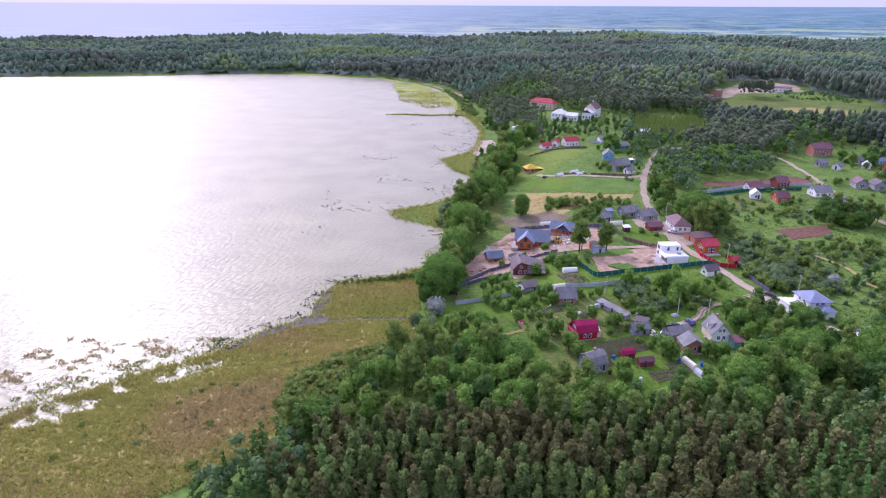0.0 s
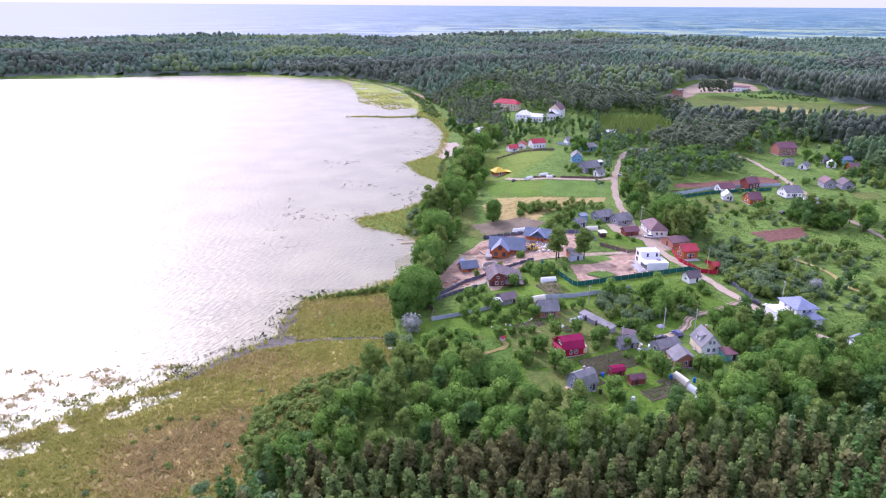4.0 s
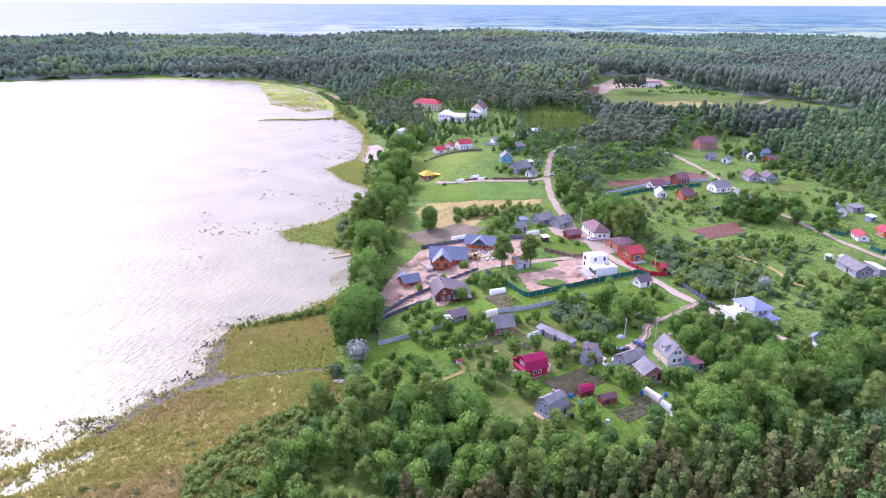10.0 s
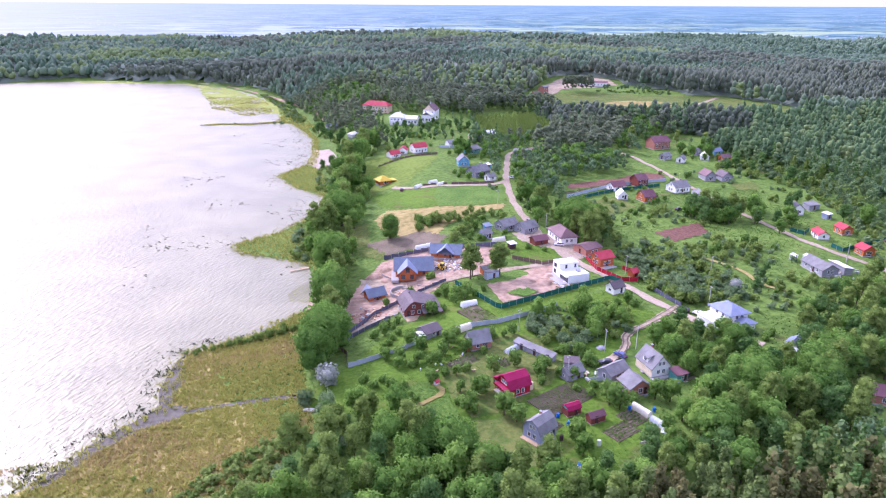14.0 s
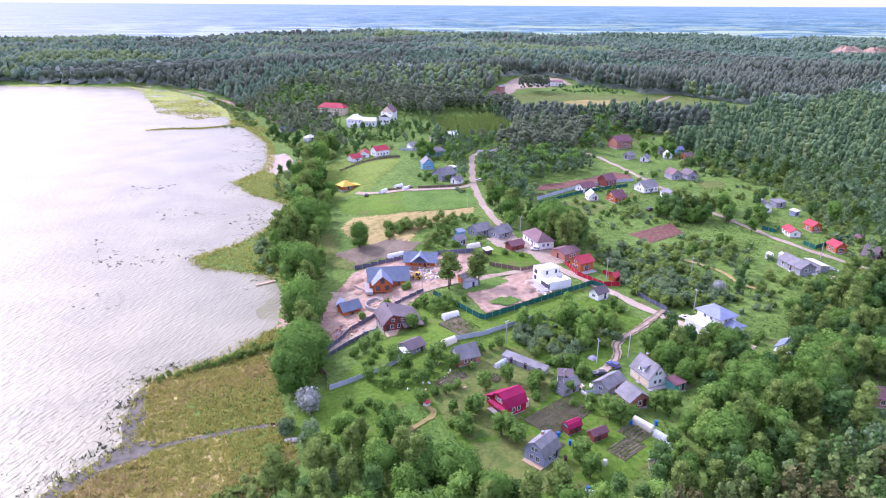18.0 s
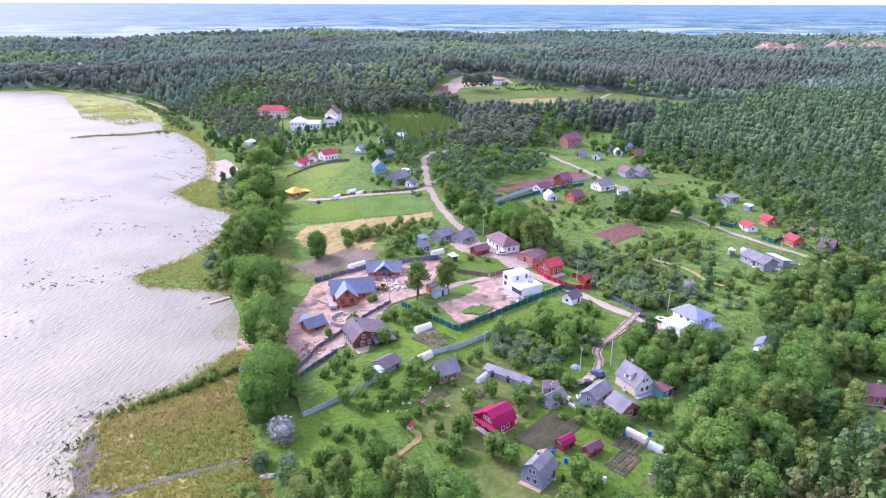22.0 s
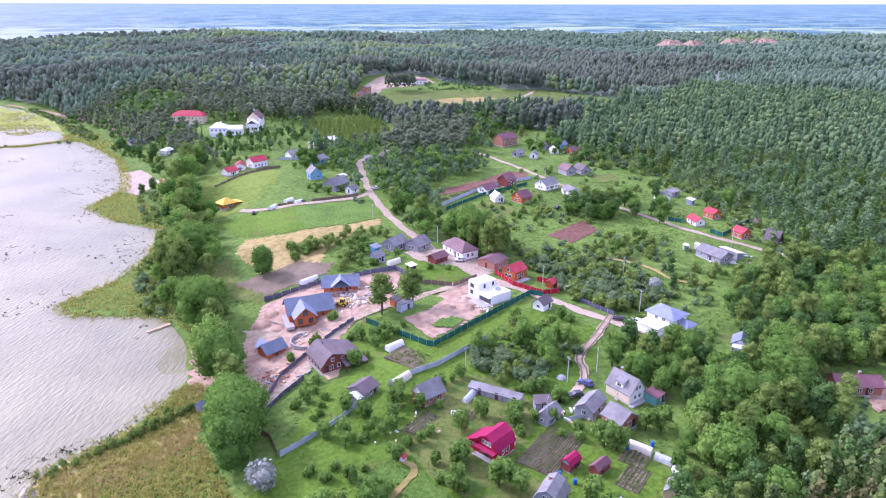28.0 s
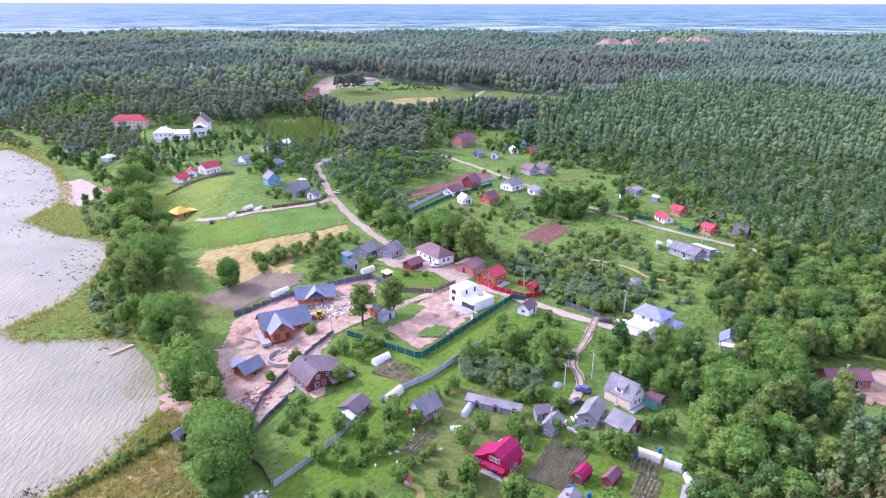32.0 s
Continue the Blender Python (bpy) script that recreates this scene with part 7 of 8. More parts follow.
def garden_bed(x, y, turn, L, W, rows, label, green=CROP):
    """Dug soil with raised rows and tufts of greens."""
    root = thing("garden_bed", x, y, turn, label, "garden bed", "garden beds")
    part("soil", Solid().box(-L / 2, -W / 2, -0.8, L / 2, W / 2, 0.22), BED, root)
    rng = np.random.default_rng(int(x * 7 + y))
    for k in range(rows):
        v = -W / 2 + W * (k + 0.5) / rows
        ridge = part("soil_ridge", Solid().extrude([(v - W / rows * 0.32, 0.21), (v + W / rows * 0.32, 0.21), (v, 0.42)], -L / 2 + 0.1, L / 2 - 0.1), BED, root)
        n = int(L / 0.55)
        pos = np.stack([np.linspace(-L / 2 + 0.3, L / 2 - 0.3, n), np.full(n, v), np.full(n, 0.5)], -1) + rng.normal(0, 0.06, (n, 3))
        pos = pos[rng.uniform(0, 1, n) < 0.8]
        vv, ff = leaf_cards(np.repeat(pos, 2, 0), np.tile([0.0, 0.0, 1.0], (2 * len(pos), 1)), 0.36 * W / rows, rng)
        tagged(part("potato_plant", array_mesh("potato_plant", vv, ff, green), None, ridge), kind="stuff")
    return root


garden_bed(54.4, 179.0, 21, 16.5, 9.0, 16, "large potato bed with grey-brown soil rows")
garden_bed(49.2, 231.0, -72, 11.5, 8.0, 10, "vegetable bed with dense green rows")
garden_bed(47.4, 169.0, 25, 4.0, 3.0, 4, "dug brown vegetable bed by the grey house")
garden_bed(62.0, 162.6, 20, 8.0, 5.0, 6, "brown kitchen garden bed below the sheds")
garden_bed(67.0, 166.6, 20, 5.0, 6.0, 6, "kitchen garden bed beside the greenhouse")
garden_bed(35.6, 203.4, 20, 9.0, 4.0, 5, "grey-brown vegetable bed on the lawn")
garden_bed(46.6, 199.6, 35, 4.0, 3.0, 4, "small vegetable bed with greens")
garden_bed(91.0, 179.8, 10, 4.0, 5.0, 5, "small bed beside the white house")
for k in range(4):
    garden_bed(140 + 9 * k, 348.5 + 2.0 * k, 12, 7.0, 3.0, 4, "vegetable bed along the pale fence")


def car(x, y, turn, paint, label, name="car"):
    root = thing(name, x, y, turn, label, "car", "parked cars", z=ground_z(x, y) + 0.22)
    body = [(-2.15, 0.35), (-2.2, 0.75), (-2.0, 0.95), (0.95, 0.95), (2.0, 0.82), (2.2, 0.6), (2.15, 0.3)]
    part("body", Solid().extrude([(u, w) for u, w in body], -0.86, 0.86, axis=1), paint, root)
    cab = [(-1.95, 0.95), (-1.5, 1.46), (0.2, 1.48), (0.95, 0.95)]
    part("roof", Solid().box(-1.45, -0.68, 1.42, 0.18, 0.68, 1.5), paint, root)
    part("window", Solid().extrude(cab, -0.74, 0.74, axis=1), GLASS, root, "dark car glass")
    for sx in (-1.35, 1.35):
        for sy in (-0.8, 0.8):
            w = part("wheel", Solid().tube(0, 0, -0.1, 0.1, 0.32, n=12), RUBBER, root, at=pose(sx, sy, 0.32, 90, 0, 0))
            part("rim", Solid().tube(0, 0, -0.11, 0.11, 0.18, n=8), METAL, w)
    root.scale = (0.92, 0.92, 0.92)
    for sy in (-0.6, 0.6):
        part("headlight", Solid().box(2.1, sy - 0.18, 0.6, 2.2, sy + 0.18, 0.76), POLY, root)
        part("tail_light", Solid().box(-2.22, sy - 0.18, 0.72, -2.14, sy + 0.18, 0.88), REDROOF, root)
    part("bumper", Solid().box(2.12, -0.8, 0.25, 2.26, 0.8, 0.48).box(-2.26, -0.8, 0.25, -2.12, 0.8, 0.48), RUBBER, root)
    return root


car(79.4, 193.4, 105, CARBLUE, "dark blue car parked on the cart track")
car(73.4, 191.0, 160, CARDARK, "dark car parked beside the low house")
car(101.2, 279.6, 150, CARWHITE, "white car parked before the pink-roofed house")
car(117.0, 209.4, 110, CARWHITE, "white car parked on the lane")
car(114.0, 213.4, 125, CARDARK, "dark car parked on the lane")
car(121.6, 383.0, 115, CARWHITE, "white car parked at the fork of the lane")
car(176.0, 306.6, 20, CARDARK, "dark car parked in the meadow")
car(60.5, 390.5, 70, CARDARK, "dark car parked beside the driveway")


def excavator(x, y, turn):
    root = thing("excavator", x, y, turn, "yellow digger with folded arm in the building yard", "digger", z=ground_z(x, y) + 0.16)
    part("body", Solid().box(-1.5, -0.9, 0.6, 1.2, 0.9, 1.4).box(0.4, -0.8, 1.4, 1.7, 0.8, 1.6), CARYELLOW, root)
    part("cab", Solid().extrude([(-0.9, 1.4), (0.5, 1.4), (0.35, 2.6), (-0.8, 2.6)], -0.7, 0.7, axis=1), GLASS, root)
    part("cab_roof", Solid().box(-0.95, -0.75, 2.6, 0.5, 0.75, 2.72), CARYELLOW, root)
    for sx, r in ((-1.0, 0.7), (1.2, 0.5)):
        for sy in (-0.95, 0.95):
            w = part("wheel", Solid().tube(0, 0, -0.18, 0.18, r, n=12), RUBBER, root, at=pose(sx, sy, r, 90, 0, 0))
            part("rim", Solid().tube(0, 0, -0.2, 0.2, r * 0.5, n=8), CARYELLOW, w)
    part("boom", Solid().extrude([(-1.5, 1.0), (-2.6, 2.6), (-2.4, 2.75), (-1.3, 1.3)], -0.15, 0.15, axis=1), CARYELLOW, root)
    part("arm", Solid().extrude([(-2.65, 2.7), (-3.0, 1.0), (-2.8, 0.95), (-2.4, 2.6)], -0.12, 0.12, axis=1), CARYELLOW, root)
    part("bucket", Solid().extrude([(-3.2, 1.0), (-2.7, 0.9), (-2.6, 0.4), (-3.0, 0.3)], -0.35, 0.35, axis=1), METAL, root)
    part("shovel", Solid().extrude([(1.9, 0.2), (2.6, 0.1), (2.5, 0.9), (2.0, 0.8)], -1.0, 1.0, axis=1), METAL, root)
    return root


excavator(49.6, 274.0, 130)


def rowing_boat(x, y, turn, mat, label, z=None):
    root = thing("rowing_boat", x, y, turn, label, "boat", "rowing boats", z=z)
    st = [(-1.7, 0.5), (-0.8, 0.68), (0.3, 0.66), (1.2, 0.42), (1.9, 0.03)]
    v, f = [], []
    for u, w in st:
        v += [(u, -w, 0.55), (u, -w * 0.7, 0.05), (u, w * 0.7, 0.05), (u, w, 0.55), (u, w * 0.86, 0.5), (u, w * 0.6, 0.14), (u, -w * 0.6, 0.14), (u, -w * 0.86, 0.5)]
    for k in range(len(st) - 1):
        f += [(8 * k + i, 8 * k + (i + 1) % 8, 8 * k + 8 + (i + 1) % 8, 8 * k + 8 + i) for i in range(8)]
    f += [(7, 6, 5, 4, 3, 2, 1, 0)]
    part("hull", Solid().add(v, f), mat, root)
    for u in (-0.9, 0.3):
        part("thwart", Solid().box(u - 0.12, -0.5, 0.38, u + 0.12, 0.5, 0.43), WOOD, root)
    return root


rowing_boat(-11.0, 203.4, 115, DARKTRIM, "dark wooden rowing boat at the end of the path")
rowing_boat(-8.0, 195.4, 160, TRIM, "upturned-looking pale rowing boat in the grass")


def barrel(x, y, mat=BLUEPLASTIC, s=1.0, label="blue plastic water barrel in a garden"):
    root = thing("barrel", x, y, 0, label, "barrel", "water barrels", sink=-0.08)
    part("drum", Solid().tube(0, 0, -0.1, 0.95 * s, 0.34 * s, 0.34 * s, 12), mat, root)
    part("lid", Solid().tube(0, 0, 0.95 * s, 1.0 * s, 0.3 * s, 0.28 * s, 12), mat, root)
    part("hoop", Solid().tube(0, 0, 0.45 * s, 0.52 * s, 0.36 * s, 0.36 * s, 12), mat, root)


for bx, by in ((49.8, 171.8), (50.8, 168.2), (73.8, 167.4), (68.2, 169.6), (46.4, 153.6)):
    barrel(bx, by, s=1.15)
barrel(54.2, 159.4, POLY, 1.4, "white and green water tank on a stand")
barrel(46.8, 163.6, DARKTRIM, 1.3, "dark water tank beside the grey house")


def pole(x, y, high=8.5, turn=0):
    root = thing("power_pole", x, y, turn, "grey concrete power pole with crossarm", "power pole", "power poles")
    part("shaft", Solid().tube(0, 0, -0.8, high, 0.16, 0.1, 8), POLE, root)
    part("crossarm", Solid().box(-0.8, -0.06, high - 0.5, 0.8, 0.06, high - 0.38), METAL, root)
    for u in (-0.7, 0, 0.7):
        part("insulator", Solid().tube(u, 0, high - 0.38, high - 0.2, 0.05, 0.03, 6), TRIM, root)


for px_, py_ in ((76.4, 197.0), (57.6, 216.0), (112.0, 246.0), (124.0, 214.0), (104.6, 300.0), (97.0, 340.0), (113.5, 392.0), (200.0, 342.0), (190.0, 290.0), (47.6, 262.8), (141.0, 236.0), (59.6, 186.6), (199.0, 232.0), (86.0, 196.0)):
    pole(px_, py_, 7.5, RNG.uniform(0, 90))


def heap(name, x, y, r, h, mat, label, cat):
    """A loose heap with an uneven foot."""
    rng = np.random.default_rng(int(abs(x) * 13 + y))
    v, f = [(0, 0, h)], []
    for k, (q, z) in enumerate(((0.4, 0.7), (0.75, 0.3), (1.0, -0.3))):
        v += [(math.cos(a) * r * q * rng.uniform(0.8, 1.2), math.sin(a) * r * q * rng.uniform(0.8, 1.2), h * z * rng.uniform(0.8, 1.15)) for a in np.linspace(0, 6.2832, 13)[:-1]]
    f = [(0, 1 + i, 1 + (i + 1) % 12) for i in range(12)]
    for k in range(2):
        o = 1 + 12 * k
        f += [(o + i, o + 12 + i, o + 12 + (i + 1) % 12, o + (i + 1) % 12) for i in range(12)]
    ob = new(name, mesh_of(name, v, f, mat, True))
    ob.matrix_basis = pose(x, y, ground_z(x, y) + 0.12, 0, 0, rng.uniform(0, 360))
    return tagged(ob, label, cat, group=label)


for hx, hy, hr, hh in ((26, 284, 4.0, 1.4), (31, 288, 3.0, 1.2), (20, 270, 3.0, 0.9), (58, 276, 2.6, 0.8), (64, 272, 2.4, 0.9), (70, 280, 3.0, 0.9), (80, 247, 3.6, 1.1), (75, 250, 3.2, 1.0), (71, 245, 2.4, 0.7), (84, 252, 2.2, 0.8), (29, 277, 2.6, 0.8)):
    heap("sand_mound", hx, hy, hr, hh, SAND, "mound of pinkish sand on the building site", "mound")
heap("tarpaulin", 76.6, 199.4, 1.5, 0.8, GREYWOOD, "pale tarpaulin thrown over goods by the track", "tarpaulin")
heap("white_canopy", 48.4, 190.6, 1.8, 2.0, TRIM, "round white garden canopy behind the crimson house", "canopy")


def debris(name, x, y, spread, n, mats, label):
    """Planks, blocks and sacks lying about; too many to count."""
    rng = np.random.default_rng(int(x * 3 + y))
    for j, m in enumerate(mats):
        s = Solid()
        for _ in range(n):
            px2, py2 = x + rng.normal(0, spread), y + rng.normal(0, spread)
            l, w, h = rng.uniform(0.4, 2.2), rng.uniform(0.2, 0.7), rng.uniform(0.15, 0.6)
            a, z = rng.uniform(0, 6.283), ground_z(px2, py2) + 0.1
            c, sn = math.cos(a), math.sin(a)
            q = [(px2 + c * u - sn * t, py2 + sn * u + c * t) for u, t in ((-l / 2, -w / 2), (l / 2, -w / 2), (l / 2, w / 2), (-l / 2, w / 2))]
            s.add([(u, t, z - 0.15) for u, t in q] + [(u, t, z + h) for u, t in q], [(3, 2, 1, 0), (4, 5, 6, 7), (0, 1, 5, 4), (1, 2, 6, 5), (2, 3, 7, 6), (3, 0, 4, 7)])
        tagged(new(name, s.mesh(name, m)), label, "building rubble", kind="stuff")


debris("building_rubble", 56, 275, 4.0, 34, (TRIM, WOOD, PLINTH), "scattered planks, blocks and white sacks on the site")
debris("building_rubble", 17, 250, 2.8, 22, (WOOD, BRICK, PLINTH), "piles of boards and bricks by the shore fence")
debris("building_rubble", 34, 264, 3.5, 10, (WOOD, PLINTH), "a few blocks and boards near the log house")
debris("building_rubble", 85, 245, 2.4, 12, (WOOD, TRIM), "boards and blocks beside the white house")
debris("garden_clutter", 33, 205, 3.5, 5, (TRIM, WOOD), "odds and ends on a garden plot")
debris("garden_clutter", 188, 224, 4.0, 14, (TRIM, WOOD, METAL), "junk beside the old farmhouse")
debris("garden_clutter", 68, 186.5, 2.6, 5, (TRIM, WOOD), "white boards beside the potato bed")


def jetty(x, y, turn, L, label):
    root = thing("jetty", x, y, turn, label, "jetty", z=0.0)
    for k in range(int(L / 0.5)):
        part("plank", Solid().box(k * 0.5, -0.6, 0.42, k * 0.5 + 0.44, 0.6, 0.48), WOOD, root)
    for u in (0.3, L / 2, L - 0.4):
        for s in (-0.5, 0.5):
            part("post", Solid().tube(u, s, -1.5, 0.42, 0.08, n=6), WOOD, root)


jetty(2.0, 305.0, 195, 8.0, "narrow plank jetty over the shallow water")


# low curved retaining walls in the log house yard
def low_wall(cx, cy, r, a0, a1, h, label):
    root = thing("low_wall", cx, cy, 0, label, "garden wall")
    n = 14
    for k in range(n):
        a, b = radians(a0 + (a1 - a0) * k / n), radians(a0 + (a1 - a0) * (k + 0.96) / n)
        q = [(math.cos(a) * r, math.sin(a) * r), (math.cos(b) * r, math.sin(b) * r), (math.cos(b) * (r + 0.35), math.sin(b) * (r + 0.35)), (math.cos(a) * (r + 0.35), math.sin(a) * (r + 0.35))]
        part("block", Solid().add([(u, v, -0.5) for u, v in q] + [(u, v, h) for u, v in q], [(3, 2, 1, 0), (4, 5, 6, 7), (0, 1, 5, 4), (1, 2, 6, 5), (2, 3, 7, 6), (3, 0, 4, 7)]), PLINTH, root)


low_wall(32.0, 262.5, 4.6, 60, 250, 0.9, "curved grey block wall in the yard")
fence("retaining_wall", [(28, 284), (32, 272)], 1.0, PLINTH, "straight grey concrete kerb wall in the yard", 2.0, PLINTH)


def kennel(x, y, turn):
    root = thing("kennel", x, y, turn, "small white kennel with a red roof on a garden path", "kennel", sink=-0.2)
    part("box", Solid().box(-0.7, -0.5, -0.3, 0.7, 0.5, 0.8), TRIM, root)
    part("roof", Solid().extrude([(-0.7, 0.7), (0, 1.25), (0.7, 0.7), (0.7, 0.8), (0, 1.35), (-0.7, 0.8)], -0.85, 0.85), REDROOF, root)
    part("opening", Solid().box(0.68, -0.22, 0.0, 0.72, 0.22, 0.55), RUBBER, root)


kennel(25.3, 194.4, 30)


# ---- trees and bushes of the village ----
for tx, ty, ts in ((-2, 224, 1.35), (1, 233, 1.15), (-5, 217, 1.1), (3, 228, 1.0)):
    plant("oak", tx, ty, ts)
for k, (tx, ty, ts) in enumerate(((1, 244, 0.75), (4, 249, 0.8), (5, 259, 0.85), (8, 268, 0.7), (7, 276, 0.95), (11, 284, 0.8), (10, 297, 0.9), (15, 303, 0.8), (6, 318, 0.8), (10, 326, 0.95),
                                  (14, 334, 1.0), (9, 341, 0.9), (17, 344, 1.0), (16, 352, 0.9), (22, 350, 0.9), (20, 362, 0.9), (26, 368, 1.0), (24, 380, 1.0), (28, 392, 1.1), (31, 402, 1.1), (36, 410, 1.15),
                                  (30, 418, 1.1), (38, 424, 1.1), (34, 434, 1.1), (43, 438, 1.1), (40, 448, 1.1), (46, 456, 1.1), (52, 470, 1.1), (56, 486, 1.1), (60, 498, 1.0), (68, 506, 1.0))):
    plant(("maple", "birch", "oak", "birch")[k % 4] if ts < 1 else ("maple", "birch", "lime")[k % 3], tx, ty, ts * 1.56)
    plant(("alder", "osier", "maple")[k % 3], tx + RNG.uniform(-4, 5), ty + RNG.uniform(-5, 5), ts * RNG.uniform(0.7, 1.1))
x, y = scatter([(-4, 296), (4, 300), (12, 345), (22, 395), (30, 440), (34, 474), (24, 474), (20, 440), (12, 400), (2, 358), (-4, 330)], 3.6, 0.7, 83)
wood("scrub", ["osier_wood", "willow_wood", "bush_wood"], x, y, RNG.uniform(0.6, 1.35, len(x)), "light willow scrub between the shore trees and the lake")
plant("oak", 39, 319, 0.9)
for tx, ty, ts in ((54, 328, 1.0), (58, 324, 1.15), (62, 322, 1.2), (66, 322, 1.1), (70, 326, 0.9), (62, 327, 1.0)):
    plant("osier", tx, ty, ts)
for tx, ty, ts in ((56.4, 259.4, 1.6), (57.8, 261.4, 1.25), (67.2, 258.2, 1.5), (66.0, 259.6, 1.2)):
    plant("birch", tx, ty, ts, squat=0.72)
for tx, ty, ts, tk in ((3, 239, 1.1, "lime"), (5, 246, 1.15, "birch"), (6.5, 253, 1.15, "lime"), (8, 260, 1.1, "birch"), (9, 267, 1.2, "birch"), (10, 275, 1.1, "lime"), (12, 288, 1.1, "birch"), (14, 295, 1.1, "lime"), (9, 310, 1.0, "birch")):
    plant(tk, tx, ty, ts)
for tx, ty, ts, tk in ((44, 404, 1.1, "lime"), (40, 392, 1.1, "maple"), (36, 380, 1.0, "birch"), (33, 364, 1.1, "lime"), (29, 350, 1.1, "maple"), (26, 338, 1.0, "lime"), (22, 328, 1.0, "birch"), (21, 313, 0.9, "maple"), (16, 302, 1.0, "lime"), (17, 391, 0.8, "osier"), (10, 346, 1.0, "osier"), (12, 352, 1.1, "sallow")):
    plant(tk, tx, ty, ts)
# the grove between the cart track and the pale blue house
for tk, tx, ty, ts in (("alder", 103.4, 200.7, 1.0), ("lime", 92.0, 196.1, 0.75), ("maple", 92.6, 190.4, 0.75), ("alder", 104.7, 193.8, 0.9), ("maple", 98.5, 187.5, 0.85), ("maple", 92.3, 180.2, 0.8), ("oak", 112.0, 187.2, 0.7), ("alder", 111.8, 181.8, 0.85), ("birch", 98.4, 176.5, 0.85), ("lime", 100.2, 171.8, 0.95), ("maple", 99.4, 181.7, 0.7), ("alder", 112.7, 172.4, 1.0), ("oak", 101.1, 164.7, 0.95), ("lime", 90.4, 165.3, 0.95), ("oak", 120.7, 165.3, 1.0), ("birch", 127.3, 174.0, 0.9)):
    plant(tk, tx, ty, ts)
plant("willow", -2.5, 205.5, 1.15)
plant("willow", 140.5, 222, 0.8)
for tx, ty, ts, tk in ((-3, 187, 1.3, "osier"), (-8, 201, 0.9, "osier"), (-13, 191, 0.9, "osier"), (-4, 193, 1.3, "sallow"), (-9, 199, 1.0, "sallow"), (43.5, 268.6, 1.2, "bush"), (33.0, 259.0, 1.3, "bush"), (24.4, 256, 1.1, "bush"), (57, 322, 1.6, "bush"), (55, 327, 1.6, "bush"), (60, 325, 1.4, "bush"), (52.5, 320, 1.4, "bush"),
                       (15, 213, 1.0, "apple"), (19, 210, 1.1, "apple"), (7, 203, 1.0, "bush"), (9, 199, 1.0, "bush"), (12, 201, 0.8, "bush"), (26, 213, 1.2, "apple"), (24, 219, 1.2, "apple"), (34, 213, 1.3, "apple"), (37, 216, 1.1, "apple"), (31, 209, 1.0, "apple"),
                       (29, 199, 0.9, "bush"), (34, 186, 1.3, "apple"), (31, 182.5, 1.0, "apple"), (36, 188, 1.1, "apple"), (42, 196, 1.2, "apple"), (49, 197.5, 1.1, "apple"), (37.5, 176.5, 1.5, "apple"), (39.5, 173, 1.3, "apple"), (50, 162.5, 1.3, "apple"), (49, 157, 1.3, "apple"),
                       (53, 190, 1.1, "apple"), (55, 193, 1.0, "apple"), (52, 187, 0.9, "bush"), (64.5, 173, 1.6, "apple"), (66, 170.5, 1.3, "apple"), (64.5, 181, 1.0, "bush"), (69, 191.5, 1.5, "bush"), (71, 172.6, 1.0, "bush"), (77, 172, 1.3, "apple"), (80, 170, 1.4, "apple"),
                       (22, 206, 0.8, "bush"), (17, 196, 0.7, "bush"), (43, 206.5, 0.9, "bush"), (38, 208, 1.0, "apple"), (36, 238, 1.2, "apple"), (40, 240, 1.0, "bush"), (24, 238, 1.0, "bush"), (20, 236, 1.1, "bush"), (44, 250, 1.1, "apple"), (47, 247, 1.0, "apple"), (50, 246, 1.2, "apple"), (42, 253, 1.0, "bush"), (53, 252, 0.9, "bush"),
                       (93, 276, 0.8, "bush"), (88, 280, 0.9, "bush"), (128, 208, 1.2, "osier"), (90, 168, 1.3, "apple"), (119, 203, 1.0, "bush"), (126, 190, 1.0, "bush"), (130, 192, 0.9, "bush"), (120, 217.4, 1.0, "osier")):
    plant(tk, tx, ty, ts)


# tall trees by the far end of the lane
for tx, ty, ts, tk in ((176, 297, 1.25, "alder"), (177, 291, 1.3, "alder"), (183, 290, 1.1, "birch"), (188, 291, 1.15, "alder"), (193, 291, 1.05, "birch"), (180, 294, 1.2, "birch"),
                       (205, 292, 0.9, "lime"), (210, 296, 0.95, "maple"), (222, 288, 1.0, "alder"), (236, 270, 1.0, "alder"), (240, 262, 1.05, "lime")):
    plant(tk, tx, ty, ts)


def thicket(poly, gap, kinds, lo, hi, seed, keep=0.9):
    x, y = scatter(poly, gap, keep, seed)
    for i in range(len(x)):
        plant(kinds[int(RNG.integers(len(kinds)))], x[i], y[i], RNG.uniform(lo, hi))


# overgrown plot in the middle
thicket([(61, 221.5), (60, 213.8), (63, 203.5), (66, 199.5), (77, 202.5), (72, 212), (66, 222)], 3.0, ["sallow", "sallow", "osier"], 0.6, 0.95, 21)
thicket([(72, 212), (77, 203), (88, 208), (90, 222), (86, 230), (77, 226), (66, 223)], 3.8, ["maple", "bush", "osier", "alder"], 0.5, 0.8, 20)
for tx, ty, ts in ((78.3, 217.2, 0.95), (79.4, 209, 0.95), (83, 212, 0.8), (89.9, 211, 0.7), (84, 224, 0.7), (86, 229.4, 0.7)):
    plant("maple", tx, ty, ts)
for tx, ty, ts in ((110.3, 275, 1.35), (114, 272, 1.25), (120.7, 279, 1.15), (111, 284.3, 1.2), (118, 281, 1.2)):
    plant("birch", tx, ty, ts)
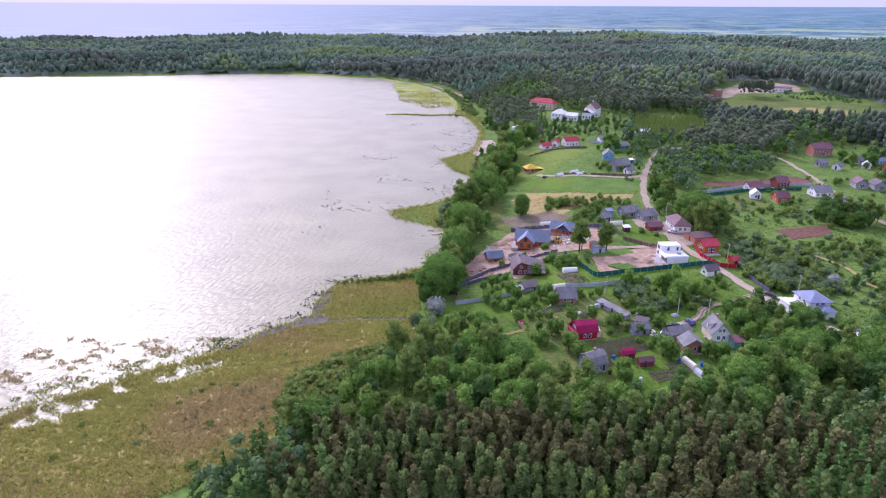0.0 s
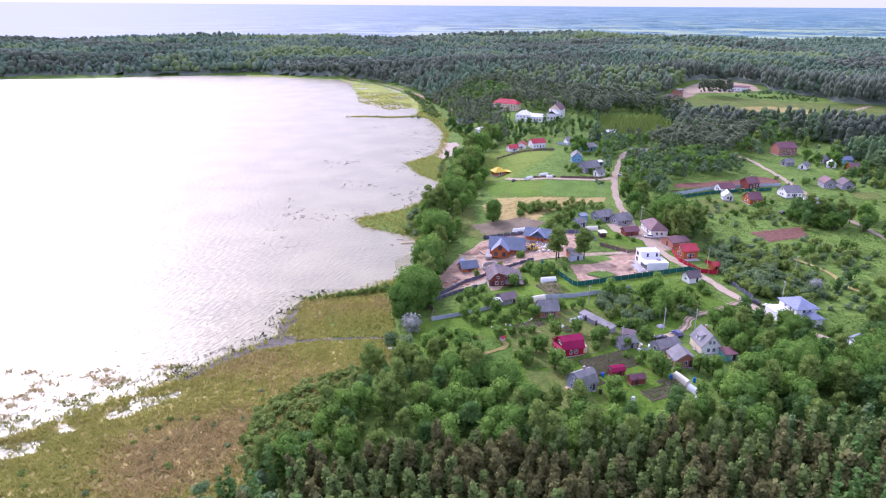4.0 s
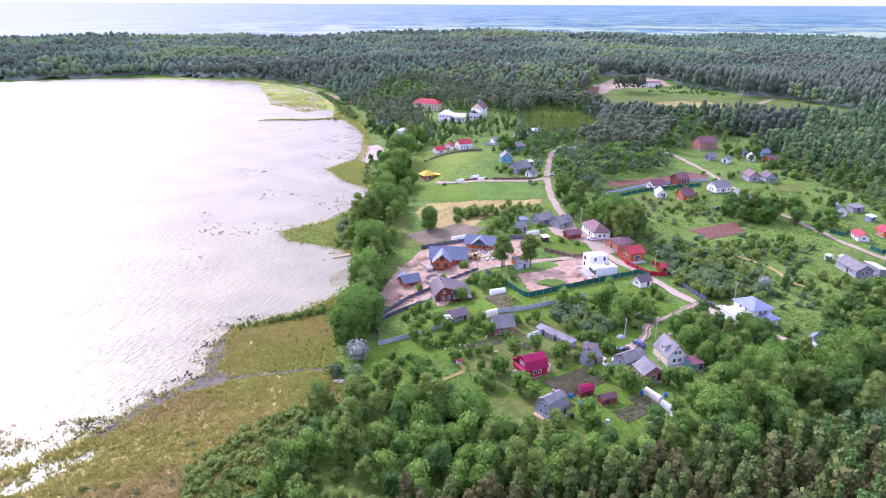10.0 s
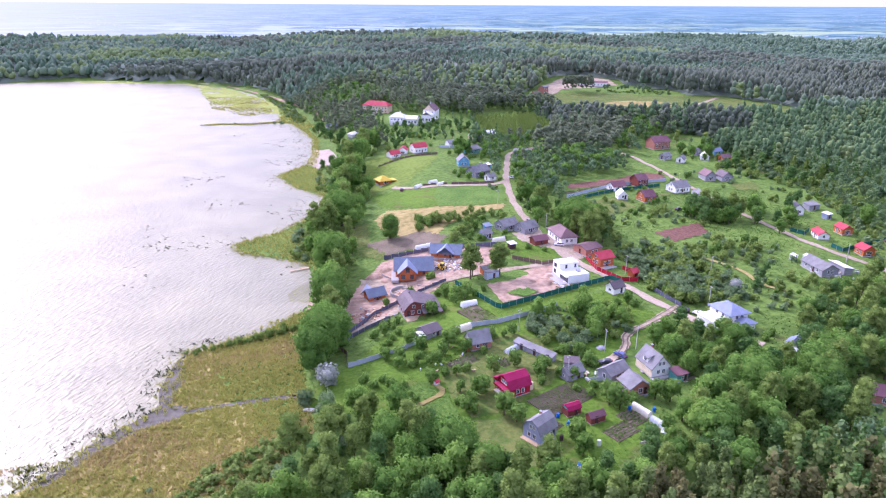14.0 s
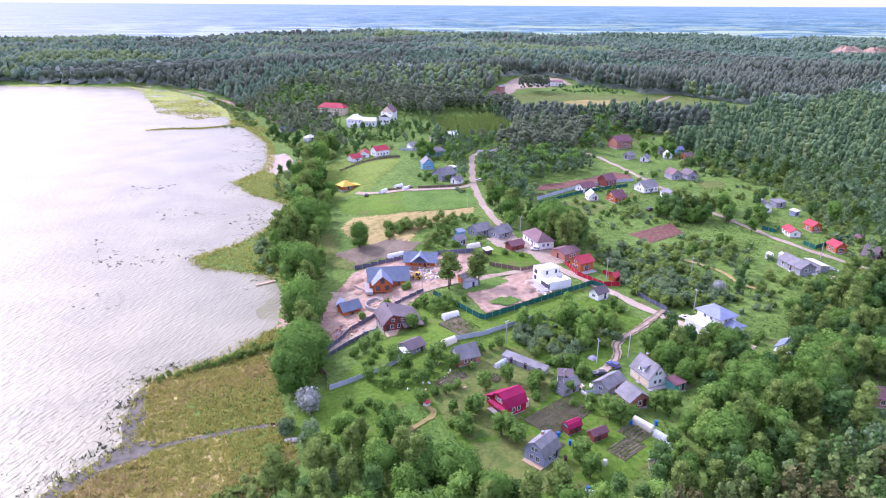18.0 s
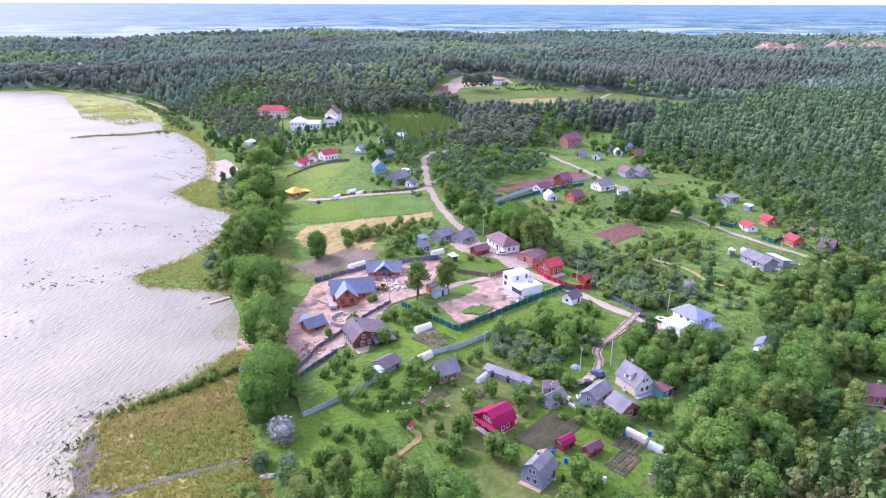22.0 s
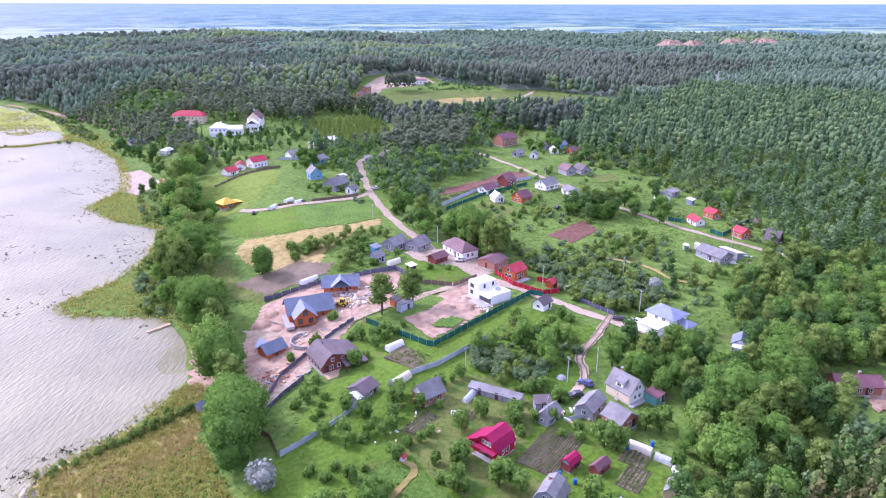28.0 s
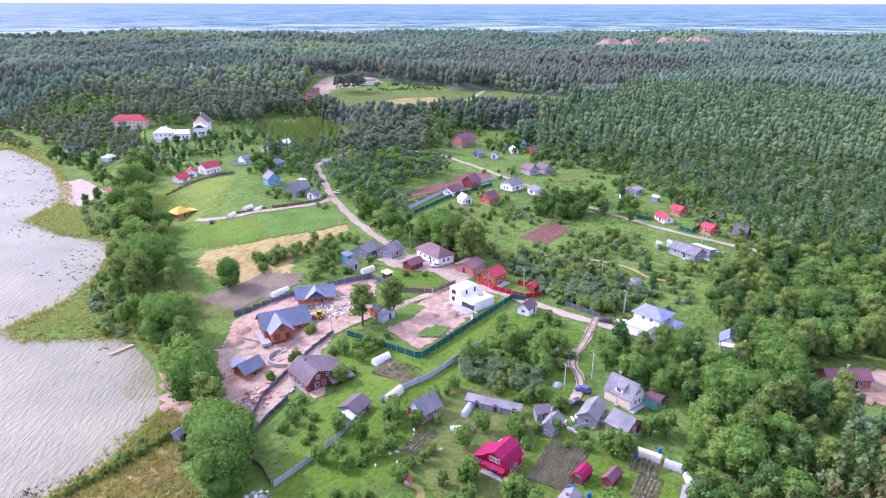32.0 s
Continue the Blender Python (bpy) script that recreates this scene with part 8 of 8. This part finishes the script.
for tx, ty, ts in ((4.5, 267, 1.15), (113, 157, 1.0), (97.8, 168.6, 0.9), (87, 164.7, 0.9), (104, 160, 0.8)):
    plant("birch" if tx < 10 else "lime", tx, ty, ts)
thicket([(92, 222), (98, 229), (104, 232), (106, 222), (100, 216)], 3.8, ["apple", "bush"], 0.6, 1.1, 22, 0.7)
# broadleaf trees east of the dachas
thicket([(90, 184), (92, 200), (104, 206), (114, 200), (118, 190), (122, 176), (126, 168), (110, 166), (92, 164), (82, 160), (78, 166), (92, 172)], 4.8, ["lime", "alder", "maple", "apple", "birch"], 0.6, 0.95, 23)
for tx, ty, ts in ((120, 162, 0.95), (110, 163, 0.7), (104, 172, 0.65), (97, 168, 0.6)):
    plant("oak", tx, ty, ts)
thicket([(128, 178), (132, 166), (134, 158), (146, 160), (200, 180), (208, 204), (180, 206), (160, 206), (140, 200)], 5.0, ["alder", "alder", "lime", "birch", "alder", "maple"], 0.65, 1.15, 24)
# bushes that spread from the edge of the forest into the meadow
thicket([(244, 372), (262, 376), (272, 340), (284, 300), (272, 296), (262, 318), (250, 342)], 6.0, ["osier", "sallow", "alder", "bush"], 0.8, 1.3, 71, 0.75)
thicket([(150, 252), (166, 262), (178, 262), (180, 244), (166, 240)], 5.0, ["osier", "osier", "sallow"], 0.5, 0.8, 72, 0.5)
# scrub meadow beyond the lane
thicket([(112, 226), (118, 246), (118, 262), (124, 272), (136, 268), (140, 246), (144, 232), (138, 214), (122, 212)], 4.0, ["osier", "bush", "sallow", "sallow"], 0.7, 1.15, 25, 0.85)
thicket([(112, 272), (112, 318), (124, 326), (132, 306), (130, 284), (126, 272)], 4.6, ["alder", "osier", "birch", "maple"], 0.6, 1.1, 26, 0.85)
for tx, ty, ts in ((114, 290, 1.2), (117, 296, 1.2), (113, 300, 1.1), (119, 288, 1.0), (125, 300, 0.9), (130, 302, 0.9)):
    plant("oak" if ts > 1.1 else "lime", tx, ty, ts)
thicket([(176, 284), (180, 294), (196, 292), (208, 297), (212, 290), (196, 284)], 4.4, ["birch", "alder", "maple"], 0.6, 0.9, 70, 0.8)
thicket([(124, 310), (132, 330), (150, 332), (168, 312), (166, 298), (136, 298)], 6.0, ["bush", "osier"], 0.5, 0.95, 39, 0.5)
thicket([(142, 222), (150, 216), (160, 206), (182, 208), (176, 220), (166, 232), (158, 236)], 5.0, ["bush", "osier", "alder"], 0.5, 0.9, 40, 0.55)
thicket([(104, 306), (100, 330), (106, 350), (114, 352), (118, 328)], 5.0, ["alder", "lime", "birch"], 0.7, 1.1, 27, 0.8)
thicket([(140, 236), (140, 262), (170, 268), (186, 262), (182, 244), (160, 240)], 5.0, ["bush", "osier", "apple"], 0.5, 1.0, 28, 0.6)
thicket([(168, 286), (176, 306), (190, 296), (200, 280), (214, 280), (214, 270), (198, 262), (190, 276)], 5.2, ["alder", "lime", "osier"], 0.6, 1.0, 29, 0.75)
x, y = scatter([(112, 232), (117, 250), (118, 262), (124, 272), (136, 268), (148, 250), (144, 232), (138, 214), (124, 214), (118, 222)], 3.3, 0.75, 64)
wood("scrub", ["bush_wood", "osier_wood", "bush_wood"], x, y, RNG.uniform(0.8, 1.35, len(x)), "grey-green sallow scrub beyond the lane")
thicket([(60, 300), (66, 312), (84, 316), (84, 306), (74, 306), (72, 296), (82, 294), (90, 292), (80, 288)], 3.8, ["apple", "bush", "osier"], 0.7, 1.1, 30, 0.85)
thicket([(62, 318), (80, 332), (96, 330), (92, 318)], 4.4, ["osier", "bush"], 0.6, 0.95, 31, 0.8)
thicket([(100, 452), (112, 458), (132, 440), (124, 425), (112, 432)], 5.0, ["apple", "bush", "lime"], 0.6, 1.0, 32, 0.7)
thicket([(88, 400), (96, 412), (120, 402), (118, 390), (96, 384)], 5.0, ["apple", "bush"], 0.7, 1.1, 33, 0.6)
thicket([(224, 300), (250, 290), (262, 320), (262, 370), (240, 372), (250, 330)], 6.5, ["bush", "osier", "alder"], 0.5, 0.95, 34, 0.6)
thicket([(168, 212), (184, 218), (198, 214), (206, 196), (190, 192)], 5.2, ["alder", "birch", "osier"], 0.6, 1.05, 35, 0.8)
thicket([(240, 385), (262, 380), (262, 410), (246, 412)], 5.5, ["apple", "bush", "lime"], 0.7, 1.0, 36, 0.6)
thicket([(28, 470), (24, 482), (40, 488), (46, 560), (36, 600), (36, 640), (48, 640), (56, 590), (52, 520), (46, 470)], 5.5, ["osier", "bush", "alder"], 0.7, 1.2, 37, 0.55)
thicket([(150, 326), (158, 340), (186, 346), (186, 316), (176, 318), (170, 314)], 6.0, ["apple", "bush"], 0.5, 0.9, 38, 0.4)
for k in range(44):
    plant("osier" if k % 3 else "bush", -6 - 36 * (k / 44) + RNG.normal(0, 1.2), 250 - 9.5 * (k / 44) + RNG.normal(0, 1.0), RNG.uniform(0.34, 0.62) * (1.2 - 0.5 * k / 44))
for k in range(14):
    plant("bush", 2 - 8 * k / 14 + RNG.normal(0, 1.2), 240 + 3 * math.sin(k) + RNG.normal(0, 1.5), RNG.uniform(0.5, 0.9))


# light green willow scrub between the marsh and the wood
x, y = scatter([(-42, 140), (-45, 163), (-40, 172), (-31, 180), (-18, 186), (-12, 184), (-20, 168), (-22, 158), (-27, 150), (-30, 140)], 2.3, 0.9, 69)
wood("willow_scrub", ["willow_wood", "willow_wood", "osier_wood"], x, y, RNG.uniform(0.55, 1.0, len(x)), "low light green willow scrub beside the marsh")


# ---- reeds, marsh and water plants ----
def tufts(name, x, y, mat, label, tall, blades, wide, seed, base=None):
    """Tufts of upright blades, too many to count."""
    rng = np.random.default_rng(seed)
    n = len(x)
    z = (height(x, y) if base is None else np.full(n, base))[:, None]
    a = rng.uniform(0, 6.283, (n, blades))
    r = rng.uniform(0, 1, (n, blades)) * wide
    h = tall * rng.uniform(0.5, 1.2, (n, blades))
    bx, by = x[:, None] + np.cos(a) * r, y[:, None] + np.sin(a) * r
    w = wide * 0.45
    dx, dy = -np.sin(a) * w, np.cos(a) * w
    lean = rng.normal(0, 0.7, (2, n, blades)) * tall
    p0 = np.stack([bx - dx, by - dy, z + 0 * h - 0.05], -1)
    p1 = np.stack([bx + dx, by + dy, z + 0 * h - 0.05], -1)
    p2 = np.stack([bx + lean[0] + dx * 0.4, by + lean[1] + dy * 0.4, z + h], -1)
    v = np.stack([p0, p1, p2], 2).reshape(-1, 3)
    f = np.arange(len(v)).reshape(-1, 3)
    tagged(new(name, array_mesh(name, v, f, mat)), label, "reeds", kind="stuff")


rng = np.random.default_rng(5)
x, y = rng.uniform(-150, 0, 60000), rng.uniform(105, 262, 60000)
d = shore_distance(x, y)
tone = lumps(x, y, 11, 4) * 0.8 + rng.normal(0, 0.3, len(x)) - 0.2 * smooth(196, 214, y)
# a dry strip beside the wood, and brown reeds behind the little bay
tone += 0.75 * np.exp(-(((x + 62) / 11) ** 2 + ((y - 142) / 22) ** 2)) + 0.6 * np.exp(-(((x + 46) / 9) ** 2 + ((y - 160) / 12) ** 2)) + 0.8 * np.exp(-(((x + 8) / 9) ** 2 + ((y - 238) / 7) ** 2))
wood_side = inside(SOUTH_EDGE, x, y) | inside(SOUTH_PINE, x, y)
path = line_distance([(-60, 203), (-46, 207), (-30, 209), (-12, 205)], x, y) < 0.9
land = (d > 0.5) & (d < 62) & ~wood_side & ~path & ~inside(MUDFLAT, x, y) & ((height(x, y) > 0.02) | (lumps(x, y, 1.2, 2) > 0.35)) & (x < 0 - (y < 238) * 8)
REEDBROWN = foliage("dry_reed_blades", (0.275, 0.215, 0.095), (0.47, 0.375, 0.165), light=0.45)
SEDGE = foliage("green_sedge_blades", (0.185, 0.220, 0.048), (0.39, 0.390, 0.10), light=0.45)
tufts("sedge", x[land & (tone < 0.1)], y[land & (tone < 0.1)], SEDGE, "green sedge and young reeds on the marsh", 0.9, 4, 0.55, 1)
tufts("dry_reeds", x[land & (tone > 0.45)], y[land & (tone > 0.45)], REEDBROWN, "brownish dry reeds on the marsh", 1.0, 4, 0.5, 2)
tufts("reeds", x[land & (tone >= 0.1) & (tone <= 0.45)], y[land & (tone >= 0.1) & (tone <= 0.45)], REED, "yellow-green reeds on the marsh", 1.0, 4, 0.5, 3)
# tall reeds at the waterline and dark weed out in the shallows
x, y = rng.uniform(-160, 40, 90000), rng.uniform(120, 720, 90000)
d = shore_distance(x, y)
edge = ((y < 262) | (y > 306)) & (np.abs(d) < 1.8 + rng.exponential(1.0, len(x))) & (rng.uniform(0, 1, len(x)) < 0.8)
tufts("shore_reeds", x[edge], y[edge], SEDGE, "tall reeds along the water's edge", 1.2, 4, 0.5, 4)
clump = lumps(x, y, 6, 7) + rng.normal(0, 0.25, len(x))
out = (d < -0.5) & (d > -16) & (clump > 0.42) & (rng.uniform(0, 1, len(x)) < np.exp(d / 9)) & ((y < 250) | (y > 330))
tufts("water_weed", x[out], y[out], WEED, "dark weed tufts standing in the shallows", 0.28, 4, 0.34, 5, base=-0.05)
x, y = rng.uniform(-175, -20, 75000), rng.uniform(105, 252, 75000)
d = shore_distance(x, y)
islet = lumps(x, y, 3.2, 13) * 0.7 + lumps(x, y, 1.1, 14) * 0.6 + rng.normal(0, 0.1, len(x))
out = (d < 0) & (d > -38) & (islet > 0.10 - 0.008 * d) & (y < 196)
outer = d < -9
tufts("islet_reeds", x[out & ~outer], y[out & ~outer], SEDGE, "yellow-green reed islets in the shallows", 0.6, 3, 0.4, 15, base=-0.05)
tufts("islet_reeds", x[out & outer], y[out & outer], REEDBROWN, "tan reed islets farther out in the shallows", 0.7, 3, 0.35, 19, base=-0.05)
wet = (d > 0) & (height(x, y) < 0.03) & (lumps(x, y, 1.3, 23) + rng.normal(0, 0.3, len(x)) > 0.12)
tufts("pool_reeds", x[wet], y[wet], SEDGE, "sedge tufts standing in the marsh pools", 0.6, 3, 0.35, 20, base=-0.05)
late = (x > -82) & (y > 186) & (d > -7) & (d < 2.5) & (rng.uniform(0, 1, len(x)) < 0.22) & (lumps(x, y, 2.6, 24) > -0.05)
tufts("water_weed", x[late], y[late], WEED, "dark rush tufts along the muddy water's edge", 0.6, 4, 0.42, 21, base=-0.05)
dots = (d < 0.5) & (d > -30) & (rng.uniform(0, 1, len(x)) < 0.16 * np.exp(d / 12))
tufts("water_weed", x[dots], y[dots], WEED, "dark weed tufts standing in the shallows", 0.28, 4, 0.30, 16, base=-0.05)
x, y = scatter([(-112, 108), (-100, 140), (-78, 160), (-56, 180), (-36, 196), (-40, 172), (-46, 140), (-52, 106)], 5.0, 0.4, 63)
wood("scrub", ["bush_wood", "osier_wood"], x, y, RNG.uniform(0.3, 0.6, len(x)), "low bushes dotted over the marsh")
x, y = rng.uniform(-70, 30, 1500), rng.uniform(300, 660, 1500)
d = shore_distance(x, y)
far = (d < -4) & (d > -60) & (lumps(x, y, 14, 8) > 0.15)
tufts("water_weed", x[far], y[far], WEED, "dark weed patches floating off the shore", 0.35, 4, 1.1, 6, base=-0.05)
x, y = rng.uniform(-10, 5, 3000), rng.uniform(268, 292, 3000)
bed = inside([(-8, 282), (-2, 289), (4, 290), (1, 278), (-2, 270), (-8, 273.4)], x, y)
tufts("shallow_reeds", x[bed], y[bed], SEDGE, "thin green reeds standing in shallow water", 0.25, 2, 0.16, 17, base=-0.05)
# grassy tussocks on the shore spits
for poly, s in (([(-26, 342), (-20, 334), (2, 314), (10, 318), (8, 352), (-6, 354)], 41), ([(0, 472), (8, 440), (22, 424), (26, 440), (24, 490), (16, 490)], 42), ([(14, 690), (30, 640), (44, 640), (30, 720), (20, 800), (4, 880), (-4, 880), (12, 790)], 43), ([(4, 290), (0, 268), (6, 262), (10, 280), (8, 300), (4, 308)], 44)):
    x, y = scatter(poly, 1.1 if s != 43 else 3.0, 0.9, s)
    tufts("spit_grass", x, y, SEDGE, "yellow-green sedge on a low spit", 0.7 if s != 43 else 1.4, 4, 0.6 if s != 43 else 1.6, s)
x, y = rng.uniform(-66, 8, 5200), rng.uniform(728, 910, 5200)
bed = inside([(-63, 906), (-42, 885), (-8, 880), (6, 829), (12, 760), (4, 738), (-17, 731), (-52, 794)], x, y) & (lumps(x, y, 12, 21) + rng.normal(0, 0.3, len(x)) > -0.3)
tufts("flooded_sedge", x[bed], y[bed], SEDGE, "yellow-green sedge on the flooded meadow", 0.7, 3, 1.1, 18, base=-0.05)
x, y = scatter([(4, 890), (22, 800), (32, 720), (34, 660), (26, 664), (19, 720), (13, 800), (-2, 880)], 4.6, 0.7, 68)
wood("scrub", ["osier_wood", "bush_wood"], x, y, RNG.uniform(0.9, 1.6, len(x)), "shore bushes along the bay")
x, y = np.array([-32.0, -28.0, -8.0, 0.0, 6.0, 12.0]), np.array([684.0, 685.0, 683.0, 682.0, 680.0, 676.0])
wood("scrub", ["bush_wood"], x, y, np.array([0.9, 1.1, 0.6, 0.8, 1.1, 1.2]), "bushes on the reed strip")
# the narrow island of reeds
x = rng.uniform(-58, 24, 900)
x = x[lumps(x, x * 0 + 3, 5, 3) + rng.normal(0, 0.2, len(x)) > -0.25]
y = 684 + 2.5 * np.sin(x / 9) + rng.normal(0, 1.5, len(x))
tufts("island_reeds", x, y, SEDGE, "narrow strip of reeds out in the lake", 1.1, 4, 0.9, 45, base=-0.1)
# rough meadow grass over the gardens
x, y = rng.uniform(-8, 235, 42000), rng.uniform(150, 330, 42000)
d = shore_distance(x, y)
ok = (d > 10) & (lumps(x, y, 7, 9) + rng.normal(0, 0.4, len(x)) > 0.25)
for poly in ([(6, 278), (8, 244), (52, 262), (78, 286), (57, 299), (31, 299)], [(56, 256), (56, 234), (98, 244), (98, 298), (84, 300), (84, 264)], [(145, 283), (166, 288), (173, 283), (168, 269), (147, 269)], [(43, 184), (62, 190), (66, 178), (48, 168)]):
    ok &= ~inside(poly, x, y)
for line in (LANE, [(1, 230), (28, 249), (50, 264), (98, 264)], EAST_ROAD):
    ok &= line_distance(line, x, y) > 3.5
MEADOW = foliage("meadow_blades", (0.07, 0.135, 0.022), (0.17, 0.26, 0.055), light=0.25)
tufts("meadow_grass", x[ok], y[ok], MEADOW, "rough tufts of meadow grass", 0.28, 3, 0.5, 46)
# darker leafy weeds in the grass
x, y = rng.uniform(6, 235, 30000), rng.uniform(150, 340, 30000)
ok = (shore_distance(x, y) > 10) & (lumps(x, y, 4, 19) + lumps(x, y, 13, 18) * 0.7 + rng.normal(0, 0.3, len(x)) > 0.55)
for poly in ([(6, 278), (8, 244), (52, 262), (78, 286), (57, 299), (31, 299)], [(56, 256), (56, 234), (98, 244), (98, 298), (84, 300), (84, 264)], [(145, 283), (166, 288), (173, 283), (168, 269), (147, 269)], [(43, 184), (62, 190), (66, 178), (48, 168)], [(22, 345), (26, 322), (34, 303), (56, 300), (84, 342)]):
    ok &= ~inside(poly, x, y)
for line in (LANE, [(1, 230), (28, 249), (50, 264), (98, 264)], EAST_ROAD):
    ok &= line_distance(line, x, y) > 3.0
tufts("leafy_weeds", x[ok], y[ok], LEAF, "dark green leafy weeds in the meadow", 0.4, 4, 0.45, 47)
for poly, s in (([(13.5, 195), (23.2, 196.6), (24.6, 190.2), (17.4, 187), (13.4, 189.4)], 71), ([(26.6, 189), (18.7, 185), (22.9, 174), (27.4, 176.7)], 72), ([(63.4, 242.4), (71.6, 245.8), (74.8, 240), (68.4, 237.6)], 73)):
    x, y = scatter(poly, 0.6, 0.9, s)
    tufts("tall_weeds", x, y, LEAF2, "tall bright green weeds on a plot", 0.5, 4, 0.3, s)
# scrub all over the wild meadow
for poly, gap, seed, keep in (([(112, 214), (118, 262), (132, 272), (165, 272), (186, 250), (180, 236), (162, 238), (158, 208), (130, 200)], 4.4, 51, 0.5), ([(120, 290), (132, 334), (168, 314), (180, 300), (168, 290), (150, 292), (134, 290)], 4.6, 52, 0.45),
                               ([(206, 372), (262, 372), (268, 330), (240, 300), (228, 300), (200, 300), (196, 330)], 6.5, 53, 0.3), ([(170, 206), (206, 214), (222, 226), (246, 264), (262, 290), (274, 320), (262, 330), (236, 262), (222, 232), (196, 216)], 4.0, 54, 0.6),
                               ([(104, 318), (112, 330), (114, 352), (100, 370), (108, 384), (124, 386), (112, 360)], 4.0, 55, 0.5), ([(80, 162), (96, 172), (96, 200), (118, 208), (128, 196), (128, 172), (100, 160)], 4.0, 56, 0.7), ([(60, 210), (68, 228), (92, 230), (98, 214), (84, 200)], 3.4, 57, 0.6)):
    x, y = scatter(poly, gap, keep, seed)
    wood("scrub", ["bush_wood", "osier_wood", "bush_wood"], x, y, RNG.uniform(0.5, 1.1, len(x)), "low grey-green scrub in the wild meadow")
thicket([(66, 500), (130, 490), (150, 520), (140, 556), (112, 548), (90, 550), (70, 556)], 5.5, ["alder", "bush", "osier"], 0.5, 0.85, 61, 0.6)
thicket([(58, 470), (66, 476), (98, 472), (104, 480), (70, 498), (60, 492)], 5.0, ["bush", "osier", "alder"], 0.6, 1.0, 62, 0.6)
thicket([(218, 444), (232, 440), (256, 436), (266, 426), (272, 410), (262, 400), (268, 418), (250, 440), (226, 452)], 5.0, ["alder", "lime", "birch"], 0.8, 1.1, 65, 0.8)
thicket([(206, 352), (216, 362), (236, 362), (244, 352), (240, 340), (234, 354), (216, 352)], 5.0, ["bush", "osier", "apple"], 0.6, 0.9, 66, 0.5)
# fruit trees along the garden plots
for (xa, ya), (xb, yb), n in (((14, 220), (24, 228), 4), ((16, 206), (30, 206), 5), ((22, 196), (36, 198), 5), ((44, 214), (56, 214), 5), ((58, 182), (66, 176), 3), ((30, 176), (28, 190), 4), ((54, 196), (62, 184), 4), ((62, 200), (70, 196), 4), ((12, 228), (22, 234), 4), ((44, 242), (60, 250), 6), ((84, 296), (88, 306), 4), ((20, 186), (12, 196), 4), ((74, 160), (64, 152), 5)):
    for k in range(n):
        u = (k + RNG.uniform(0.2, 0.8)) / n
        plant("apple" if RNG.uniform() < 0.6 else "bush", xa + (xb - xa) * u + RNG.normal(0, 0.8), ya + (yb - ya) * u + RNG.normal(0, 0.8), RNG.uniform(0.55, 1.05))
